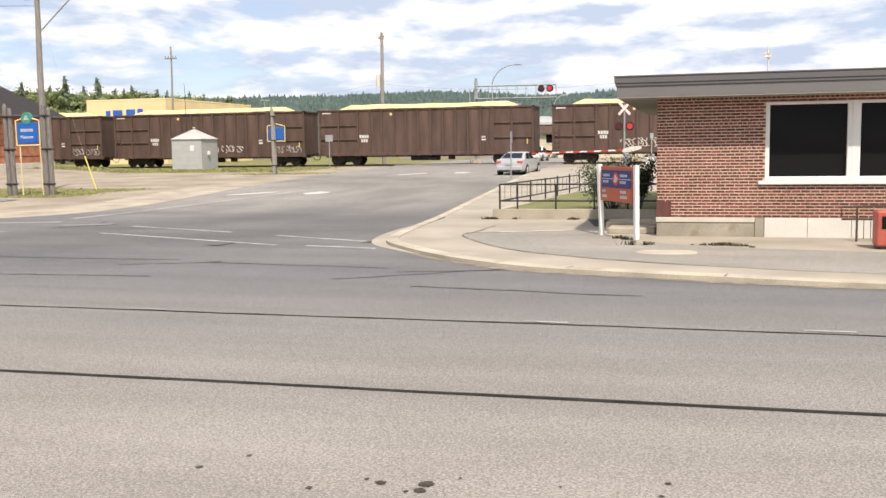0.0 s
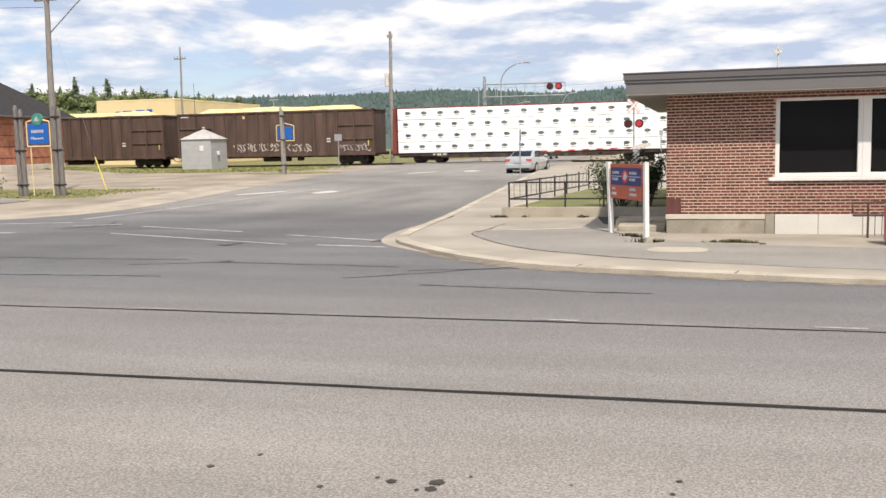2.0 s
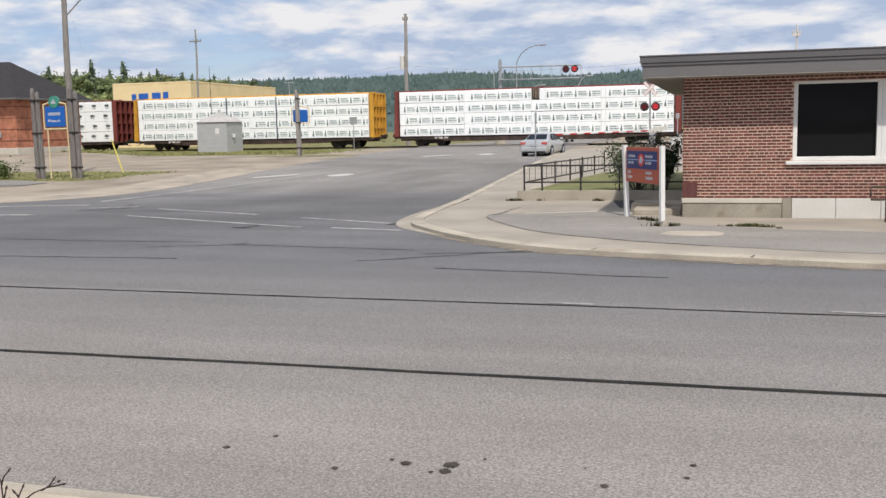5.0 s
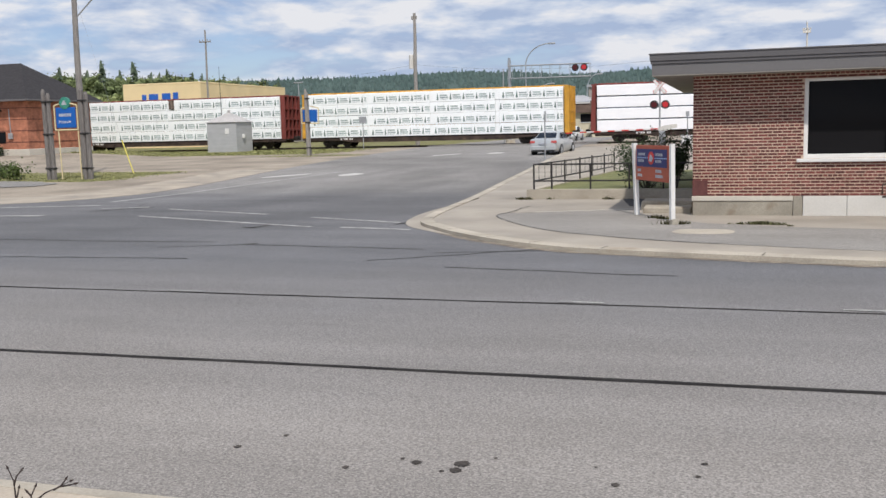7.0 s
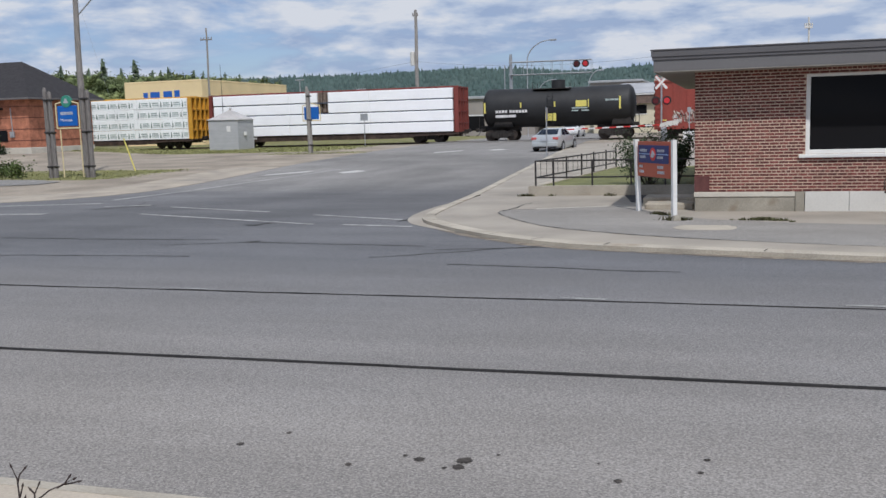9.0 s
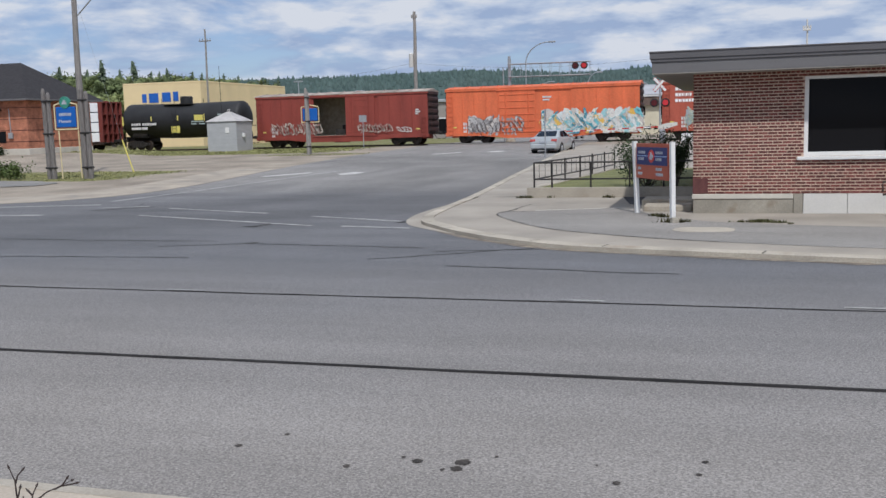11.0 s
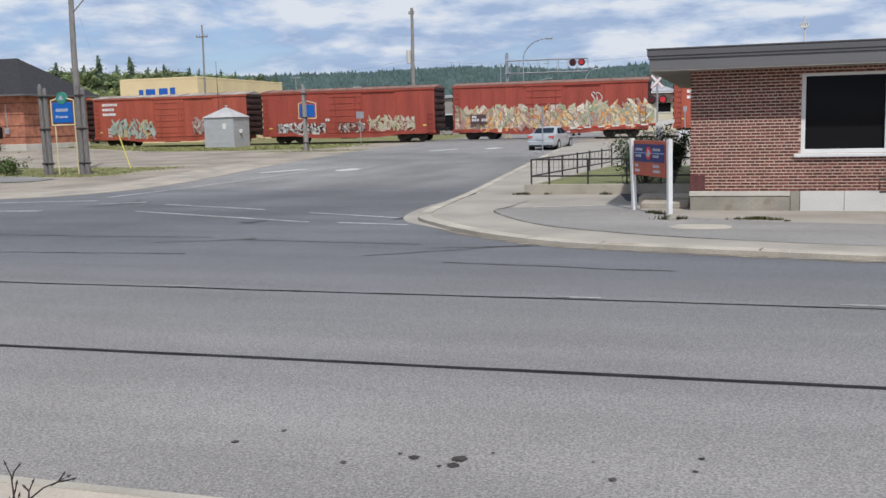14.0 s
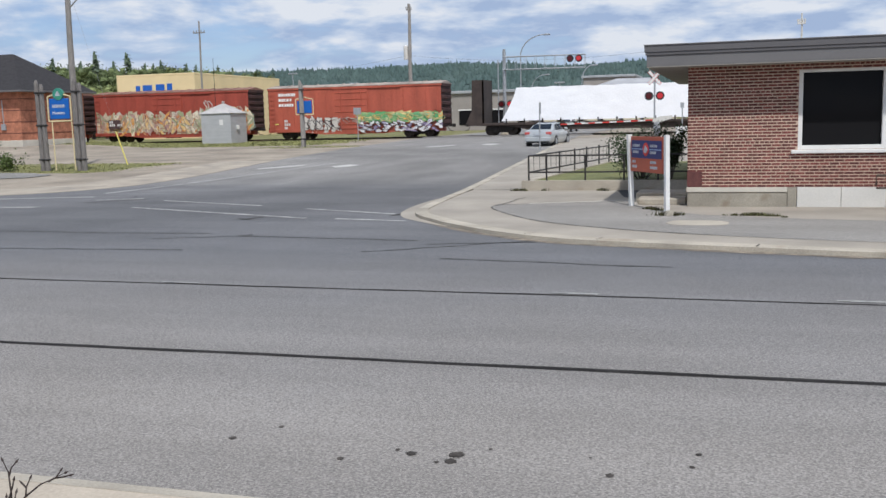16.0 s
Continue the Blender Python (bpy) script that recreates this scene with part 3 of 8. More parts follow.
    prism(bm, [(cx + rx * math.copysign(abs(math.cos(a)) ** 0.6, math.cos(a)) * random.uniform(0.93, 1.05), cy + ry * math.copysign(abs(math.sin(a)) ** 0.6, math.sin(a)) * random.uniform(0.9, 1.08))
               for a in np.linspace(0, 2 * math.pi, 22)[:-1]], 0.03, 0.082)
    tagged(part("pavement", bm, M_CONC, kind="structure", label="pale concrete patch in the forecourt"), category="pavement")
    # near side pavement below the camera
    bm = BM()
    ribbon(bm, [(x, 4.645 + 0.012 * x * math.exp(-0.3 * abs(x)) + 0.02 * math.sin(x * 0.7)) for x in range(60, -90, -2)], [(x, 4.44) for x in range(60, -90, -2)], 0.035, 0.075)
    tagged(part("kerb", bm, M_CONC, kind="structure", label="low worn concrete kerb of the near pavement"), category="kerb")
    bm = BM()
    prism(bm, [(-90, -6), (60, -6), (60, 4.445), (-90, 4.445)], -0.2, 0.072)
    tagged(part("pavement", bm, mat("sandy_near_concrete", (0.50, 0.43, 0.34), 0.9, vary=0.12, scale=0.9, fine=40, bump=0.3, spots=(1.2, 0.38, (0.40, 0.335, 0.255))), kind="structure", label="pale concrete pavement on the near side"), category="pavement")
    # dusty concrete edge on the far left of the main street
    path = [p for p in LEFT_S if p[1] < 46]
    bm = BM()
    ribbon(bm, path, offset(path, 2.6), 0.012, 0.05)
    tagged(part("kerb", bm, M_SAND, kind="structure", label="sunken sandy concrete edge of the street"), category="kerb")


make_pavements()


def worn_pad():
    bm = BM()
    rng = random.Random(3)
    rim = [(-44, 36.3), (-38, 36.9), (-33, 37.3), (-30.4, 36.9), (-28.5, 35.6), (-28.4, 34.1), (-29.7, 33.5), (-34, 33.0), (-44, 32.4)]
    pts = [(x + rng.uniform(-.25, .25), y + rng.uniform(-.12, .12)) for x, y in dense(rim, 0.7)]
    bm.faces.new([bm.verts.new((x, y, ground_z(x, y) + 0.006)) for x, y in pts])
    bmesh.ops.triangulate(bm, faces=bm.faces[:])
    tagged(part("pavement", bm, asphalt("broken_asphalt_pad", (0.24, 0.23, 0.215)), kind="structure", label="broken grey asphalt pad by the museum sign"), category="pavement")


worn_pad()

# ---- railway and train ----
RAIL_Z, TRACK_Y, SPEED = 0.68, 76.95, 16.75
HALF = 1.53                      # half the width of a car
TRAIN = []                       # (car, x of its left end at the start)


def make_track():
    bm = BM()
    for x0 in range(-130, 60, 10):
        prof = [(74.2, 0.30), (75.2, 0.46), (78.7, 0.46), (79.8, 0.30)]
        a = [bm.verts.new((x0, y, z + 0.08)) for y, z in prof]
        b = [bm.verts.new((x0 + 10, y, z + 0.08)) for y, z in prof]
        for i in range(3):
            bm.faces.new((a[i], b[i], b[i + 1], a[i + 1]))
    t = thing("railway_track", "single railway track on brown gravel ballast", "railway track", kind="structure")
    part("ballast_bed", bm, M_BALLAST, t)
    for y in (TRACK_Y - 0.7525, TRACK_Y + 0.7525):
        bm = BM()
        box(bm, -130, 60, y - 0.035, y + 0.035, RAIL_Z - 0.035, RAIL_Z, 0.008)
        box(bm, -130, 60, y - 0.012, y + 0.012, RAIL_Z - 0.15, RAIL_Z - 0.03)
        box(bm, -130, 60, y - 0.07, y + 0.07, RAIL_Z - 0.17, RAIL_Z - 0.15)
        part("rail", bm, M_RUST, t)
    bm = BM()
    box(bm, -0.11, 0.11, -1.3, 1.3, -0.15, 0.0, 0.02)
    me = mesh_of("sleeper", bm, M_TIE)
    for i in range(290):
        x = -120 + 0.56 * i
        if -24 < x < -10.5:
            continue
        part("sleeper", me, None, t, at=(x, TRACK_Y + random.uniform(-.03, .03), RAIL_Z - 0.165))
    # crossing surface: asphalt panels between and beside the rails
    for y0, y1 in ((74.9, 76.1), (76.32, 77.58), (77.8, 79.0)):
        bm = BM()
        box(bm, -24, -10.3, y0, y1, 0.2, RAIL_Z - 0.015, 0.02)
        part("crossing_panel", bm, M_ASPHALT2, t)


make_track()

C_GON = mat("brown_gondola_paint", (0.12, 0.072, 0.056), 0.75, vary=0.22, scale=0.9, fine=14, streak=(1.6, 1.6, 0.35), bump=0.1,
            spots=(1.1, 0.36, (0.055, 0.042, 0.038)))
C_CHIP = mat("wood_chips", (0.86, 0.68, 0.34), 0.95, vary=0.16, scale=1.5, fine=14, bump=0.5, bumpdist=0.05)
C_RED = mat("oxide_red_paint", (0.20, 0.042, 0.032), 0.7, vary=0.15, scale=0.8, fine=12, streak=(1.5, 1.5, 0.3), spots=(1.2, 0.33, (0.10, 0.03, 0.025)))
C_BOX1 = mat("boxcar_maroon", (0.27, 0.050, 0.034), 0.65, vary=0.12, scale=0.7, fine=10, streak=(1.5, 1.5, 0.3))
C_BOX2 = mat("boxcar_orange_red", (0.74, 0.165, 0.06), 0.65, vary=0.12, scale=0.7, fine=10, streak=(1.5, 1.5, 0.3))
C_BOX3 = mat("boxcar_faded_red", (0.44, 0.098, 0.056), 0.65, vary=0.14, scale=0.7, fine=10, streak=(1.5, 1.5, 0.3))
C_BOX4 = mat("boxcar_brown_red", (0.36, 0.066, 0.04), 0.65, vary=0.14, scale=0.7, fine=10, streak=(1.5, 1.5, 0.3))
C_YEL = mat("centrebeam_yellow", (0.66, 0.34, 0.035), 0.6, vary=0.15, scale=1.2, fine=12)
C_END = mat("dark_car_end", (0.075, 0.028, 0.022), 0.8, vary=0.25, scale=1.5, fine=12)
C_ROOFPALE = mat("bleached_car_roof", (0.46, 0.38, 0.32), 0.7, 0.1, vary=0.2, scale=0.8, fine=8, spots=(0.9, 0.4, (0.28, 0.14, 0.10)))
C_ROOF = mat("rusty_car_roof", (0.30, 0.15, 0.105), 0.7, 0.1, vary=0.15, scale=0.6, fine=8)
C_WRAP = mat("white_lumber_wrap", (0.93, 0.95, 0.94), 0.5, vary=0.03, scale=1.4, fine=9, bump=0.5, bumpdist=0.03)
C_WRAP2 = mat("bright_white_wrap", (0.94, 0.94, 0.95), 0.45, vary=0.02, scale=1.0, fine=6, bump=0.5, bumpdist=0.03)
C_BARE = mat("bare_grey_timber", (0.26, 0.20, 0.16), 0.9, vary=0.3, scale=5, fine=30)
C_GAP = mat("gap_shade_and_spacer", (0.10, 0.12, 0.16), 0.9, vary=0.3)
C_PRINT = mat("green_grey_print", (0.20, 0.29, 0.25), 0.6, vary=0.25, fine=25)
C_BADGE = mat("grey_badge_print", (0.17, 0.20, 0.19), 0.6, vary=0.3, fine=12)
C_PRINT2 = mat("pale_grey_print", (0.46, 0.54, 0.52), 0.6, vary=0.2, fine=25)
C_TANK = mat("black_tank_paint", (0.020, 0.020, 0.021), 0.62, vary=0.25, scale=0.8, fine=12, bump=0.03)
C_LETTER = mat("white_stencil", (0.70, 0.68, 0.66), 0.7, vary=0.12, fine=20)
C_BRIGHT = mat("fresh_white_lettering", (0.86, 0.85, 0.82), 0.6, vary=0.05, fine=20)
C_BOGIE = mat("dirty_black_steel", (0.030, 0.024, 0.020), 0.75, vary=0.3, scale=4, fine=20)
C_WHEEL = mat("worn_wheel_steel", (0.075, 0.058, 0.048), 0.55, 0.4, vary=0.3, scale=4, fine=20)
C_SILL = mat("grimy_side_sill", (0.075, 0.048, 0.036), 0.8, vary=0.3, scale=1.5, fine=12, spots=(1.6, 0.36, (0.16, 0.11, 0.07)))
C_FLAT = mat("dark_brown_flatcar", (0.06, 0.042, 0.034), 0.75, vary=0.25, scale=1, fine=12)
C_DARK = mat("worn_timber_lining", (0.34, 0.29, 0.22), 0.95, vary=0.15)


def bogie_meshes():
    bm = BM()
    for s in (-1, 1):
        y = s * 1.02
        slab(bm, [(-1.15, 0.50), (-1.05, 0.62), (-0.55, 0.68), (-0.35, 0.82), (0.35, 0.82), (0.55, 0.68), (1.05, 0.62), (1.15, 0.50),
                  (1.02, 0.38), (0.75, 0.38), (0.5, 0.22), (-0.5, 0.22), (-0.75, 0.38), (-1.02, 0.38)], y - 0.07, y + 0.07)
        for k in (-0.22, 0.0, 0.22):
            rod(bm, (k, y + s * 0.03, 0.28), (k, y + s * 0.03, 0.72), 0.085, seg=8)
        for k in (-0.88, 0.88):
            rod(bm, (k, y, 0.46), (k, y + s * 0.16, 0.46), 0.12, seg=10)
    box(bm, -0.22, 0.22, -1.05, 1.05, 0.42, 0.72, 0.03)
    frame_me = mesh_of("bogie_frame", bm, C_BOGIE)
    bm = BM()
    rod(bm, (0, -0.9, 0), (0, 0.9, 0), 0.08, seg=8)
    for s in (-1, 1):
        rod(bm, (0, s * 0.70, 0), (0, s * 0.83, 0), 0.43, 0.42, seg=24)
        rod(bm, (0, s * 0.66, 0), (0, s * 0.70, 0), 0.46, 0.46, seg=24)
        rod(bm, (0, s * 0.83, 0), (0, s * 0.86, 0), 0.17, 0.15, seg=12)
        for k in range(4):
            a = k * math.pi / 2
            box(bm, math.cos(a) * 0.27 - 0.05, math.cos(a) * 0.27 + 0.05, s * 0.832 - 0.012, s * 0.832 + 0.012,
                math.sin(a) * 0.27 - 0.05, math.sin(a) * 0.27 + 0.05)
    return frame_me, mesh_of("wheelset", bm, C_WHEEL, True)


ME_BOGIE, ME_WHEELS = bogie_meshes()
WHEELSETS = []


def bogie(car, x):
    b = part("bogie", ME_BOGIE, None, car, at=(x, 0, 0), label="dirty cast steel bogie")
    for k in (-0.88, 0.88):
        WHEELSETS.append(part("wheelset", ME_WHEELS, None, b, at=(k, 0, 0.43)))


def coupler(car, x, s):
    bm = BM()
    box(bm, min(x, x + s * 0.42), max(x, x + s * 0.42), -0.09, 0.09, 0.78, 0.98, 0.02)
    box(bm, min(x + s * 0.3, x + s * 0.55), max(x + s * 0.3, x + s * 0.55), -0.2, 0.2, 0.74, 1.02, 0.05)
    sweep(bm, [(x, -0.5, 0.85), (x + s * 0.25, -0.45, 0.45), (x + s * 0.5, -0.3, 0.42)], 0.03, seg=6)
    part("coupler", bm, C_BOGIE, car)


def ladder(car, x, z0, z1, mat_, y=-HALF - 0.06, w=0.42):
    bm = BM()
    for s in (-1, 1):
        rod(bm, (x + s * w / 2, y, z0), (x + s * w / 2, y, z1), 0.02, seg=6)
    k = z0 + 0.1
    while k < z1:
        rod(bm, (x - w / 2, y, k), (x + w / 2, y, k), 0.018, seg=6)
        k += 0.38
    part("ladder", bm, mat_, car)


def bars(car, x, z, rows, mat_=None, y=-HALF - 0.012, name="stencil_marking", h=0.2, gap=0.1):
    """Rows of plain bars in place of lettering: each row a list of widths."""
    bm = BM()
    for r, widths in enumerate(rows):
        cx = x
        zz = z - r * (h + gap)
        for w in widths:
            if w > 0:
                box(bm, cx, cx + w, y - 0.004, y + 0.004, zz - h, zz)
            cx += abs(w) + h * 0.22
    return part(name, bm, mat_ or C_LETTER, car, kind="stuff")


def new_car(name, label, x, length, group="train cars", category="freight car"):
    car = thing(name, label, category, (x, TRACK_Y, RAIL_Z), group)
    TRAIN.append((car, x))
    coupler(car, 0.0, -1)
    coupler(car, length, 1)
    return car


def tag_scrawl(car, x, z, w, h, mat_, seed, n=14, y=-HALF - 0.014, thick=0.07):
    """A sprayed scribble: looping strokes."""
    rng = random.Random(seed)
    bm = BM()
    for k in range(n):
        cx = x + w * (k + 0.5) / n
        pts, a = [], rng.uniform(0, 6.28)
        for i in range(9):
            a += rng.uniform(0.3, 1.2)
            pts.append((cx + math.cos(a) * w / n * 0.75 + rng.uniform(-.05, .05), z + h / 2 + math.sin(a * 0.9) * h * rng.uniform(0.25, 0.5)))
        for (x0, z0), (x1, z1) in zip(pts, pts[1:]):
            d = Vector((x1 - x0, z1 - z0))
            if d.length < 0.03:
                continue
            nn = Vector((-d.y, d.x)).normalized() * thick / 2 * rng.uniform(0.6, 1.2)
            q = [bm.verts.new((a0, y, b0)) for a0, b0 in ((x0 - nn.x, z0 - nn.y), (x1 - nn.x, z1 - nn.y), (x1 + nn.x, z1 + nn.y), (x0 + nn.x, z0 + nn.y))]
            bm.faces.new(q)
    return part("graffiti", bm, mat_, car, "sprayed scribble, not legible", kind="stuff")


def graffiti_piece(car, x, z, w, h, fills, outline, seed, letters=7, back=None, y=-HALF - 0.015):
    """A sprayed mural of interlocking letter-like blobs: a ground, outlines, fills and highlights."""
    rng = random.Random(seed)

    def blob(bm, cx, cz, rx, rz, yy, n=11, rough=0.5, lean=0.0):
        ph = [rng.uniform(0, 6.28) for _ in range(3)]
        pts = []
        for i in range(n):
            a = 2 * math.pi * i / n
            r = 1 + rough * (0.6 * math.sin(2 * a + ph[0]) + 0.5 * math.sin(3 * a + ph[1]) + 0.35 * math.sin(5 * a + ph[2]))
            zz = cz + rz * r * math.sin(a)
            pts.append((max(x, min(x + w, cx + rx * r * math.cos(a) + lean * (zz - cz))), max(z - 0.05, min(z + h * 1.12, zz))))
        vs = [bm.verts.new((px, yy, pz)) for px, pz in pts]
        bm.faces.new(vs)

    if back is not None:
        bm = BM()
        for k in range(letters * 2):
            blob(bm, x + w * (k + 0.5) / (letters * 2), z + h * rng.uniform(0.4, 0.6), w / letters * 0.55, h * rng.uniform(0.4, 0.55), y - 0.001 - 0.0004 * k)
        part("graffiti", bm, back, car, "sprayed background colour", kind="stuff")
    letters = int(letters * 2.0)
    step = w / letters
    o, fbm, hbm = BM(), BM(), BM()
    for k in range(letters):
        cx = x + step * (k + 0.5)
        for j in range(4):
            px, pz = cx + rng.uniform(-.45, .45) * step, z + h * (0.16 + 0.22 * j) + rng.uniform(-.06, .06) * h
            rx, rz, lean = step * rng.uniform(0.16, 0.5), h * rng.uniform(0.09, 0.26), rng.uniform(-1.1, 1.1)
            state = rng.getstate()
            blob(o, px, pz, rx + 0.035, rz + 0.035, y - 0.012 - 0.0003 * (4 * k + j), lean=lean)
            rng.setstate(state)
            blob(fbm, px, pz, rx, rz, y - 0.030 - 0.0003 * (4 * k + j), lean=lean)
            if rng.random() < 0.8:
                blob(hbm, px + rng.uniform(-.1, .1) * step, pz + rz * 0.25, rx * 0.45, rz * 0.28, y - 0.048 - 0.0003 * (4 * k + j), n=9, lean=lean)
    part("graffiti", o, outline, car, "sprayed outlines", kind="stuff")
    part("graffiti", fbm, fills, car, "sprayed letters, not legible", kind="stuff")
    part("graffiti", hbm, fills, car, "sprayed highlights", kind="stuff")
    tag_scrawl(car, x, z + 0.05, w, h * 0.85, outline, seed + 100, n=letters, y=y - 0.066, thick=0.04)


G_GREY = palette("spray_grey", [(0.42, 0.40, 0.38), (0.55, 0.53, 0.51), (0.32, 0.30, 0.29)])
G_WHITE = palette("spray_white", [(0.74, 0.71, 0.66), (0.62, 0.57, 0.52)])
G_DARK = palette("spray_dark", [(0.05, 0.04, 0.045), (0.09, 0.05, 0.05)])
G_BLUEP = palette("spray_blue_orange", [(0.20, 0.52, 0.58), (0.74, 0.78, 0.76), (0.80, 0.50, 0.10), (0.08, 0.28, 0.36), (0.72, 0.74, 0.70), (0.36, 0.62, 0.64), (0.78, 0.76, 0.66)])
G_TEAL = palette("spray_teal", [(0.30, 0.42, 0.38), (0.48, 0.53, 0.46), (0.36, 0.46, 0.43), (0.58, 0.50, 0.28)])
G_PINK = palette("spray_pale_pink", [(0.55, 0.44, 0.38), (0.42, 0.30, 0.26), (0.60, 0.53, 0.45), (0.35, 0.20, 0.17)])
G_TAN = palette("spray_cream", [(0.58, 0.48, 0.34), (0.52, 0.50, 0.32), (0.46, 0.30, 0.2), (0.62, 0.56, 0.46)])
G_FIRE = palette("spray_orange_green", [(0.76, 0.52, 0.22), (0.50, 0.46, 0.32), (0.74, 0.34, 0.09), (0.36, 0.38, 0.22), (0.78, 0.58, 0.34), (0.52, 0.24, 0.12), (0.46, 0.28, 0.25), (0.78, 0.70, 0.54)])
G_GREEN = palette("spray_green_ground", [(0.12, 0.36, 0.14), (0.20, 0.44, 0.20), (0.62, 0.50, 0.22)])
G_SPRING = palette("spray_green_orange", [(0.16, 0.42, 0.16), (0.80, 0.48, 0.14), (0.30, 0.52, 0.22), (0.80, 0.66, 0.28), (0.45, 0.55, 0.30)])
G_VIOLET = palette("spray_violet_white", [(0.74, 0.72, 0.74), (0.32, 0.26, 0.40), (0.76, 0.74, 0.72), (0.56, 0.52, 0.58), (0.72, 0.70, 0.70)])


def gondola(x, seed, tagstyle):
    """Tall steel woodchip gondola, heaped."""
    L, Z0, Z1 = 18.45, 0.90, 4.43
    car = new_car("gondola_car", "tall brown steel gondola car heaped with pale wood chips", x, L)
    bm = BM()
    shell(bm, 0.25, L - 0.25, -HALF + 0.1, HALF - 0.1, Z0, Z1, 0.06)
    part("body", bm, C_GON, car)
    bm = BM()
    for y in (-HALF + 0.05, HALF - 0.17):
        box(bm, 0.15, L - 0.15, y - 0.03, y + 0.15, Z1 - 0.02, Z1 + 0.12, 0.02)
    for xe in (0.15, L - 0.33):
        box(bm, xe, xe + 0.18, -HALF + 0.02, HALF - 0.02, Z1 - 0.02, Z1 + 0.12, 0.02)
    part("top_rim", bm, C_GON, car)
    bm = BM()
    for y in (-HALF + 0.02, HALF - 0.14):
        box(bm, 0.1, L - 0.1, y, y + 0.12, Z0 - 0.16, Z0 + 0.1, 0.015)
    box(bm, 0.3, L - 0.3, -0.25, 0.25, 0.62, Z0)
    part("side_sill", bm, C_GON, car)
    bm = BM()
    slab(bm, [(-0.075, Z0 - 0.2), (0.075, Z0 - 0.2), (0.075, Z1), (-0.075, Z1)], 0, 0.12)
    me_rib = mesh_of("rib", bm, C_GON)
    ribs = [0.28, 1.95, 3.62] + [3.62 + 1.035 * k for k in range(1, 12)] + [L - 3.62 + 0.0, L - 1.95, L - 0.28]
    ribs = sorted(set(round(r, 2) for r in ribs if r <= L - 3.6 or r > L - 3.63))
    for r in ribs:
        part("rib", me_rib, None, car, at=(r, -HALF - 0.01, 0))
        part("rib", me_rib, None, car, at=(r, HALF - 0.11, 0))
    for x0 in (0.28, L - 3.62):
        for z in (Z0 + 1.2, Z0 + 2.35):
            bm = BM()
            box(bm, x0, x0 + 3.34, -HALF + 0.0, -HALF + 0.11, z - 0.06, z + 0.06, 0.015)
            part("end_bay_stiffener", bm, C_GON, car)
    # heap
    bm = BM()
    rng = random.Random(seed)
    nx, ny = 60, 12
    g = []
    for i in range(nx + 1):
        xx = 0.9 + (L - 1.8) * i / nx
        row = []
        for j in range(ny + 1):
            yy = (-HALF + 0.17) + (2 * HALF - 0.34) * j / ny
            e = min(1, (xx - 0.9) / 1.6, (L - 0.9 - xx) / 1.6)
            c = max(0.0, 1 - abs(yy) / (HALF - 0.1))
            zz = Z1 - 0.25 + max(0, e) ** 0.7 * (0.30 + 0.48 * c ** 0.6 + 0.09 * noise.noise((xx * 0.3 + seed * 7, yy * 0.5, seed)))
            row.append(bm.verts.new((xx, yy, zz + 0.035 * noise.noise((xx * 4, yy * 4, 1.0)))))
        g.append(row)
    for a, b in zip(g, g[1:]):
        for i in range(ny):
            bm.faces.new((a[i], b[i], b[i + 1], a[i + 1]))
    part("load", bm, C_CHIP, car, "pale yellow heaped wood chips", smooth=True)
    for xb in (2.3, L - 2.3):
        bogie(car, xb)
    bm = BM()
    box(bm, L / 2 - 1.2, L / 2 + 1.2, -1.1, -0.5, 0.32, 0.66, 0.05)
    box(bm, L / 2 + 2, L / 2 + 2.5, -1.2, -0.8, 0.36, 0.7, 0.05)
    part("brake_gear", bm, C_BOGIE, car)
    ladder(car, 0.6, 0.95, 2.9, C_GON)
    bars(car, 3.75, 2.45, [[0.16, 0.16, 0.16, 0.16], [-0.1, 0.14, 0.14, 0.14]], y=-HALF + 0.088, h=0.26, gap=0.08)
    bars(car, 0.5, Z1 - 0.12, [[0.75]], y=-HALF + 0.088, h=0.09)
    bars(car, L - 4.5, 2.2, [[0.2, 0.2], [0.45]], y=-HALF + 0.088, h=0.12)
    if tagstyle:
        tag_scrawl(car, 4.6 + tagstyle, Z0 + 0.25, 4.2, 0.75, G_WHITE, seed + 11, n=13, y=-HALF + 0.088, thick=0.06)
        tag_scrawl(car, 10.6, Z0 + 0.2, 2.0, 0.7, G_WHITE, seed + 12, n=6, y=-HALF + 0.088, thick=0.06)
        tag_scrawl(car, L - 3.2, Z0 + 0.15, 2.6, 0.65, G_GREY, seed + 13, n=8, y=-HALF + 0.088, thick=0.06)
    bars(car, 6.4, Z0 + 3.3, [[0.22]], C_CHIP, y=-HALF + 0.085, h=0.2)
    bars(car, L - 0.75, Z0 + 1.05, [[0.07]], M_YELLOW, y=-HALF + 0.085, h=0.42)
    return car


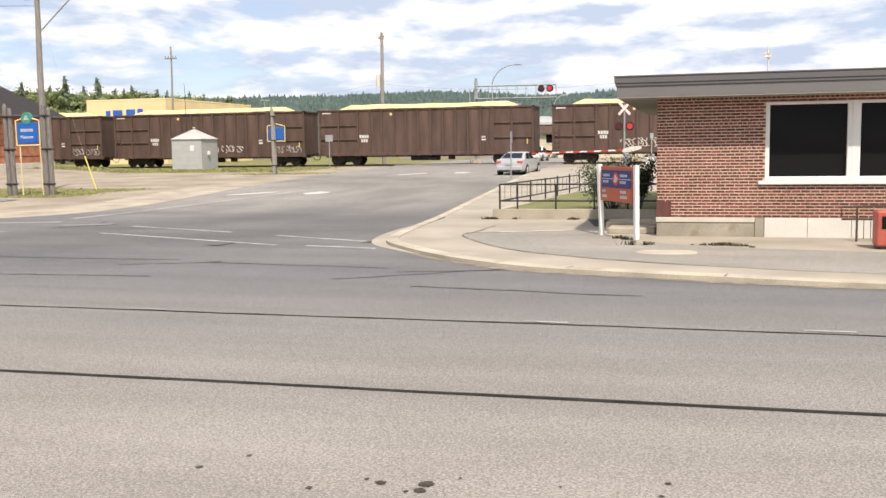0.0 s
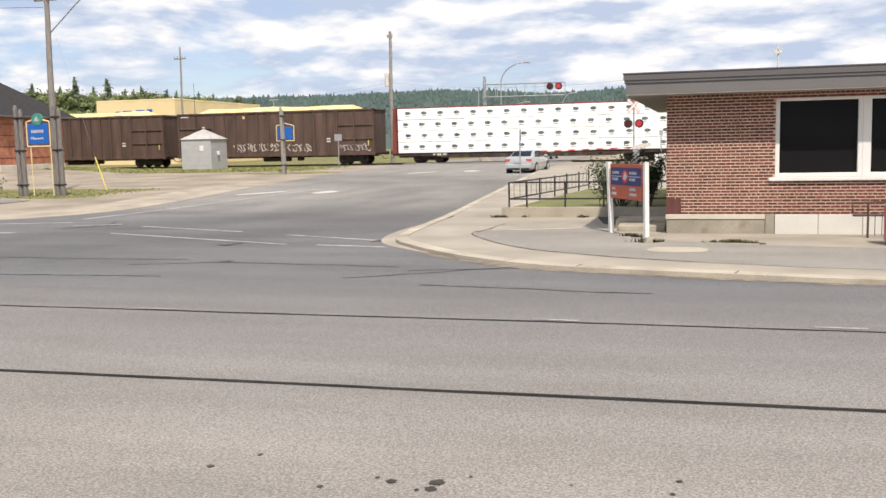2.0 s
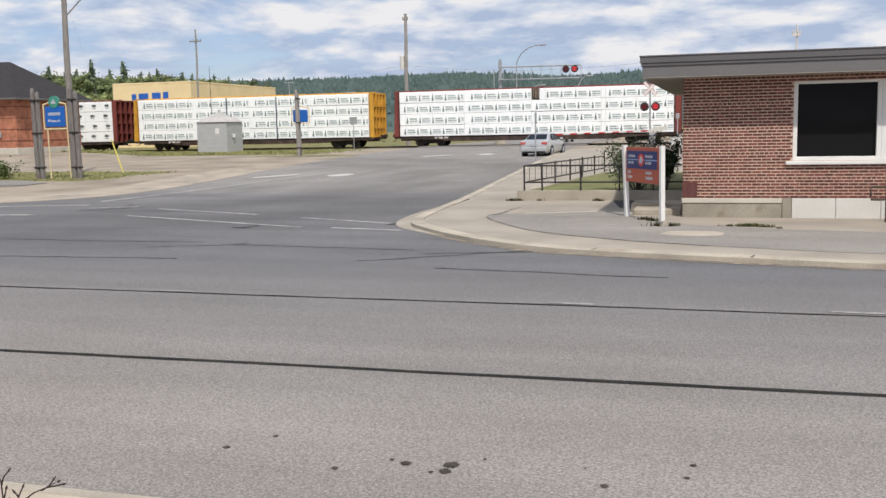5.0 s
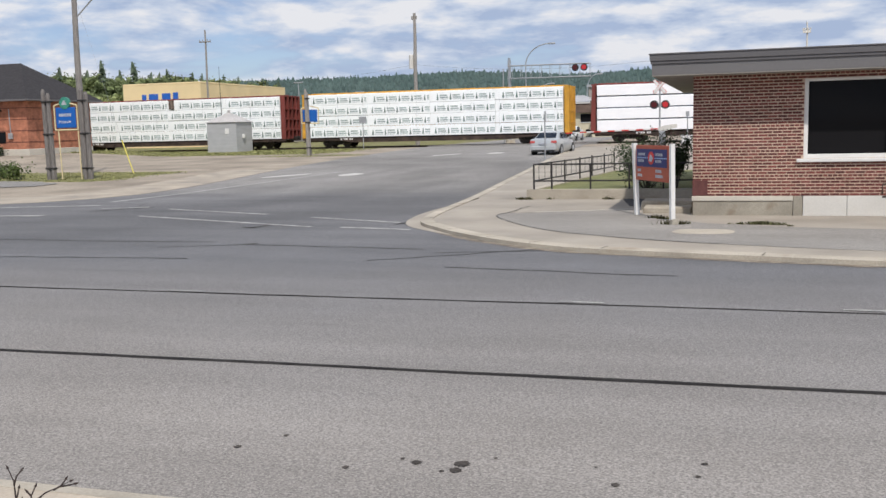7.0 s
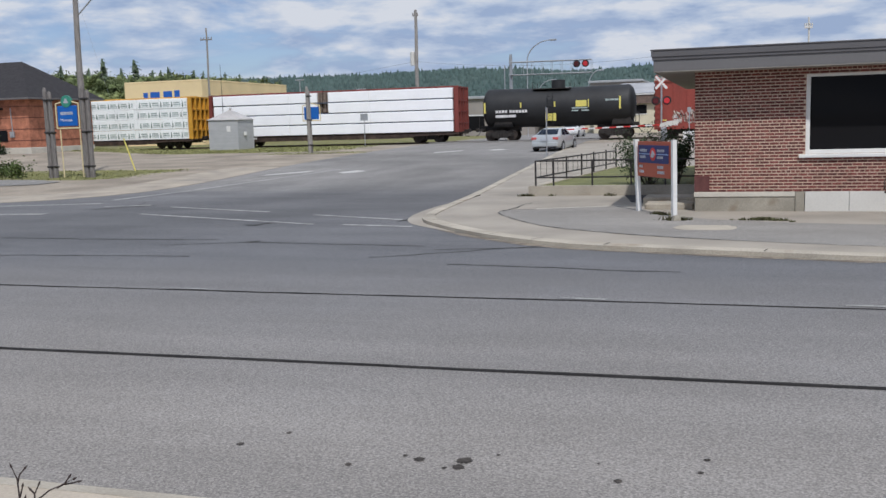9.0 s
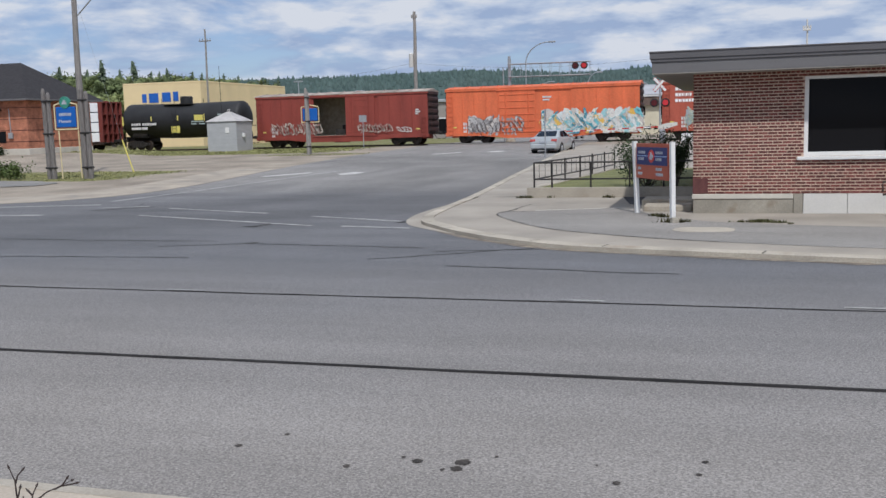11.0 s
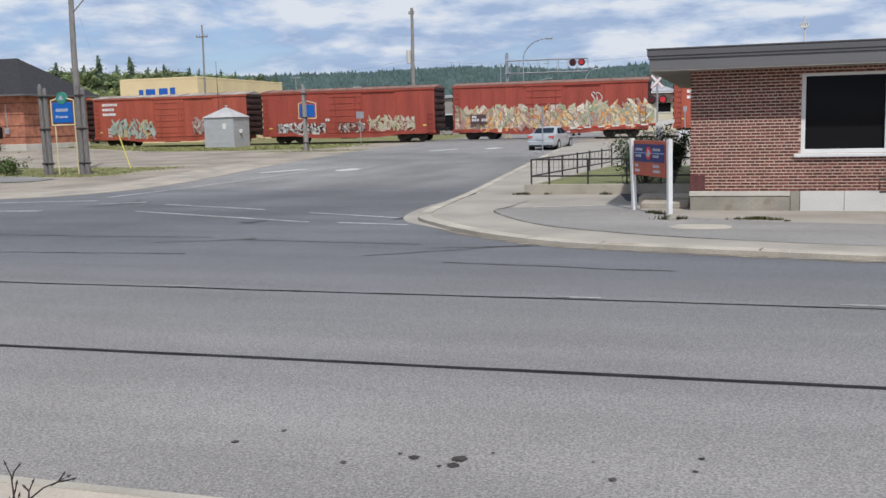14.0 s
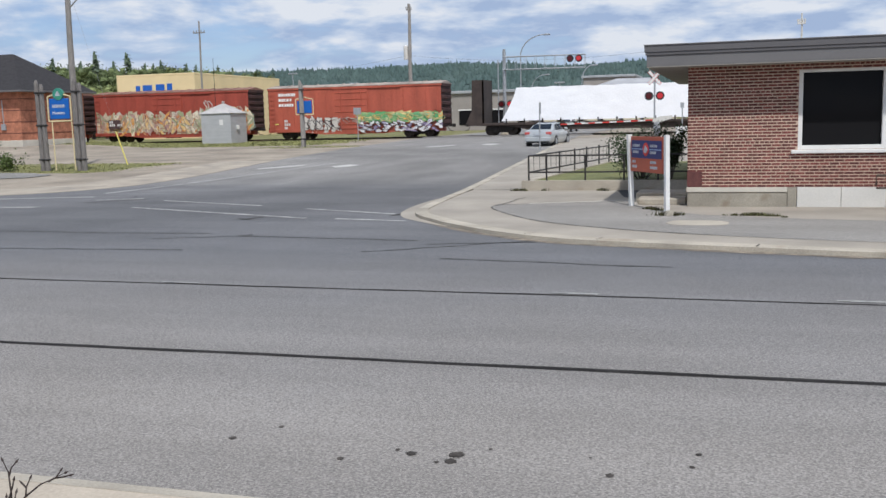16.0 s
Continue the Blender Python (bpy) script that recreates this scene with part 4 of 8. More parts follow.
def lumber_car(x, L, frame_mat, label, prints, seed, tiers=4, post_mat=None, notch=None, gaps=False, wrap=None, slots=()):
    """Centrebeam flat car stacked with wrapped lumber."""
    wrap = wrap or C_WRAP
    Z0, Z1 = 0.80, 4.46
    car = new_car("lumber_car", label, x, L)
    rng = random.Random(seed)
    bm = BM()
    for s in (-1, 1):
        slab(bm, [(0.05, 0.78), (L - 0.05, 0.78), (L - 0.05, 0.62), (L - 3.4, 0.55), (L - 5.0, 0.38), (5.0, 0.38), (3.4, 0.55), (0.05, 0.62)],
             s * (HALF - 0.06) - 0.06, s * (HALF - 0.06) + 0.06)
    box(bm, 0.05, L - 0.05, -HALF, HALF, 0.70, 0.80, 0.01)
    box(bm, 0.2, L - 0.2, -0.3, 0.3, 0.45, 0.72)
    part("deck", bm, C_SILL, car, "grimy dark side sills and deck")
    bm = BM()
    slab(bm, [(-0.09, 0.56), (0.09, 0.56), (0.09, 0.70), (-0.09, 0.70)], -0.05, 0.0)
    me_p = mesh_of("stake_pocket", bm, C_SILL)
    for k in range(22):
        part("stake_pocket", me_p, None, car, at=(0.7 + k * (L - 1.4) / 21, -HALF, 0))
    # end bulkheads: framed steel walls
    for xe, s in ((0.0, 1), (L, -1)):
        bh = BM()
        xa, xb = sorted((xe + s * 0.05, xe + s * 0.11))
        box(bh, xa + (0.3 if s > 0 else -0.3), xb + (0.3 if s > 0 else -0.3), -HALF, HALF, Z0, Z1 + 0.05)
        bw = part("end_bulkhead", bh, frame_mat if post_mat is None else post_mat, car)
        for y in (-HALF, -0.75, 0.0, 0.75, HALF - 0.12):
            bh = BM()
            xp, xq = sorted((xe + s * 0.02, xe + s * 0.36))
            slab(bh, [(xp, Z0), (xq, Z0), (xq, Z1), (xp if s < 0 else xq - 0.2, Z1) if s < 0 else (xp + 0.14, Z1)], y, y + 0.12)
            part("bulkhead_post", bh, frame_mat if post_mat is None else post_mat, bw)
        for z in (1.5, 2.4, 3.3, Z1 - 0.1):
            xp, xq = sorted((xe + s * 0.08, xe + s * 0.34))
            part("bulkhead_rail", box(BM(), xp, xq, -HALF + 0.05, HALF - 0.05, z, z + 0.1), frame_mat if post_mat is None else post_mat, bw)
    bm = BM()
    box(bm, 0.4, L - 0.4, -0.14, 0.14, Z1 - 0.06, Z1 + 0.10, 0.02)
    box(bm, 0.4, L - 0.4, -0.04, 0.04, Z0, Z1)
    for k in range(12):
        xx = 0.6 + k * (L - 1.2) / 11
        box(bm, xx - 0.06, xx + 0.06, -0.5, 0.5, Z1 - 0.02, Z1 + 0.06)
    part("centre_beam", bm, frame_mat if post_mat is None else post_mat, car)
    # bundles
    th = (Z1 - 0.06 - Z0) / tiers
    span = L - 1.0
    counts = [3 if gaps else round(span / 4.95)] * tiers
    for side in (-1, 1):
        for t in range(tiers):
            nb = counts[t]
            w = span / nb
            for b in range(nb):
              xa, xb = 0.5 + b * w, 0.5 + (b + 1) * w
              cut = notch and t >= tiers - (2 if gaps else 1) and xa < notch < xb
              for x0, x1 in (((xa, notch - 0.5), (notch + 0.5, xb)) if cut else ((xa, xb),)):
                if x1 - x0 < 0.2:
                    continue
                j = rng.uniform(-0.02, 0.02)
                z0, z1 = Z0 + t * th + (0.055 if gaps else 0.012), Z0 + (t + 1) * th - (0.035 if gaps else 0.008)
                ya, yb = sorted((side * 0.18, side * (HALF - 0.08 + j)))
                bm = BM()
                box(bm, x0 + 0.006, x1 - 0.006, ya, yb, z0, z1, 0.03)
                bd = part("wrapped_pack", bm, wrap, car, smooth=False)
                if side > 0:
                    continue
                y = ya - 0.006
                if prints == "badge":
                    bm = BM()
                    n_em = 4
                    for k in range(n_em):
                        cx = x0 + (k + 0.5 + 0.15 * (t % 2)) * w / n_em
                        if cx > x1 - 0.35:
                            continue
                        cz = (z0 + z1) / 2 + 0.08
                        vs = [bm.verts.new((cx + 0.25 * math.cos(a) * (1.0 + 0.08 * math.cos(3 * a)), y, cz + 0.13 * math.sin(a))) for a in np.linspace(0, 2 * math.pi, 15)[:-1]]
                        bm.faces.new(vs[::-1])
                        box(bm, cx - 0.2, cx + 0.2, y - 0.001, y + 0.001, cz - 0.25, cz - 0.20)
                    part("print", bm, C_BADGE, bd, kind="stuff")
                elif prints == "tree":
                    bm, bm2 = BM(), BM()
                    n_em = 5
                    for k in range(n_em):
                        cx = x0 + (k + 0.5 + 0.2 * (t % 2)) * w / n_em - 0.1
                        if cx > x1 - 0.4:
                            continue
                        cz = (z0 + z1) / 2 - 0.02
                        for q in range(3):
                            ww = 0.055 + 0.03 * q
                            zz = cz + 0.19 - 0.14 * q
                            bm.faces.new([bm.verts.new(c) for c in ((cx - ww, y, zz - 0.16), (cx + ww, y, zz - 0.16), (cx, y, zz + 0.06))])
                        box(bm, cx - 0.02, cx + 0.02, y - 0.001, y + 0.001, cz - 0.3, cz - 0.2)
                        for q in range(2):
                            box(bm2, cx + 0.19, min(cx + 0.19 + 0.70 - 0.08 * q, x1 - 0.05), y - 0.001, y + 0.001, cz - 0.14 + 0.17 * q, cz - 0.03 + 0.17 * q)
                        box(bm2, cx + 0.19, min(cx + 0.86, x1 - 0.05), y - 0.001, y + 0.001, cz - 0.24, cz - 0.2)
                    part("print", bm, C_PRINT, bd, kind="stuff")
                    part("print", bm2, C_PRINT2, bd, kind="stuff")
    if gaps:
        for t in range(1, tiers):
            z = Z0 + t * th
            bm = BM()
            box(bm, 0.5, L - 0.5, -HALF + 0.13, HALF - 0.13, z - 0.035, z + 0.055)
            part("spacer_board", bm, C_GAP, car, "dark spacer boards between the tiers")
    if notch:
        bm = BM()
        for q in range(5):
            xq = notch - 0.45 + 0.19 * q
            box(bm, xq, xq + 0.13, -HALF + 0.22 + 0.08 * (q % 3), HALF - 0.5, Z1 - th * (2 if gaps else 1) + 0.06, Z1 - 0.06, 0.01)
        part("bare_lumber_end", bm, C_BARE, car, "bare weathered timber in the gap of the load")
    # shaded gaps between packs, drawn as thin dark boxes over the load
    for xs_ in slots:
        part("dark_slot", box(BM(), xs_ - 0.05, xs_ + 0.05, -HALF + 0.04, -HALF + 0.3, Z0, Z1 - 0.1), C_GAP, car)
    # load straps
    for k in range(0 if gaps else 10):
        xx = 1.0 + k * (L - 2) / 9
        bm = BM()
        rod(bm, (xx, -HALF + 0.062, Z0), (xx, -HALF + 0.062, Z1 - 0.05), 0.005, seg=5)
        part("strap", bm, M_STEEL, car)
    for xb in (2.9, L - 2.9):
        bogie(car, xb)
    bars(car, 3.5, 0.75, [[0.14, 0.14, 0.14, 0.14, -0.1, 0.14, 0.14]], y=-HALF - 0.006, h=0.14)
    return car


def tank_car(x):
    L = 12.6
    car = new_car("tank_car", "black cylindrical tank car with yellow marks", x, L)
    R, zc = 1.53, 2.62
    bm = BM()
    seg, prof = 40, []
    for k in range(9):
        a = math.pi / 2 * k / 8
        prof.append((0.75 - 0.55 * math.cos(a) + 0.0, R * math.sin(a) if k else 0.001))
    x_l, x_r = 0.75, L - 0.75
    pts = prof + [(x_l + (x_r - x_l) * i / 10, R) for i in range(1, 11)] + [(L - px, pr) for px, pr in prof[::-1]][1:]
    rings = []
    for px, pr in pts:
        drop = -0.10 * (1 - abs(px - L / 2) / (L / 2))
        rings.append([bm.verts.new((px, pr * math.cos(2 * math.pi * j / seg), zc + drop + pr * math.sin(2 * math.pi * j / seg))) for j in range(seg)])
    for a, b in zip(rings, rings[1:]):
        for j in range(seg):
            bm.faces.new((a[j], b[j], b[(j + 1) % seg], a[(j + 1) % seg]))
    bm.faces.new(rings[0])
    bm.faces.new(rings[-1][::-1])
    part("tank", bm, C_TANK, car, smooth=True)
    for s in (0, 1):
        xa = 0.0 if s == 0 else L - 3.2
        bm = BM()
        box(bm, xa, xa + 3.2, -0.32, 0.32, 0.72, 1.22, 0.03)
        box(bm, xa + (0.05 if s == 0 else 2.75), xa + (0.45 if s == 0 else 3.15), -1.45, 1.45, 0.8, 0.95, 0.02)
        slab(bm, [(xa + 1.2, 1.1), (xa + 2.8, 1.1), (xa + 2.6, 1.75), (xa + 1.4, 1.75)], -1.1, 1.1)
        part("underframe", bm, C_BOGIE, car)
    bm = BM()
    rod(bm, (L / 2, 0, zc + R - 0.2), (L / 2, 0, zc + R + 0.48), 0.55, 0.55, seg=20)
    rod(bm, (L / 2, 0, zc + R + 0.48), (L / 2, 0, zc + R + 0.54), 0.58, 0.5, seg=20)
    part("valve_dome", bm, C_TANK, car, smooth=True)
    bm = BM()
    box(bm, L / 2 - 1.9, L / 2 + 1.1, -1.0, 1.0, zc + R - 0.18, zc + R - 0.12)
    for sx in (-1.9, 1.1):
        for sy in (-1.0, 1.0):
            rod(bm, (L / 2 + sx, sy, zc + R - 0.15), (L / 2 + sx, sy, zc + R + 0.35), 0.022, seg=6)
    part("walkway", bm, C_BOGIE, car)
    ladder(car, L / 2 - 0.4, 1.0, zc + 1.0, C_TANK, y=-R - 0.06)
    bm = BM()
    for xa in (0.12, L - 0.12):
        sweep(bm, [(xa, -1.4, 0.95), (xa, -1.4, 1.95), (xa, 1.4, 1.95), (xa, 1.4, 0.95)], 0.03, seg=6)
    part("handrail", bm, C_BOGIE, car)
    bars(car, 1.5, zc - 0.22, [[0.2, 0.2, 0.2, 0.2, -0.1, 0.2, 0.2, 0.2, 0.2, 0.2, 0.2], [1.0, 0.6]], y=-R - 0.03, h=0.21, gap=0.15)
    bars(car, 7.6, zc - 0.15, [[0.7, 0.5], [0.5, -0.2, 0.6]], C_PRINT2, y=-R - 0.02, h=0.1)
    bars(car, L - 2.4, zc + 0.42, [[0.32, 0.3, 0.32], [0.3, 0.35, 0.3], [0.35, 0.3]], C_PRINT2, y=-R + 0.03, h=0.14, gap=0.06)
    for k, (xx, z, w, h) in enumerate([(0.55, zc + 0.42, 0.13, 0.85), (3.5, zc + 0.35, 0.1, 0.42), (6.2, zc + 0.35, 0.1, 0.42), (7.9, zc + 0.38, 0.85, 0.48),
                                       (8.85, zc + 0.45, 0.08, 0.6), (5.5, zc - 0.55, 0.85, 0.6), (L - 1.35, zc + 0.6, 0.13, 0.95)]):
        bm = BM()
        near = 0.0 if (z - zc) * (z - h - zc) < 0 else min(abs(z - zc), abs(z - h - zc))
        yy = -math.sqrt(R * R - near * near) - 0.025
        box(bm, xx, xx + w, yy - 0.01, yy + 0.01, z - h, z)
        part("yellow_mark", bm, M_YELLOW, car)
    for xb in (1.75, L - 1.75):
        bogie(car, xb)


def boxcar(x, L, paint, label, seed, door_open=False, door_x=7.2, marks=None, art=None, roof=None):
    """Fifty-foot steel boxcar with ribbed sides, plug door and corrugated ends."""
    Z0, Z1 = 0.78, 4.25
    car = new_car("boxcar", label, x, L)
    d0, d1 = door_x, door_x + 2.9
    ya = -HALF + 0.1
    if door_open:
        part("side_wall", box(BM(), 0.2, d0, ya, ya + 0.06, Z0, Z1), paint, car)
        part("side_wall", box(BM(), d1, L - 0.2, ya, ya + 0.06, Z0, Z1), paint, car)
        part("door_header", box(BM(), d0, d1, ya, ya + 0.06, Z1 - 0.25, Z1), paint, car)
        part("side_wall", box(BM(), 0.26, L - 0.26, HALF - 0.16, HALF - 0.1, Z0 + 0.1, Z1), paint, car)
        part("end_wall", box(BM(), 0.2, 0.26, ya + 0.06, HALF - 0.1, Z0 + 0.1, Z1), paint, car)
        part("end_wall", box(BM(), L - 0.26, L - 0.2, ya + 0.06, HALF - 0.1, Z0 + 0.1, Z1), paint, car)
        part("underfloor", box(BM(), 0.2, L - 0.2, ya + 0.06, HALF - 0.1, Z0, Z0 + 0.1), paint, car)
    else:
        part("body", shell(BM(), 0.2, L - 0.2, ya, HALF - 0.1, Z0, Z1, 0.06), paint, car)
    bm = BM()
    box(bm, 0.12, L - 0.12, -HALF + 0.03, -HALF + 0.12, Z0 - 0.2, Z0 + 0.08, 0.01)
    slab(bm, [(3.0, Z0 - 0.19), (L - 3.0, Z0 - 0.19), (L - 5.2, Z0 - 0.42), (5.2, Z0 - 0.42)], -HALF + 0.04, -HALF + 0.1)
    box(bm, 0.12, L - 0.12, -HALF + 0.03, -HALF + 0.12, Z1 - 0.12, Z1 + 0.04, 0.01)
    box(bm, 0.3, L - 0.3, -0.3, 0.3, 0.45, Z0)
    part("side_sill", bm, paint, car)
    bm = BM()
    box(bm, -0.025, 0.025, -0.03, 0.0, Z0 + 0.06, Z1 - 0.1, 0.006)
    me = mesh_of("seam_rib", bm, paint)
    k = 0.55
    while k < L - 0.3:
        if not d0 - 0.1 < k < d1 + 0.1:
            part("seam_rib", me, None, car, at=(k, ya + 0.004, 0))
        k += 0.98
    # roof: shallow gable with cross seams
    bm = BM()
    slab_pts = [(-HALF + 0.02, Z1 + 0.02), (-HALF + 0.02, Z1 + 0.08), (0, Z1 + 0.3), (HALF - 0.02, Z1 + 0.08), (HALF - 0.02, Z1 + 0.02)]
    a = [bm.verts.new((0.12, y, z)) for y, z in slab_pts]
    b = [bm.verts.new((L - 0.12, y, z)) for y, z in slab_pts]
    bm.faces.new(a)
    bm.faces.new(b[::-1])
    for i in range(5):
        bm.faces.new((a[i], b[i], b[(i + 1) % 5], a[(i + 1) % 5]))
    for i in range(13):
        xx = 0.6 + i * (L - 1.2) / 12
        for s in (-1, 1):
            rod(bm, (xx, s * (HALF - 0.04), Z1 + 0.1), (xx, 0, Z1 + 0.32), 0.03, seg=5)
    part("roof", bm, roof or C_ROOF, car)
    # corrugated ends, much darker than the sides
    for xe, s in ((0.2, -1), (L - 0.2, 1)):
        for q in range(7):
            z = Z0 + 0.25 + q * 0.5
            xp, xq = sorted((xe, xe + s * 0.09))
            part("end_corrugation", box(BM(), xp, xq, -HALF + 0.14, HALF - 0.14, z, z + 0.3, 0.04), C_END, car)
        part("end_sheet", box(BM(), *sorted((xe + s * 0.004, xe + s * 0.02)), -HALF + 0.11, HALF - 0.11, Z0, Z1), C_END, car, "dark end wall")
        lx = xe - s * 0.35
        ladder(car, lx, Z0 - 0.15, Z0 + (3.3 if s < 0 else 1.5), paint, y=-HALF + 0.0)
    # door
    dr = BM()
    if door_open:
        box(dr, d1 + 0.02, d1 + 2.6, ya - 0.09, ya - 0.02, Z0 + 0.06, Z1 - 0.15)
        door = part("door", dr, paint, car, "plug door slid open")
        x0, x1 = d1 + 0.05, d1 + 2.55
        bm = BM()
        box(bm, 0.3, L - 0.3, ya + 0.07, HALF - 0.2, Z0 + 0.11, Z0 + 0.14)
        part("floor", bm, C_DARK, car)
        bm = BM()
        box(bm, d0 - 1.5, d1 + 1.5, HALF - 0.2, HALF - 0.17, Z0 + 0.1, Z1)
        part("inner_lining", bm, C_DARK, car, "pale timber lining")
        for q, (px, w, h) in enumerate(((d0 + 1.6, 1.2, 0.5), (d0 + 1.9, 0.8, 0.85))):
            part("crate", box(BM(), px, px + w, -0.6 + 0.75 * q, 0.1 + 0.75 * q, Z0 + 0.14, Z0 + 0.14 + h, 0.03), C_BOGIE, car)
    else:
        box(dr, d0, d1, ya - 0.06, ya - 0.005, Z0 + 0.06, Z1 - 0.15)
        door = part("door", dr, paint, car, "closed plug door")
        x0, x1 = d0 + 0.04, d1 - 0.04
    yb = ya - 0.1
    for q in range(6):
        z = Z0 + 0.35 + q * 0.52
        part("door_stiffener", box(BM(), x0, x1, yb, yb + 0.06, z, z + 0.07, 0.012), paint, door)
    for xx in (x0 + 0.5, x1 - 0.5):
        part("lock_rod", rod(BM(), (xx, yb - 0.02, Z0 + 0.1), (xx, yb - 0.02, Z1 - 0.2), 0.025, seg=6), paint, door)
    for z in (Z0 + 0.02, Z1 - 0.16):
        part("door_rail", box(BM(), d0 - 0.2, min(L - 0.4, d1 + 2.9), ya - 0.12, ya, z, z + 0.05), paint, car)
    for xb in (2.35, L - 2.35):
        bogie(car, xb)
    bm = BM()
    box(bm, L / 2 - 0.8, L / 2 + 0.6, -1.1, -0.6, 0.3, 0.6, 0.05)
    part("brake_gear", bm, C_BOGIE, car)
    bars(car, 1.6, 1.65, [[0.12, 0.12], [0.14, 0.14, 0.14], [0.1, 0.12]], y=ya - 0.012, h=0.22, gap=0.08)
    bars(car, 0.75, 1.32, [[0.3]], M_YELLOW, y=ya - 0.02, h=0.09)
    bars(car, L - 1.2, 1.32, [[0.3]], M_YELLOW, y=ya - 0.02, h=0.09)
    if marks == "railway":
        bars(car, 1.15, 3.85, [[0.23, 0.15, 0.16, 0.15, 0.16, 0.05, 0.15, 0.15], [0.2, 0.15, 0.15, 0.05, 0.14, 0.05, 0.14], [0.2, 0.15, 0.05, 0.14, 0.2, 0.15, 0.15]], C_BRIGHT, y=ya - 0.034, h=0.23, gap=0.20)
    if marks == "emblem":
        bars(car, d1 + 0.6, 3.55, [[0.7], [0.55]], y=ya - 0.034, h=0.12)
    if art:
        art(car, ya - 0.036)
    return car


def flat_car(x):
    L = 23.0
    car = new_car("bulkhead_flat_car", "brown bulkhead flat car with a white wrapped load", x, L)
    bm = BM()
    box(bm, 0.05, L - 0.05, -HALF, HALF, 0.78, 0.98, 0.02)
    for s in (-1, 1):
        slab(bm, [(0.3, 0.79), (L - 0.3, 0.79), (L - 3.4, 0.7), (L - 5.2, 0.36), (5.2, 0.36), (3.4, 0.7)], s * 1.3 - 0.05, s * 1.3 + 0.05)
    part("deck", bm, C_FLAT, car)
    bm = BM()
    slab(bm, [(-0.1, 0.98), (1.35, 0.98), (1.35, 4.4), (0.42, 4.4), (0.36, 2.0)], -HALF, -HALF + 0.16)
    slab(bm, [(-0.1, 0.98), (1.35, 0.98), (1.35, 4.4), (0.42, 4.4), (0.36, 2.0)], HALF - 0.16, HALF)
    box(bm, 1.25, 1.35, -HALF, HALF, 0.98, 4.42)
    bw = part("bulkhead", bm, C_FLAT, car)
    for y in (-0.9, -0.3, 0.3, 0.9):
        bm = BM()
        slab(bm, [(0.25, 0.98), (1.25, 0.98), (1.25, 4.3), (0.95, 4.3)], y - 0.06, y + 0.06)
        part("bulkhead_post", bm, C_FLAT, bw)
    bm = BM()
    box(bm, L - 1.35, L - 1.2, -HALF, HALF, 0.98, 4.42)
    part("bulkhead", bm, C_FLAT, car)
    x0, x1, z0, z1 = 4.0, L - 2.2, 1.12, 3.72
    bm = BM()
    nx, nz = 50, 14
    for y, flip in ((-1.36, False), (1.36, True)):
        g = [[bm.verts.new((x0 + (x1 - x0) * i / nx - (1.25 * (1 - j / nz) ** 1.3 if i == 0 else 0), y + 0.03 * noise.noise((i * 0.7, j * 0.6, y)),
                            z0 + (z1 - z0) * j / nz + (0.05 * noise.noise((i * 0.5, 0, y)) if j == nz else 0))) for j in range(nz + 1)] for i in range(nx + 1)]
        for a, b in zip(g, g[1:]):
            for j in range(nz):
                bm.faces.new((a[j], b[j], b[j + 1], a[j + 1]))
        if y < 0:
            left = g
        else:
            right = g
    for i in range(nx):
        bm.faces.new((left[i][nz], left[i + 1][nz], right[i + 1][nz], right[i][nz]))
    for i in (0, nx):
        for j in range(nz):
            bm.faces.new((left[i][j], left[i][j + 1], right[i][j + 1], right[i][j]))
    part("wrapped_load", bm, C_WRAP2, car, "load under bright white plastic wrap", smooth=True)
    for k in range(14):
        xx = 3.2 + k * 1.45
        bm = BM()
        box(bm, xx - 0.05, xx + 0.05, -HALF - 0.03, -HALF + 0.08, 0.85, 1.28, 0.01)
        part("stake", bm, C_BOGIE, car)
    for k in range(11):
        part("bearer", box(BM(), 4 + k * 1.6, 4.1 + k * 1.6, -1.3, 1.3, 0.98, 1.12), C_DARK, car)
    for xb in (2.6, L - 2.6):
        bogie(car, xb)
    bars(car, 7.0, 0.92, [[0.6, -0.3, 0.6, -0.3, 0.6, -0.3, 0.6]], C_PRINT2, y=-HALF - 0.006, h=0.07)


def art_open(car, y):
    tag_scrawl(car, 9.6, 1.0, 3.0, 0.8, G_PINK, 5, n=12, y=y - 0.1, thick=0.1)
    tag_scrawl(car, 13.0, 1.0, 1.2, 0.5, G_WHITE, 6, n=4, y=y)
    tag_scrawl(car, 1.6, 0.95, 4.6, 1.1, G_PINK, 7, n=18, y=y, thick=0.11)
    bars(car, 14.6, 2.9, [[0.3], [0.4], [0.25]], C_LETTER, y=y, h=0.12, gap=0.04)


def art_orange(car, y):
    graffiti_piece(car, 2.0, 0.6, 4.6, 1.45, G_GREY, G_DARK, 21, letters=6, back=G_WHITE, y=y)
    graffiti_piece(car, 8.0, 0.62, 7.9, 1.75, G_BLUEP, G_BLUEP, 23, letters=7, back=G_WHITE, y=y - 0.07)


def art_teal(car, y):
    graffiti_piece(car, 1.9, 0.62, 4.6, 1.7, G_TEAL, G_TEAL, 31, letters=5, y=y)
    graffiti_piece(car, 10.4, 0.95, 3.9, 1.4, G_PINK, G_PINK, 32, letters=6, y=y - 0.06)
    bars(car, 15.2, 1.9, [[0.3], [0.3], [0.2]], C_LETTER, y=y, h=0.16)


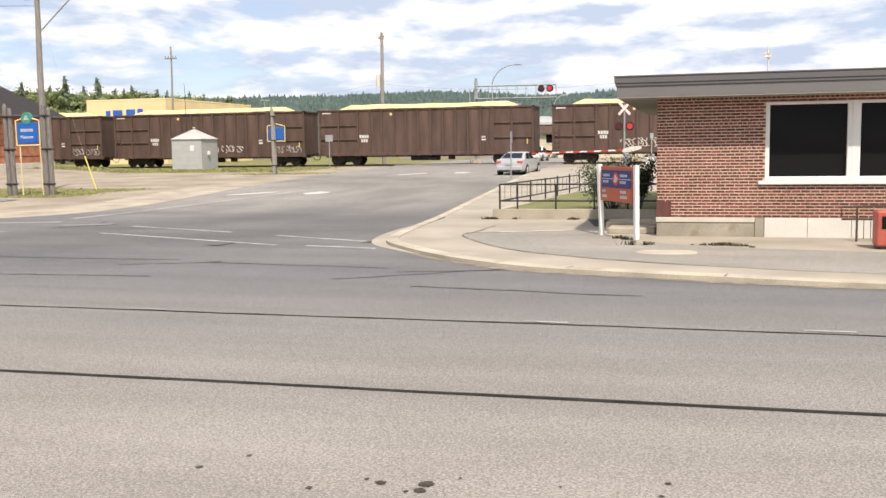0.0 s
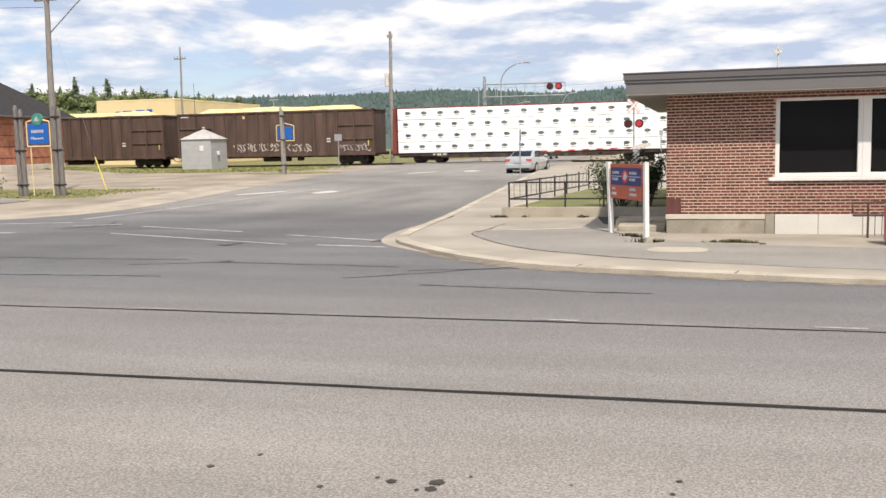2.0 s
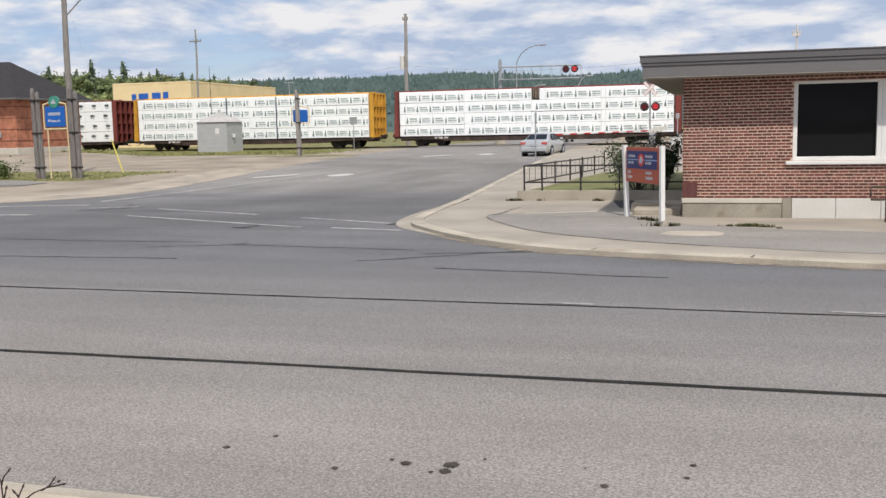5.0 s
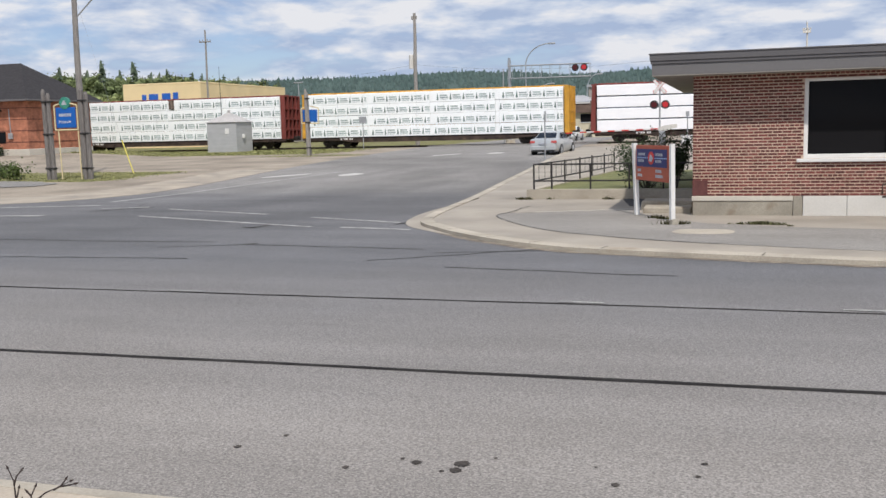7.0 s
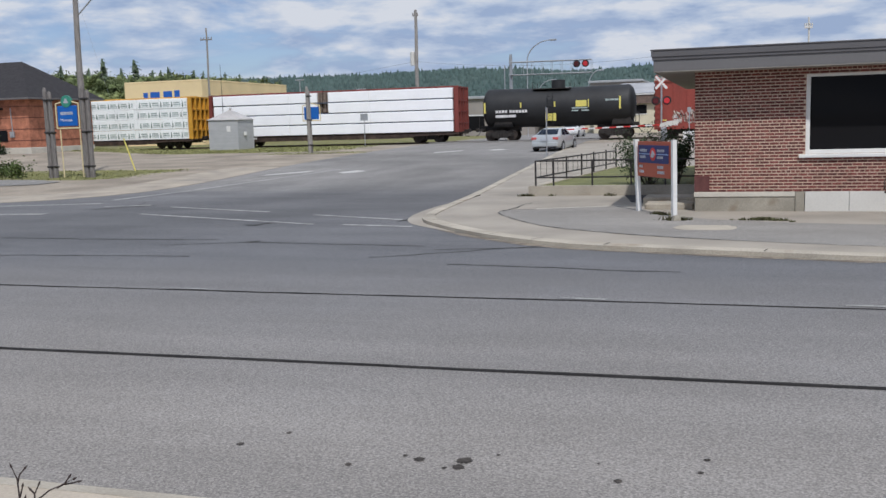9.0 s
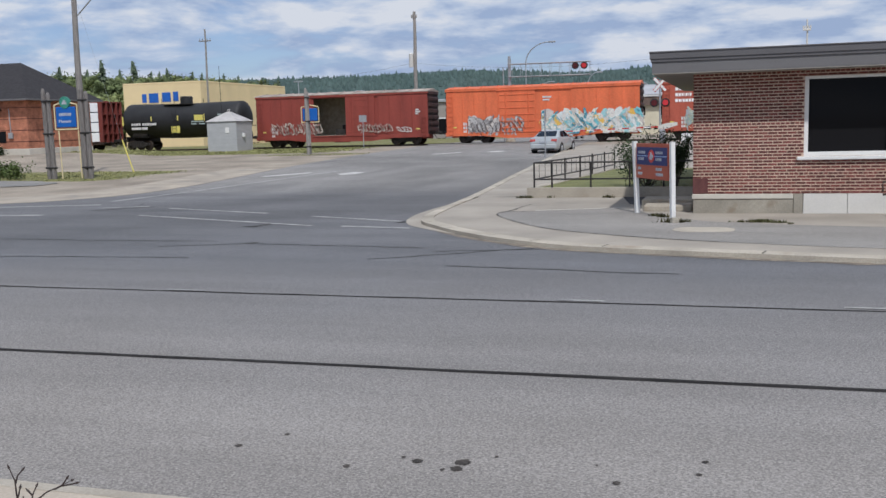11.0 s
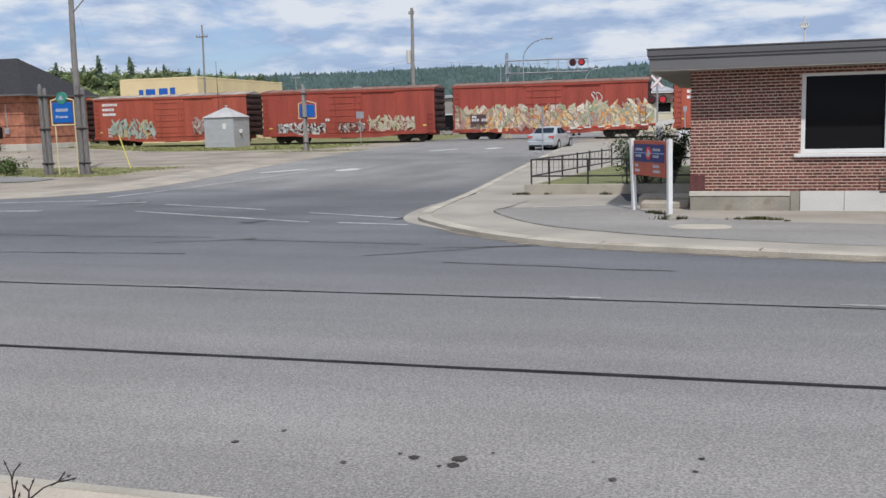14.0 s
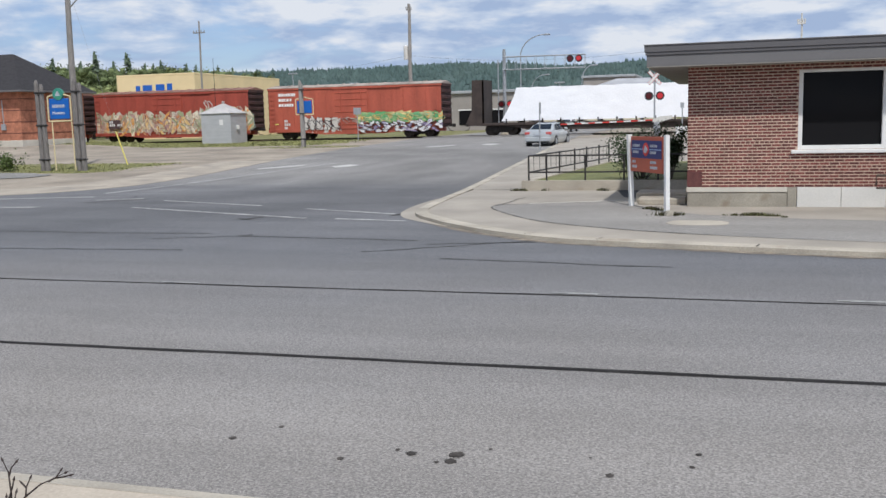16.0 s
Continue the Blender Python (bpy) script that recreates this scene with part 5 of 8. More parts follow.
def art_pale(car, y):
    graffiti_piece(car, 1.6, 0.72, 4.4, 0.95, G_WHITE, G_DARK, 41, letters=6, y=y)
    graffiti_piece(car, 7.2, 0.85, 2.4, 0.8, G_PINK, G_DARK, 42, letters=3, y=y - 0.06)
    graffiti_piece(car, 9.9, 0.85, 4.0, 1.2, G_TAN, G_TAN, 43, letters=5, y=y)
    bars(car, 6.0, 2.0, [[0.16, 0.16, 0.16]], C_LETTER, y=y, h=0.22)


def art_fire(car, y):
    graffiti_piece(car, 0.3, 0.62, 5.6, 1.9, G_FIRE, G_PINK, 51, letters=6, back=G_TAN, y=y)
    graffiti_piece(car, 5.8, 0.7, 5.2, 1.8, G_FIRE, G_PINK, 52, letters=5, back=G_TAN, y=y - 0.06)
    graffiti_piece(car, 10.8, 0.7, 5.3, 2.0, G_FIRE, G_TEAL, 53, letters=5, back=G_TAN, y=y)
    bars(car, 1.7, 2.0, [[1.25]], G_DARK, y=y - 0.2, h=0.75, name="graffiti")
    bars(car, 1.8, 1.92, [[0.16, 0.16], [0.16, 0.16, 0.16, -0.15, 0.14, 0.14, 0.14]], C_LETTER, y=y - 0.21, h=0.2, gap=0.06)
    tag_scrawl(car, 11.4, 2.7, 0.7, 0.9, G_WHITE, 54, n=2, y=y)


def art_green(car, y):
    graffiti_piece(car, 3.2, 0.55, 3.6, 1.25, G_WHITE, G_DARK, 61, letters=4, y=y)
    bars(car, 3.3, 1.75, [[0.5, 0.4, 0.5, 0.45, 0.5]], G_WHITE, y=y - 0.085, name="graffiti", h=1.0)
    tag_scrawl(car, 3.3, 0.7, 3.3, 1.0, G_DARK, 64, n=6, y=y - 0.1, thick=0.06)
    tag_scrawl(car, 7.0, 1.2, 2.0, 0.6, G_PINK, 62, n=5, y=y - 0.08)
    graffiti_piece(car, 8.3, 1.25, 7.4, 0.85, G_SPRING, G_GREEN, 65, letters=5, back=G_GREEN, y=y - 0.07)
    graffiti_piece(car, 8.4, 0.5, 7.3, 0.85, G_VIOLET, G_DARK, 63, letters=5, y=y - 0.15)


def make_train():
    for k, x in enumerate((-69.55, -50.2, -30.85, -11.35)):
        gondola(x, 3 + k, (0.6, 1.4, 0.0, 0.9)[k])
    lumber_car(8.45, 22.85, C_RED, "red centrebeam car stacked with white wrapped lumber, green badges", "badge", 1)
    lumber_car(33.0, 22.85, C_YEL, "yellow centrebeam car stacked with white wrapped lumber, tree prints", "tree", 2, slots=(9.3, 14.0))
    lumber_car(57.55, 22.9, C_RED, "dark red centrebeam car with white wrapped lumber, tree prints", "tree", 3, notch=11.6)
    lumber_car(81.95, 22.85, C_YEL, "yellow centrebeam car with white wrapped lumber and yellow end posts", "tree", 4)
    lumber_car(106.4, 22.8, C_RED, "dark red centrebeam car with plain white wrapped lumber tiers", None, 5, gaps=True, notch=10.85, wrap=C_WRAP2)
    tank_car(130.75)
    boxcar(144.5, 15.85, C_BOX1, "maroon boxcar with its side door slid open", 1, door_open=True, door_x=5.55, art=art_open, roof=C_ROOFPALE)
    boxcar(161.55, 15.8, C_BOX2, "bright orange-red boxcar with blue graffiti", 2, door_x=4.6, marks="emblem", art=art_orange, roof=C_BOX2)
    boxcar(178.65, 15.8, C_BOX3, "faded red boxcar with white lettering bars and pale graffiti", 3, door_x=6.6, marks="railway", art=art_teal, roof=C_ROOFPALE)
    boxcar(195.6, 15.8, C_BOX4, "brown-red boxcar with a band of pale graffiti", 4, door_x=6.4, art=art_pale)
    boxcar(212.6, 15.8, C_BOX4, "red-brown boxcar covered low with orange and green graffiti", 5, door_x=6.2, art=art_fire)
    boxcar(229.95, 15.75, C_BOX3, "red boxcar with white lettering bars and green violet graffiti", 6, door_x=6.3, marks="railway", art=art_green, roof=C_ROOFPALE)
    flat_car(247.7)


make_train()

# ---- post office ----
WALL_Y, WALL_X, SOFFIT = 21.6, -0.89, 3.06


def make_post_office():
    b = thing("post_office", "low brick post office with a flat grey overhanging roof", "building", (WALL_X, WALL_Y, 0.0))
    X1, Y1 = 15.0, 12.0                        # length and depth, from the corner
    BZ, CZ = 0.49, 0.066                       # brick foot, course height
    win = [(2.24, 3.83), (3.98, 5.57)]         # openings, from the corner
    WB, WT = 1.27, 2.93
    wx0, wx1 = win[0][0], 13.6
    y0, y1 = 0.0, 0.28
    lab = "dark red brick wall with pale mortar joints"
    wall = part("wall", box(BM(), 0.0, wx0, y0, y1, BZ, SOFFIT), M_MORTAR, b, lab)
    for dims in ((wx0, wx1, y0, y1, BZ, WB), (wx0, wx1, y0, y1, WT, SOFFIT), (wx1, X1, y0, y1, BZ, SOFFIT), (0.0, 0.28, y1, Y1, BZ, SOFFIT),
                 (X1 - 0.28, X1, y1, Y1, BZ, SOFFIT), (0.28, X1 - 0.28, Y1 - 0.28, Y1, BZ, SOFFIT)):
        part("wall", box(BM(), *dims), M_MORTAR, b, lab)
    # bricks: stretchers with a header course every eighth
    st = BM()
    box(st, 0.0, 0.178, -0.005, 0.05, 0.0, 0.045, 0.004)
    st = mesh_of("brick", st, M_BRICK)
    hd = BM()
    box(hd, 0.0, 0.082, -0.005, 0.05, 0.0, 0.045, 0.004)
    hd = mesh_of("brick", hd, M_BRICK)
    rest, made = BM(), 0
    for c in range(39):
        z = SOFFIT - (c + 1) * CZ + 0.008
        header = c % 8 == 0
        w = 0.096 if header else 0.192
        x = (0.0 if c % 2 else -0.096) if not header else -0.048
        while x < 5.8:
            a, e = max(0.0, x), x + w - 0.014
            if WB < z + 0.03 < WT and e > wx0 - 0.01:
                e = wx0 - 0.004
            if e - a > 0.03:
                full = abs(e - a - (0.082 if header else 0.178)) < 0.004
                if full and made < 300 and c >= 15 and a < 2.3:
                    part("brick", hd if header else st, None, wall, at=(a, random.uniform(-.0015, .0015), z))
                    made += 1
                else:
                    box(rest, a, e, -0.005 + random.uniform(-.0015, .0015), 0.05, z, z + 0.045)
            x += w
            if x > wx0 and WB < z + 0.03 < WT:
                break
    # side wall bricks
    for c in range(39):
        z = SOFFIT - (c + 1) * CZ + 0.008
        y = 0.06 + (0.104 if c % 2 else 0.0)
        while y < 6.0:
            box(rest, -0.005, 0.05, y, y + 0.178, z, z + 0.045)
            y += 0.192
    part("brickwork", rest, M_BRICKJ, wall, kind="stuff")
    patch = BM()
    box(patch, -0.008, 0.31, -0.0085, 0.03, 0.50, 0.83, 0.003)
    part("repair_patch", patch, mat("maroon_render", (0.14, 0.05, 0.045), 0.8, vary=0.15, scale=6), wall, "smooth maroon repaired corner")
    # foundation: limestone band and concrete to the left, pale panels to the right
    bm = BM()
    box(bm, -0.02, 2.05, -0.035, 0.2, 0.385, 0.488, 0.008)
    part("base_course", bm, M_LIME, b, "pale limestone band")
    bm = BM()
    box(bm, 0.0, 2.05, -0.015, 0.25, -0.1, 0.384, 0.01)
    box(bm, 2.055, 2.24, -0.03, 0.25, -0.1, 0.486, 0.01)
    box(bm, 0.0, 0.25, 0.25, Y1, -0.1, 0.488)
    part("foundation", bm, M_CONC3, b, "weathered concrete foundation")
    x = 2.25
    while x < X1:
        bm = BM()
        box(bm, x, min(x + 0.86, X1), -0.028, 0.25, -0.1, 0.486, 0.006)
        part("base_panel", bm, M_PANEL, b, "pale painted panel")
        x += 0.868
    # windows
    k = wx0
    n = 0
    while k < wx1 - 1.0:
        w1 = k + 1.62
        w = part("window", box(BM(), k + 0.085, w1, 0.115, 0.122, WB + 0.09, WT - 0.06), M_GLASS, b, "large dark window pane")
        fr = BM()
        box(fr, k, k + 0.085 + (0.0 if n == 0 else 0.08), 0.02, 0.14, WB, WT, 0.008)
        box(fr, w1, w1 + 0.09, 0.021, 0.141, WB, WT, 0.008)
        box(fr, k + 0.08, w1 + 0.01, 0.022, 0.138, WB, WB + 0.09, 0.008)
        box(fr, k + 0.08, w1 + 0.01, 0.022, 0.138, WT - 0.06, WT, 0.008)
        part("frame", fr, M_WHITE, w, "white painted window frame")
        k = w1 + 0.091
        n += 1
    sl = BM()
    slab_x0, slab_x1 = wx0 - 0.13, wx1 + 0.1
    box(sl, slab_x0, slab_x1, -0.075, 0.1, WB - 0.075, WB - 0.002, 0.01)
    part("window_sill", sl, M_WHITE, b, "long white window sill")
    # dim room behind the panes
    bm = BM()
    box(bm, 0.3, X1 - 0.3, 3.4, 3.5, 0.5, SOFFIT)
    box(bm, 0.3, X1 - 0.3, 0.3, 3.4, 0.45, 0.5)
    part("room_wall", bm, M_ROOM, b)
    for q in range(6):
        bm = BM()
        g0, g1 = 4.25 + 0.1 * q, 4.31 + 0.1 * q
        rod(bm, (g0, 0.32, 1.3), (g0, 0.32, 2.9), 0.045, seg=8)
        part("curtain", bm, M_CURTAIN, b)
    # roof: slab with stepped fascia
    ov = 0.70
    rx0, rx1, ry0, ry1 = -0.87, X1 + 0.6, -ov, Y1 + 0.6
    bm = BM()
    box(bm, rx0 + 0.05, rx1, ry0 + 0.05, ry1, SOFFIT, SOFFIT + 0.02)
    part("soffit", bm, M_SOFFIT, b, "board soffit")
    bm = BM()
    box(bm, rx0 + 0.045, rx1, ry0 + 0.045, ry1, SOFFIT + 0.0201, 3.31, 0.004)
    part("lower_fascia", bm, M_FASCIA2, b, "mid grey metal fascia")
    bm = BM()
    box(bm, rx0 + 0.02, rx1, ry0 + 0.02, ry1, 3.3105, 3.37, 0.004)
    part("fascia_groove", bm, M_FASCIA, b)
    bm = BM()
    box(bm, rx0, rx1, ry0, ry1, 3.3705, 3.50, 0.008)
    box(bm, rx0 - 0.015, rx1, ry0 - 0.015, ry1, 3.5, 3.53, 0.006)
    part("roof", bm, M_FASCIA, b, "dark grey sheet metal roof edge")
    return b


make_post_office()


def make_old_station():
    """The old brick building with a hipped roof beside the tracks."""
    x, y = -50.3, 60.0
    gz = ground_z(x, y)
    b = thing("station_house", "old orange-brick station house with a dark hipped roof", "house", (x, y, gz))
    L, D, HT = 16.0, 7.4, 4.95 - gz
    bm = BM()
    box(bm, -L, 0, 0, D, 0.45, HT)
    wall = part("wall", bm, M_BRICKRED, b, "weathered orange brick wall")
    bm = BM()
    box(bm, -L - 0.04, 0.04, -0.04, D + 0.04, -0.4, 0.45, 0.02)
    part("foundation", bm, M_LIME, b, "whitewashed stone foundation")
    # shaded wall grooves as dark bands, a little proud, thinned to what shows at this distance
    bm = BM()
    for k in range(9):
        z = 0.95 + 0.84 * k
        if z > HT - 0.3:
            break
        box(bm, -L, 0.02, -0.015, D, z, z + 0.05)
    part("brick_band", bm, mat("groove_shade", (0.16, 0.06, 0.045), 0.9, vary=0.2, scale=3), wall, "dark band painted as a shaded groove")
    bm = BM()
    ov = 0.75
    ridge = 2.95
    v = [bm.verts.new(p) for p in ((-L - ov, -ov, HT), (ov, -ov, HT), (ov, D + ov, HT), (-L - ov, D + ov, HT), (-3.3, D / 2, HT + ridge), (-L + 3.3, D / 2, HT + ridge))]
    for f in ((0, 1, 4, 5), (1, 2, 4), (2, 3, 5, 4), (3, 0, 5), (3, 2, 1, 0)):
        bm.faces.new([v[i] for i in f])
    part("roof", bm, M_SHINGLE, b, "dark shingled hipped roof")
    bm = BM()
    box(bm, -L - ov, ov, -ov, D + ov, HT - 0.12, HT - 0.005)
    part("eave", bm, M_FASCIA2, b)
    # door hood, lamp conduit and basement opening on the street side
    bm = BM()
    box(bm, -4.6, -2.2, -1.0, 0.0, HT - 0.85, HT - 0.7, 0.02)
    part("door_hood", bm, M_SHINGLE, b)
    bm = BM()
    sweep(bm, [(-1.55, -0.04, HT - 0.7), (-1.5, -0.04, 1.5)], 0.04, seg=6)
    box(bm, -1.7, -1.3, -0.16, -0.005, 1.2, 1.65, 0.03)
    part("meter_conduit", bm, M_STEEL, b)
    bm = BM()
    box(bm, -2.9, -2.0, -0.03, 0.1, 0.9, 1.75)
    part("window", bm, M_GLASS, b)


make_old_station()


def make_yellow_building():
    gz = 0.55
    b = thing("yellow_building", "flat-roofed yellow building with blue window panels", "building", (-59.4, 100, gz))
    HT = 7.35
    bm = BM()
    box(bm, -10.4, 0, 0, 22, 0, HT)
    part("wall", bm, M_STUCCO, b, "yellow rendered wall")
    bm = BM()
    box(bm, -10.42, 0.02, -0.02, 22.02, HT, HT + 0.2, 0.03)
    part("roof", bm, M_STUCCO, b, "yellow parapet")
    for x0, w, z0, z1 in ((-7.86, 0.6, 5.25, 6.25), (-6.93, 1.27, 5.2, 6.3), (-5.16, 1.16, 5.25, 6.35), (-3.68, 0.7, 5.3, 6.4)):
        bm = BM()
        box(bm, x0, x0 + w, -0.05, 0.05, z0, z1, 0.02)
        part("window", bm, M_BLUEWIN, b, "blue window panel")


make_yellow_building()


def make_shops():
    """Low shops beyond the crossing, seen through the gaps of the train."""
    M_SHOP = mat("grey_beige_cladding", (0.33, 0.30, 0.27), 0.8, vary=0.08, scale=0.5, fine=10)
    M_SHOPR = mat("pale_metal_roof", (0.42, 0.43, 0.44), 0.6, 0.2, vary=0.1, scale=0.5)
    for (x, y, w, d, h, lab) in ((-37, 118, 13, 14, 4.6, "beige flat-roofed shop with a dark shopfront"), (-21.8, 150, 7.6, 12, 7.2, "grey hall with a pale metal roof"),
                                 (-78, 128, 16, 12, 4.4, "low grey building beyond the tracks"), (8, 130, 22, 14, 5.2, "pale flat-roofed shop with dark windows")):
        b = thing("shop_building", lab, "building", (x, y, 0.55), "shops beyond the tracks")
        part("wall", box(BM(), 0, w, 0, d, 0, h), M_SHOP, b)
        part("roof", box(BM(), -0.3, w + 0.3, -0.3, d + 0.3, h, h + 0.35, 0.04), M_SHOPR, b)
        for k in range(int(w // 3.4)):
            win = part("window", box(BM(), 0.8 + 3.4 * k, 3.2 + 3.4 * k, -0.06, 0.05, 0.7, 2.5), M_GLASS, b)
            part("frame", box(BM(), 0.7 + 3.4 * k, 3.3 + 3.4 * k, -0.03, 0.04, 2.5, 2.65), M_WHITE, win)


make_shops()


def far_house(x, y, w, d, wall_h, band, rise, wall_m, band_m, roof_m, label):
    """A low house with a steep shingled band over its wall, a white fascia and a shallow hipped roof."""
    b = thing("house", label, "house", (x, y, 0.55), "houses beyond the crossing")
    part("wall", box(BM(), 0, w, 0, d, 0, wall_h), wall_m, b)
    bm = BM()
    lo = [bm.verts.new(p) for p in ((-0.45, -0.45, wall_h), (w + 0.45, -0.45, wall_h), (w + 0.45, d + 0.45, wall_h), (-0.45, d + 0.45, wall_h))]
    hi = [bm.verts.new(p) for p in ((-0.1, -0.1, wall_h + band), (w + 0.1, -0.1, wall_h + band), (w + 0.1, d + 0.1, wall_h + band), (-0.1, d + 0.1, wall_h + band))]
    for k in range(4):
        bm.faces.new((lo[k], lo[(k + 1) % 4], hi[(k + 1) % 4], hi[k]))
    bm.faces.new(lo[::-1])
    bm.faces.new(hi)
    part("shingle_band", bm, band_m, b, "dark brown shingled band")
    part("fascia", box(BM(), -0.25, w + 0.25, -0.25, d + 0.25, wall_h + band, wall_h + band + 0.22, 0.02), M_WHITE, b, "white fascia")
    bm = BM()
    z = wall_h + band + 0.22
    v = [bm.verts.new(p) for p in ((-0.3, -0.3, z), (w + 0.3, -0.3, z), (w + 0.3, d + 0.3, z), (-0.3, d + 0.3, z), (w * 0.3, d / 2, z + rise), (w * 0.7, d / 2, z + rise))]
    for f in ((0, 1, 5, 4), (1, 2, 5), (2, 3, 4, 5), (3, 0, 4), (3, 2, 1, 0)):
        bm.faces.new([v[k] for k in f])
    part("roof", bm, roof_m, b, "pale grey shallow roof")
    k = 1.4
    while k + 1.6 < w:
        win = part("window", box(BM(), k, k + 1.5, -0.04, 0.05, wall_h - 1.15, wall_h - 0.15), M_GLASS, b)
        part("frame", box(BM(), k - 0.08, k + 1.58, -0.06, -0.041, wall_h - 1.24, wall_h - 1.151), M_WHITE, win)
        k += 3.1


CREAM_WALL = mat("cream_render", (0.66, 0.60, 0.44), 0.85, vary=0.08, scale=0.6, fine=10)
BROWN_BAND = mat("brown_shingles", (0.13, 0.09, 0.07), 0.9, vary=0.2, scale=2, fine=12)
GREY_ROOF = mat("pale_grey_roofing", (0.40, 0.40, 0.41), 0.8, vary=0.1, scale=0.6, fine=8)
far_house(-15.9, 112, 9.5, 10, 3.3, 0.95, 1.3, CREAM_WALL, BROWN_BAND, GREY_ROOF, "low cream house with a brown shingled band and grey roof")
far_house(-22.8, 119, 6.2, 8, 2.95, 1.1, 0.9, CREAM_WALL, BROWN_BAND, GREY_ROOF, "smaller cream house with a dark band under a pale roof")

# ---- signs, posts, poles ----
def post_office_sign():
    a, c = Vector((-2.09, 21.7)), Vector((-1.24, 20.3))
    d = c - a
    turn = math.degrees(math.atan2(d.y, d.x))
    w = d.length
    s = thing("post_office_sign", "orange and navy post office sign between two white posts", "sign", (a.x, a.y, 0.075), turn=turn)
    for x, lean in ((0.0, -0.14), (w, -0.03)):
        p = BM()
        slab(p, [(x - 0.045, -0.05), (x + 0.045, -0.05), (x + 0.045 + lean, 1.58), (x - 0.045 + lean, 1.58)], -0.045, 0.045)
        part("post", p, M_WHITE, s, "white painted post")
    up = Matrix.Translation((-0.075, 0, 0.04))
    bd = part("board", box(BM(), 0.07, w - 0.07, -0.025, 0.025, 0.74, 1.50, 0.006), M_ORANGE, s, "orange-red board", at=up)
    part("panel", box(BM(), 0.12, w - 0.12, -0.032, -0.0255, 1.04, 1.42), M_NAVY, bd, "navy panel")
    part("rule", box(BM(), 0.12, w - 0.12, -0.036, -0.0325, 1.222, 1.240), M_PALEBLUE, bd)
    bm = BM()
    rod(bm, (w / 2, -0.040, 1.23), (w / 2, -0.0365, 1.23), 0.14, seg=20)
    part("disc", bm, M_REDDOT, bd, "red disc emblem")
    bm = BM()
    slab(bm, [(w / 2 - 0.1, 1.17), (w / 2 + 0.02, 1.15), (w / 2 + 0.1, 1.23), (w / 2 - 0.02, 1.32)], -0.045, -0.0405)
    part("emblem", bm, M_OFFW, bd)
    bm = BM()
    for x0, z0 in ((0.2, 1.27), (w / 2 + 0.19, 1.27), (0.2, 1.13), (w / 2 + 0.19, 1.13)):
        x = x0
        for k in range(6 if z0 > 1.2 else 5):
            box(bm, x, x + 0.036, -0.037, -0.0325, z0 + 0.01, z0 + 0.066)
            x += 0.056
    for x0, z0, n in ((0.16, 0.93, 3), (0.16, 0.82, 4), (w / 2 + 0.19, 0.93, 5), (w / 2 + 0.19, 0.82, 6)):
        for k in range(n):
            box(bm, x0 + 0.055 * k, x0 + 0.04 + 0.055 * k, -0.031, -0.0255, z0, z0 + 0.06)
    part("lettering_bars", bm, M_OFFW, bd, kind="stuff")
    return s


post_office_sign()


def words(text, size, at, material, parent):
    """Lettering in the built-in font, as a flat mesh."""
    cu = bpy.data.curves.new("lettering", "FONT")
    cu.body, cu.size, cu.extrude = text, size, 0.003
    tmp = bpy.data.objects.new("lettering", cu)
    me = bpy.data.meshes.new_from_object(tmp)
    bpy.data.objects.remove(tmp)
    me.materials.clear()
    me.materials.append(material)
    return part("lettering", me, None, parent, at=at)


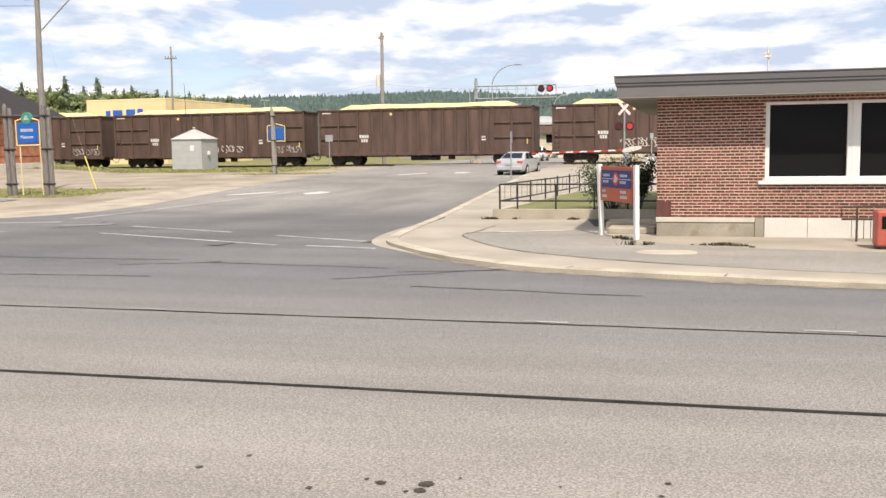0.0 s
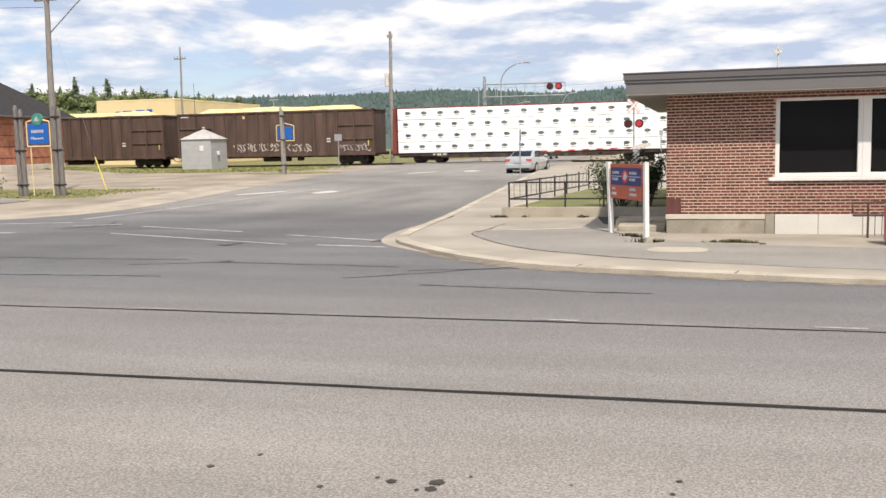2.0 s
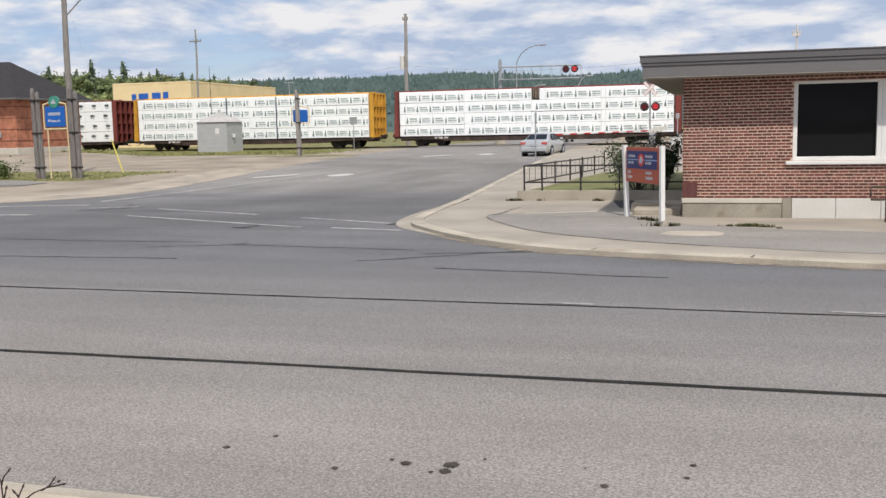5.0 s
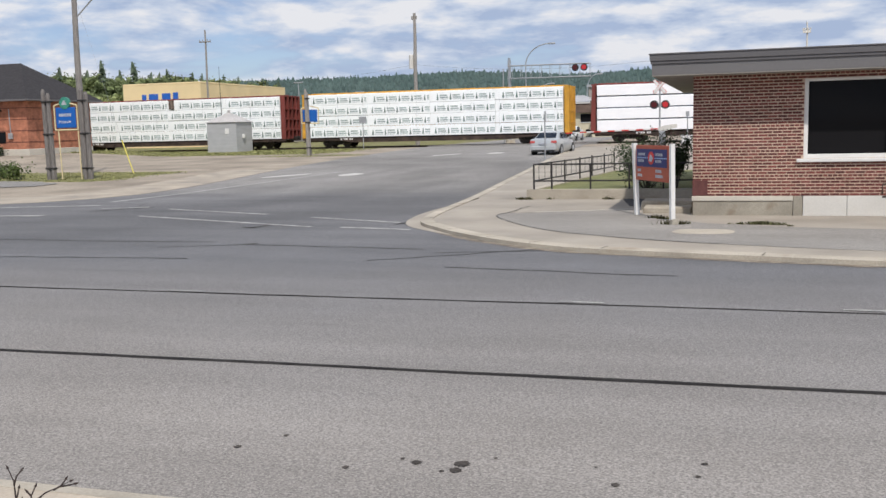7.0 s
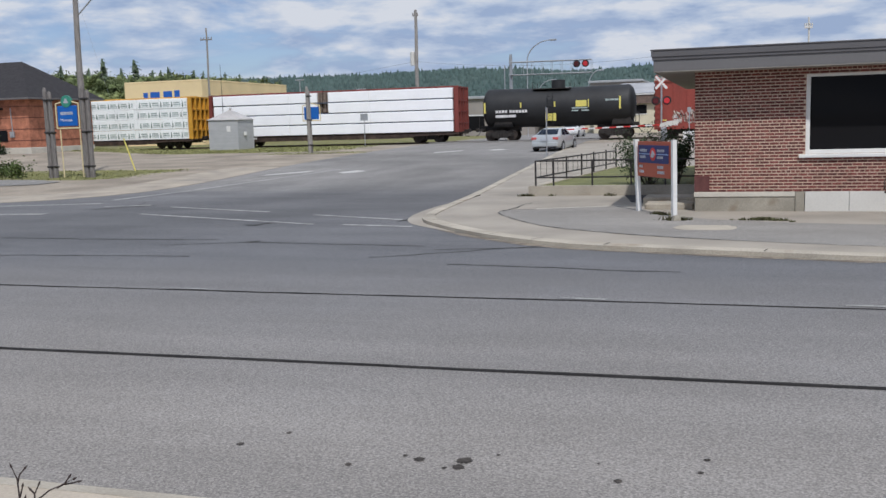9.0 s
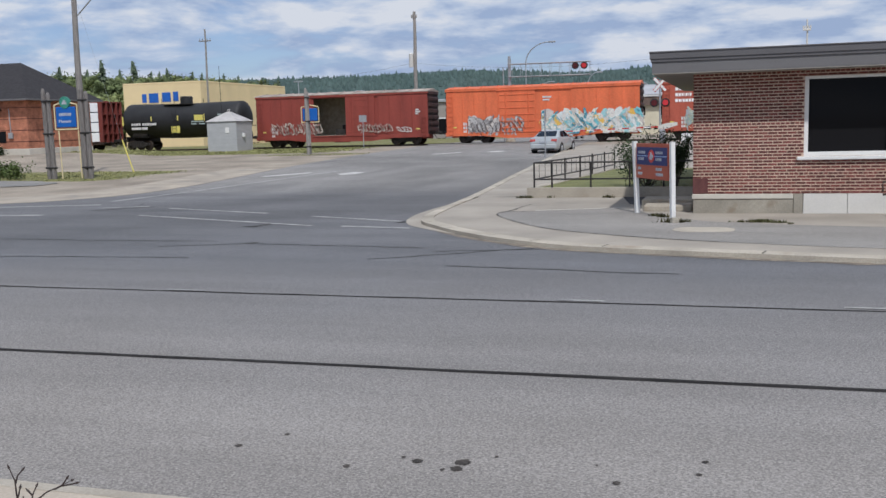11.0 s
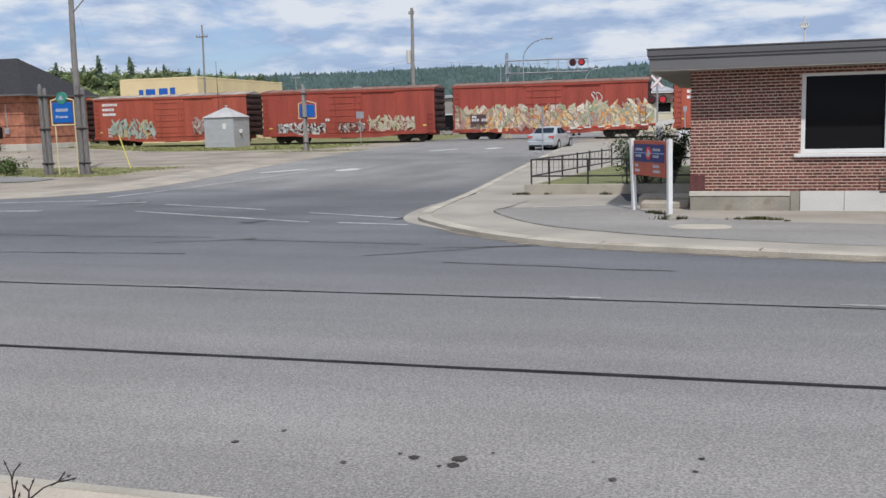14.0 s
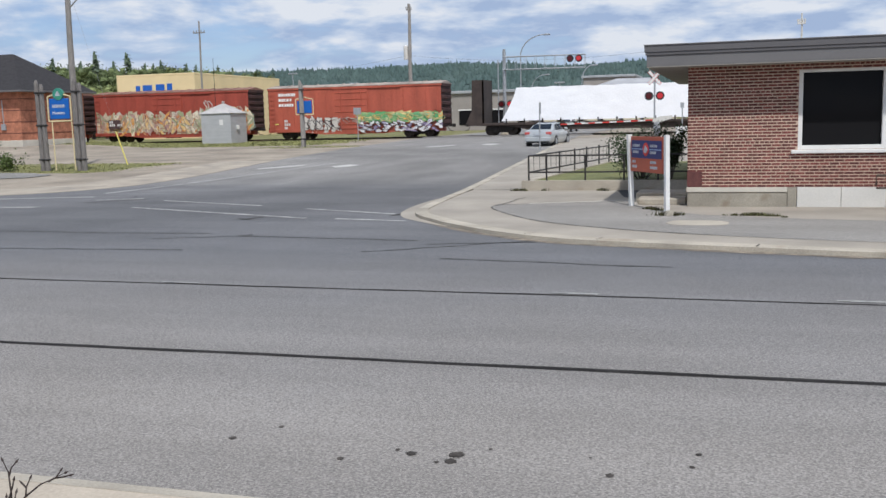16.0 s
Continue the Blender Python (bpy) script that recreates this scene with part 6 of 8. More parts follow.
def timber_sign(x, y, turn, label, height, gap, board_z, board_w, board_h, badge, pairs=2):
    """A blue board hung in a pale frame between two pairs of strapped timber posts."""
    gz = ground_z(x, y)
    s = thing("timber_sign", label, "sign", (x, y, gz), "timber signs", turn=turn)
    for k, x0 in enumerate((0.0, gap)[:pairs]):
        for j, (dx, h) in enumerate(((-0.125, 1.0), (0.135, 0.955)) if pairs == 2 else ((-0.02, 1.0), (0.05, 0.955))):
            dy = 0.0 if pairs == 2 else 0.3 * j - 0.1
            lean = 0.012 if k == 0 else 0.0
            bm = BM()
            rod(bm, (x0 + dx, dy, -0.1), (x0 + dx - lean * height, dy, height * h * 0.97), 0.125, 0.098, seg=12)
            rod(bm, (x0 + dx - lean * height, dy, height * h * 0.97), (x0 + dx - lean * height, dy, height * h), 0.098, 0.05, seg=12)
            part("post", bm, M_WOODGREY if pairs == 2 else M_WOODPALE, s, "weathered grey round timber post", smooth=True)
        for z in (0.12, 0.5, 0.86):
            bm = BM()
            if pairs == 2:
                box(bm, x0 - 0.27, x0 + 0.27 - 0.05 * z, -0.14, 0.14, height * z - 0.045, height * z + 0.045, 0.03)
            else:
                box(bm, x0 - 0.16, x0 + 0.19, -0.24, 0.34, height * z - 0.045, height * z + 0.045, 0.03)
            part("strap", bm, M_IRON, s, "dark iron strap")
    c, by = (gap / 2, 0.0) if pairs == 2 else (0.14, 0.45)
    fr = BM()
    t = 0.035
    b0, b1, z0, z1 = c - board_w / 2 - 0.09, c + board_w / 2 + 0.09, board_z - 0.09, board_z + board_h + 0.09
    for seg_ in (((b0, z0), (b1, z0)), ((b0, z0), (b0, z1)), ((b1, z0), (b1, z1)), ((b0, z1), (c, z1 + 0.16)), ((b1, z1), (c, z1 + 0.16))):
        rod(fr, (seg_[0][0], by, seg_[0][1]), (seg_[1][0], by, seg_[1][1]), t, seg=6)
    for bx in (b0 + 0.15, b1 - 0.02)[:2 if pairs == 2 else 0]:
        rod(fr, (bx, 0.02, z0), (bx + 0.03, 0.02, 0.0), 0.03, seg=6)
    part("frame", fr, M_CREAM, s, "pale yellow frame")
    bd = part("board", box(BM(), c - board_w / 2, c + board_w / 2, by - 0.05, by + 0.05, board_z, board_z + board_h, 0.03), M_BLUE, s, "blue board")
    if badge:
        bm = BM()
        rod(bm, (c, -0.07, board_z + board_h + 0.2), (c, 0.07, board_z + board_h + 0.2), 0.28, seg=24)
        part("badge", bm, M_GREENB, s, "round green badge")
        bm = BM()
        slab(bm, [(c - 0.15, board_z + board_h + 0.12), (c + 0.15, board_z + board_h + 0.12), (c + 0.03, board_z + board_h + 0.33), (c - 0.03, board_z + board_h + 0.33)], -0.078, -0.071)
        part("emblem", bm, M_OFFW, bd)
        bm = BM()
        for r, (n, w0) in enumerate(((8, 0.066),)):
            for k in range(n):
                x0 = c - n * (w0 + 0.02) / 2 + k * (w0 + 0.02)
                zz = board_z + board_h * (0.56 - 0.28 * r)
                box(bm, x0, x0 + w0, -0.058, -0.0505, zz, zz + 0.14)
        part("lettering_bars", bm, M_OFFW, bd)
        words("Museum", 0.2, pose(c - 0.37, -0.056, board_z + board_h * 0.24, 90, 0, 0), M_WHITE, bd)
    return s


timber_sign(-31.25, 38.7, 0, "blue museum sign hung between weathered strapped timber posts", 4.25, 2.05, 2.4, 1.08, 0.96, True)
timber_sign(-28.1, 61.0, 20, "blue sign board behind a strapped pair of bleached timber posts", 4.5, 2.1, 2.28, 1.0, 0.85, False, pairs=1)


def utility_pole(x, y, h, label, arm=None, box_at=None, r=0.16, turn=0, lamp=None):
    gz = ground_z(x, y)
    p = thing("utility_pole", label, "utility pole", (x, y, gz), "utility poles", turn=turn)
    bm = BM()
    n = 10
    tube(bm, [(0.03 * math.sin(k * 0.9), 0, h * k / n - (0.2 if k == 0 else 0)) for k in range(n + 1)], [r * (1 - 0.4 * k / n) for k in range(n + 1)])
    # timber poles past y 80 take paler wood: distance haze put into the colour
    part("pole", bm, M_PANEL if r < 0.1 else M_WOODPALE if y > 80 else M_WOODPOLE, p, "weathered timber pole", smooth=True)
    if arm:
        for z, w in arm:
            bm = BM()
            box(bm, -w / 2, w / 2, -0.12, -0.02, z - 0.06, z + 0.06, 0.01)
            for k in (-0.45, -0.2, 0.2, 0.45):
                rod(bm, (k * w, -0.07, z + 0.06), (k * w, -0.07, z + 0.24), 0.04, seg=8)
            part("crossarm", bm, M_PANEL if r < 0.1 else M_WOODPOLE, p)
    if box_at:
        z, hh = box_at
        bm = BM()
        rod(bm, (-0.38, 0, z), (-0.38, 0, z + hh), 0.2, seg=14)
        rod(bm, (-0.38, 0, z + hh), (-0.38, 0, z + hh + 0.08), 0.2, 0.08, seg=14)
        box(bm, -0.25, -0.05, -0.06, 0.06, z + 0.1, z + 0.25)
        part("transformer", bm, M_PANEL, p, "pale grey transformer can", smooth=True)
    if lamp:
        z, dx, dz = lamp
        bm = BM()
        sweep(bm, [(0.1, 0, z), (dx * 0.5, -0.3, z + dz * 0.5), (dx, -0.6, z + dz)], 0.035, seg=8)
        part("lamp_bracket", bm, M_STEEL, p, "pale steel lamp bracket")
        bm = BM()
        box(bm, dx - 0.1, dx + 0.6, -0.75, -0.45, z + dz - 0.05, z + dz + 0.1, 0.04)
        part("lamp_head", bm, M_STEEL, p)
    return p


utility_pole(-32.0, 42.2, 10.6, "leaning grey timber utility pole with a lamp bracket", arm=[(9.55, 1.3)], lamp=(7.9, 3.6, 2.4), r=0.19)
utility_pole(-52.6, 90, 12.1, "far timber utility pole with a crossarm", arm=[(10.9, 1.35)], r=0.13)
utility_pole(-27.3, 82.4, 11.6, "timber utility pole with a transformer behind the tracks", arm=[(11.1, 0.5)], box_at=(6.8, 1.15), r=0.21)
utility_pole(-96, 104, 12.6, "far timber utility pole with a small crossarm", arm=[(10.3, 1.0)], r=0.2)
utility_pole(3.92, 62, 7.35, "slim pale pole with a small crossarm beyond the post office", arm=[(6.75, 0.45)], r=0.075)


def guy_guard():
    z = ground_z(-29.9, 43.3)
    g = thing("guy_wire_guard", "slanting yellow plastic guy wire guard in the grass", "guy guard", (-29.9, 43.3, z))
    bm = BM()
    rod(bm, (0, 0, -0.05), (-0.52, -0.1, 1.68), 0.033, 0.033, seg=10)
    part("guard", bm, M_YELLOW, g)
    bm = BM()
    rod(bm, (-0.52, -0.1, 1.68), (-2.0, -1.0, 8.6), 0.004, seg=5)
    part("wire", bm, M_STEEL, g)


guy_guard()


def silver_shed():
    x, y = -41.2, 70.0
    z = ground_z(x + 1.3, y) - 0.02
    s = thing("steel_shed", "square silver sheet-metal shed with a pyramid roof", "shed", (x, y, z))
    W, HT = 2.66, 2.97 - z
    bm = BM()
    box(bm, 0, W, 0, W, 0, HT, 0.02)
    wall = part("wall", bm, M_ALU, s, "silver grey sheet wall")
    for k in range(4):
        part("seam", box(BM(), 0.02 + k * (W - 0.04) / 3 - 0.012, 0.02 + k * (W - 0.04) / 3 + 0.012, -0.006, 0.0, 0.02, HT - 0.02), M_ALU, wall)
    bm = BM()
    o = 0.1
    v = [bm.verts.new(p) for p in ((-o, -o, HT), (W + o, -o, HT), (W + o, W + o, HT), (-o, W + o, HT), (W / 2 - .12, W / 2 - .12, HT + 0.78), (W / 2 + .12, W / 2 - .12, HT + 0.78), (W / 2 + .12, W / 2 + .12, HT + 0.78), (W / 2 - .12, W / 2 + .12, HT + 0.78))]
    for f in ((0, 1, 5, 4), (1, 2, 6, 5), (2, 3, 7, 6), (3, 0, 4, 7), (4, 5, 6, 7), (3, 2, 1, 0)):
        bm.faces.new([v[i] for i in f])
    part("roof", bm, M_ALU2, s, "pale pyramid sheet roof")
    bm = BM()
    rod(bm, (W / 2, W / 2, HT + 0.76), (W / 2, W / 2, HT + 0.92), 0.1, seg=10)
    rod(bm, (W / 2, W / 2, HT + 0.92), (W / 2, W / 2, HT + 0.98), 0.16, 0.1, seg=10)
    part("vent_cap", bm, M_ALU2, s)
    bm = BM()
    rod(bm, (W / 2 - 0.62, W / 2 - 0.1, HT + 0.3), (W / 2 - 0.66, W / 2 - 0.1, HT + 4.5), 0.03, 0.016, seg=6)
    part("whip_aerial", bm, M_BLACK, s, "thin dark whip aerial")
    part("notice", box(BM(), 1.65, 2.0, -0.03, -0.018, HT - 0.95, HT - 0.5, 0.005), M_WHITE, s, "small white notice")
    bm = BM()
    box(bm, W + 0.01, W + 0.16, 0.9, 1.2, HT - 1.3, HT - 0.98, 0.03)
    part("meter_box", bm, M_WHITE, s)


silver_shed()


# ---- level crossing ----
def lamp_pair(parent, c, toward=-1, r=0.15, back=0.3, spread=0.38):
    for k, sx in enumerate((-1, 1)):
        bm = BM()
        x = c[0] + sx * spread
        rod(bm, (x, c[1] + 0.02, c[2]), (x, c[1] + 0.06, c[2]), back, seg=24)
        rod(bm, (x, c[1] - 0.1, c[2]), (x, c[1] + 0.02, c[2]), r + 0.03, seg=20)
        h = part("lamp_backplate", bm, M_BLACK, parent, "round black signal backplate")
        bm = BM()
        rod(bm, (x, c[1] - 0.125, c[2]), (x, c[1] - 0.101, c[2]), r + 0.05, seg=20)
        part("lens", bm, M_REDLAMP if k == (1 if toward < 0 else 0) else M_REDLAMP2, h, "red signal lens")


def crossing_signals():
    # near side: crossbuck mast and barrier
    x, y = -5.1, 69.0
    gz = ground_z(x, y)
    m = thing("crossing_mast", "level crossing mast with crossbuck and two red lamps", "crossing signal", (x, y, gz), "crossing signals")
    bm = BM()
    rod(bm, (0, 0, 0), (0, 0, 4.35), 0.06, seg=12)
    part("mast", bm, M_STEEL, m, smooth=True)
    for k, a in enumerate((48, -48)):
        bm = BM()
        box(bm, -0.58, 0.58, -0.012, 0.012, -0.085, 0.085, 0.01)
        rim = BM()
        box(rim, -0.60, 0.60, 0.0121, 0.02, -0.11, 0.11, 0.003)
        part("crossbuck_rim", rim, M_REDDOT, m, "red edge of the crossbuck", at=pose(0, -0.09 - 0.03 * k, 4.02, 0, a, 0))
        part("crossbuck_arm", bm, M_WHITE, m, "white crossbuck board with red edges", at=pose(0, -0.09 - 0.03 * k, 4.02, 0, a, 0))
    bm = BM()
    rod(bm, (-0.45, 0, 2.78), (0.45, 0, 2.78), 0.03, seg=8)
    part("lamp_bar", bm, M_STEEL, m)
    lamp_pair(m, (0, -0.08, 2.78))
    bm = BM()
    rod(bm, (0, 0, 0), (0, 0, 0.3), 0.25, 0.15, seg=12)
    part("base", bm, M_CONC, m)
    g = thing("crossing_barrier", "lowered red and white striped crossing barrier", "crossing barrier", (x + 0.2, y - 0.45, gz))
    bm = BM()
    box(bm, -0.16, 0.2, -0.2, 0.2, 0.0, 0.95, 0.04)
    part("machine_box", bm, M_STEEL, g, "pale grey barrier machine")
    bm = BM()
    slab(bm, [(-0.3, 1.0), (0.3, 0.98), (1.0, 1.2), (1.0, 1.42), (0.25, 1.36), (-0.25, 1.2)], -0.12, 0.12)
    part("counterweight", bm, M_PANEL, g, "pale painted counterweight arm")
    n = 13
    L = 6.4
    for k in range(n):
        x0 = -0.3 - L * k / n
        bm = BM()
        z0, z1 = 1.12 - 0.16 * k / n, 1.12 - 0.16 * (k + 1) / n
        slab(bm, [(x0 - L / n, z1 - 0.045), (x0, z0 - 0.045), (x0, z0 + 0.045), (x0 - L / n, z1 + 0.045)], -0.02, 0.02)
        part("barrier_stripe", bm, M_WHITE if k % 2 else M_REDDOT, g)
    # cabinet beside it
    c = thing("signal_cabinet", "white metal signal cabinet on a concrete base", "cabinet", (-3.5, 66.0, ground_z(-3.5, 66.0)))
    part("body", box(BM(), 0, 0.72, 0, 0.6, 0.1, 0.72, 0.03), M_WHITE, c)
    part("plinth", box(BM(), -0.05, 0.77, -0.05, 0.65, -0.1, 0.1), M_CONC, c)
    # far side: mast with a lattice arm over the street
    x, y = -18.7, 82.0
    gz = ground_z(x, y)
    m = thing("signal_gantry", "steel cantilever gantry with red crossing lamps over the street", "crossing signal", (x, y, gz), "crossing signals")
    bm = BM()
    rod(bm, (0, 0, 0), (0, 0, 7.1), 0.16, 0.14, seg=14)
    rod(bm, (0, 0, 7.1), (0, 0, 7.3), 0.09, 0.12, seg=12)
    part("mast", bm, M_STEEL, m, smooth=True)
    for dx in (-0.55,):
        bm = BM()
        rod(bm, (dx, 0, 0), (dx, 0, 6.4), 0.05, seg=8)
        part("conduit", bm, M_STEEL, m)
    for yy in (-0.35, 0.35):
        for z in (5.55, 6.62):
            bm = BM()
            rod(bm, (-0.1, yy, z), (6.9, yy, z - 0.04), 0.04, seg=8)
            part("chord", bm, M_STEEL, m)
        for k in range(9):
            bm = BM()
            xx = 0.2 + k * 0.84
            rod(bm, (xx, yy, 5.55), (xx, yy, 6.6), 0.018, seg=6)
            part("strut", bm, M_STEEL, m)
    bm = BM()
    box(bm, 0.0, 6.9, -0.32, 0.32, 5.52, 5.57)
    part("catwalk", bm, M_STEEL, m)
    lamp_pair(m, (6.1, -0.45, 6.25), spread=0.37)
    lamp_pair(m, (0.15, -0.3, 2.65), spread=0.37)
    bm = BM()
    rod(bm, (0, 0, 0), (0, 0, 0.35), 0.45, 0.4, seg=12)
    part("base", bm, M_CONC, m)


crossing_signals()


def street_lamp(x, y, h, reach, label):
    gz = ground_z(x, y)
    s = thing("street_lamp", label, "street lamp", (x, y, gz), "street lamps")
    bm = BM()
    pts = [(0, 0, 0), (0, 0, h - 2.2)] + [(reach * (1 - math.cos(a)), 0, h - 2.2 + 2.2 * math.sin(a)) for a in np.linspace(0.15, math.pi / 2, 9)]
    sweep(bm, pts, 0.06, seg=8)
    part("pole", bm, M_STEEL, s, smooth=True)
    part("lamp_head", box(BM(), reach - 0.1, reach + 0.65, -0.14, 0.14, h - 0.1, h + 0.08, 0.04), M_STEEL, s)


street_lamp(-21.9, 104, 10.2, 2.6, "curved steel street lamp beyond the crossing")
street_lamp(-27.9, 140, 7.5, 2.0, "curved steel street lamp farther up the street")
street_lamp(-18.8, 128, 8.0, 1.4, "curved steel street lamp by the far shops")


def thin_sign(x, y, h, label, plate=None, turn=0):
    gz = ground_z(x, y)
    s = thing("road_sign", label, "road sign", (x, y, gz), "road signs", turn=turn)
    bm = BM()
    rod(bm, (0, 0, -0.1), (0, 0, h), 0.035, seg=8)
    part("post", bm, M_STEEL, s, "galvanised post")
    if plate:
        w, hh = plate
        part("plate", box(BM(), -w / 2, w / 2, -0.035, -0.025 + 0.01, h - hh, h, 0.005), M_STEEL, s, "grey sign plate")


thin_sign(-9.75, 51.0, 2.55, "thin road sign seen edge-on beside the street", plate=(0.45, 0.6), turn=90)
thin_sign(-27.8, 70.5, 2.55, "small square grey sign seen from its back", plate=(0.62, 0.52))
def yard_light(x, y, h):
    s = thing("yard_light", "tall pale yard light with a twin head", "yard light", (x, y, ground_z(x, y)), "yard lights")
    bm = BM()
    rod(bm, (0, 0, 0), (0, 0, h), 0.13, 0.08, seg=8)
    part("pole", bm, M_STEEL, s)
    part("lamp_head", box(BM(), -0.8, 0.8, -0.15, 0.15, h - 0.1, h + 0.15, 0.04), M_STEEL, s)


yard_light(-70.5, 150, 9.6)
yard_light(-59.5, 150, 7.6)
yard_light(-25.5, 150, 6.6)

thin_sign(-2.9, 62.0, 2.3, "small white sign on a post near the crossing", plate=(0.22, 0.32))


def overhead_wires():
    for k, (z0, z1) in enumerate(((9.75, 10.3), (9.35, 9.7))):
        bm = BM()
        a, b = Vector((-32.4 + 0.3 * k, 42.1, z0)), Vector((-60, 30, z1))
        pts = [a.lerp(b, q / 14) - Vector((0, 0, 0.9 * (q / 14) * (1 - q / 14))) for q in range(15)]
        sweep(bm, [tuple(p) for p in pts], 0.012, seg=5)
        tagged(part("overhead_wire", bm, M_BLACK, kind="structure", label="thin dark overhead wire hung from the utility pole"), category="wire")
    for a, b, sag in ((Vector((-27.3, 82.3, 7.75)), Vector((-60.0, 100.0, 8.4)), 1.0), (Vector((-27.3, 82.3, 7.7)), Vector((-3.0, 78.0, 7.2)), 0.7)):
        bm = BM()
        sweep(bm, [tuple(a.lerp(b, q / 16) - Vector((0, 0, 4 * sag * (q / 16) * (1 - q / 16)))) for q in range(17)], 0.007, seg=5)
        tagged(part("overhead_wire", bm, M_BLACK, kind="structure", label="thin dark overhead wire along the railway"), category="wire")
    bm = BM()
    bmesh.ops.create_icosphere(bm, subdivisions=2, radius=0.13, matrix=pose(-1.16, 19.66, 0.09))
    for v in bm.verts:
        v.co.z = 0.09 + (v.co.z - 0.09) * 0.75
        v.co += Vector((1, 1, 0.6)) * 0.05 * noise.noise(v.co * 9)
    tagged(part("stone", bm, M_CONC3, label="pale broken concrete lump at the sign post"), category="stone")


overhead_wires()

# ---- marks, cracks and stains on the streets ----
def road_marks():
    def lay(name, label, material, paths, w, lift, jitter=0.15, cat="road marking"):
        for p in paths:
            bm = BM()
            strip(bm, p, w, lift, jitter)
            tagged(part(name, bm, material, kind="structure", label=label), category=cat)

    tar = "dark sealed crack across the worn asphalt"
    lay("crack_seal", tar, M_TAR, [wiggle((-60, 7.30), (40, 8.15), 220, 0.008)], 0.085, 0.005, 0.12)
    lay("crack_seal", tar, M_TAR, [wiggle((-60, 11.58), (40, 10.75), 220, 0.014)], 0.06, 0.005, 0.3)
    lay("crack_seal", tar, M_TARFADE, [wiggle((-5.7, 14.4), (-3.07, 16.15), 24, 0.03), wiggle((-13.5, 14.0), (-8.9, 14.3), 30, 0.025),
                                   wiggle((-14.8, 16.55), (-12.6, 16.45), 16, 0.03), wiggle((-12.6, 16.45), (-9.7, 16.55), 20, 0.03), wiggle((-10.4, 15.65), (-8.8, 16.15), 12, 0.03), wiggle((-8.8, 16.15), (-5.2, 15.9), 24, 0.03)], 0.048, 0.005, 0.4)
    lay("crack_seal", tar, M_TARFADE, [wiggle((-4.2, 13.8), (-0.74, 13.4), 24, 0.02), wiggle((-16.68, 24.07), (-17.29, 25.4), 8, 0.05),
                                   wiggle((-4.9, 15.4), (-2.6, 16.0), 14, 0.03)], 0.045, 0.005, 0.4)
    lay("crack_seal", tar, M_TARFADE, [wiggle((-10.5, 19.2), (-10.15, 19.05), 5, 0.02), wiggle((-10.2, 19.05), (-10.1, 19.65), 6, 0.03), wiggle((-8.9, 16.2), (-8.7, 16.4), 5, 0.03), wiggle((-7.2, 20.0), (-6.95, 20.5), 6, 0.03)], 0.16, 0.006, 0.5)
    lay("crack_seal", tar, M_TARFADE, [wiggle((-17.4, 23.0), (-16.2, 24.3), 8, 0.05)], 0.14, 0.005, 0.4)
    white = "worn white crossing line on the side street"
    lay("crossing_line", white, M_PAINT, [dense([(-14.95, 21.7), (-8.95, 19.35)], 0.5), dense([(-15.3, 23.75), (-11.5, 22.25)], 0.5),
                                          dense([(-9.9, 21.5), (-7.2, 20.35)], 0.5), dense([(-8.2, 19.3), (-6.5, 18.95)], 0.5)], 0.125, 0.008, 0.2)
    lay("edge_line", "faded white edge line along the street", M_FADED,
        [dense([(-45, 22.2), (-21.4, 24.2), (-18.5, 25.0)], 1), dense([(-17.65, 23.9), (-16.4, 24.4)], 0.5), dense([(-30, 20.6), (-17.9, 21.7)], 1), dense([(-19.05, 26.3), (-18.85, 29.3), (-18.35, 34.5), (-18.0, 38.7), (-17.7, 41.7)], 1)], 0.24, 0.007, 0.3)
    lay("centre_dash", "worn white lane dash on the main street", M_FADED, [dense([(x, 11.24), (x + 0.55, 11.23)], 0.2) for x in (-7.35, -2.02, 1.15, -12.6)], 0.07, 0.008, 0.4)
    arrow = "worn white lane arrow painted on the side street"
    bent = [(0, 0), (0.55, 1.2), (1.25, 2.25), (1.35, 1.35), (0.75, 0.15), (0.1, -0.75)]
    head = [(0, 0), (0.35, 1.25), (1.0, 0.75), (0.95, -0.35), (0.5, -0.75)]
    for x0, y0, k, pts in ((-19.9, 38.55, 1.0, bent), (-16.85, 39.4, 1.0, head), (-15.15, 59.5, 1.05, head), (-18.1, 57.6, 1.0, bent)):
        bm = BM()
        bm.faces.new([bm.verts.new((x0 + a * k, y0 + b * k, ground_z(x0 + a * k, y0 + b * k) + 0.012)) for a, b in pts])
        tagged(part("lane_arrow", bm, M_ARROW, kind="structure", label=arrow), category="road marking")
    for k, (x, y, r) in enumerate([(-1.62, 5.60, 0.075), (-1.63, 5.48, 0.06), (-1.91, 5.56, 0.055), (-2.02, 5.61, 0.025), (-1.71, 5.45, 0.025), (-2.32, 5.38, 0.035), (-3.19, 5.59, 0.04),
                                   (-2.97, 5.88, 0.03), (-1.44, 5.75, 0.022), (-0.8, 5.73, 0.015), (-0.65, 5.46, 0.04), (-0.19, 5.7, 0.03), (-0.16, 5.93, 0.03)]):
        bm = BM()
        r *= 0.44
        pts = [(x + r * 1.5 * math.cos(a) * random.uniform(0.7, 1.2), y + r * 1.6 * math.sin(a) * random.uniform(0.7, 1.2)) for a in np.linspace(0, 2 * math.pi, 26)[:-1]]
        bm.faces.new([bm.verts.new((a, b, 0.006)) for a, b in pts])
        tagged(part("oil_stain", bm, M_STAIN, kind="structure", label="dark oil stain on the asphalt"), category="stain")


road_marks()


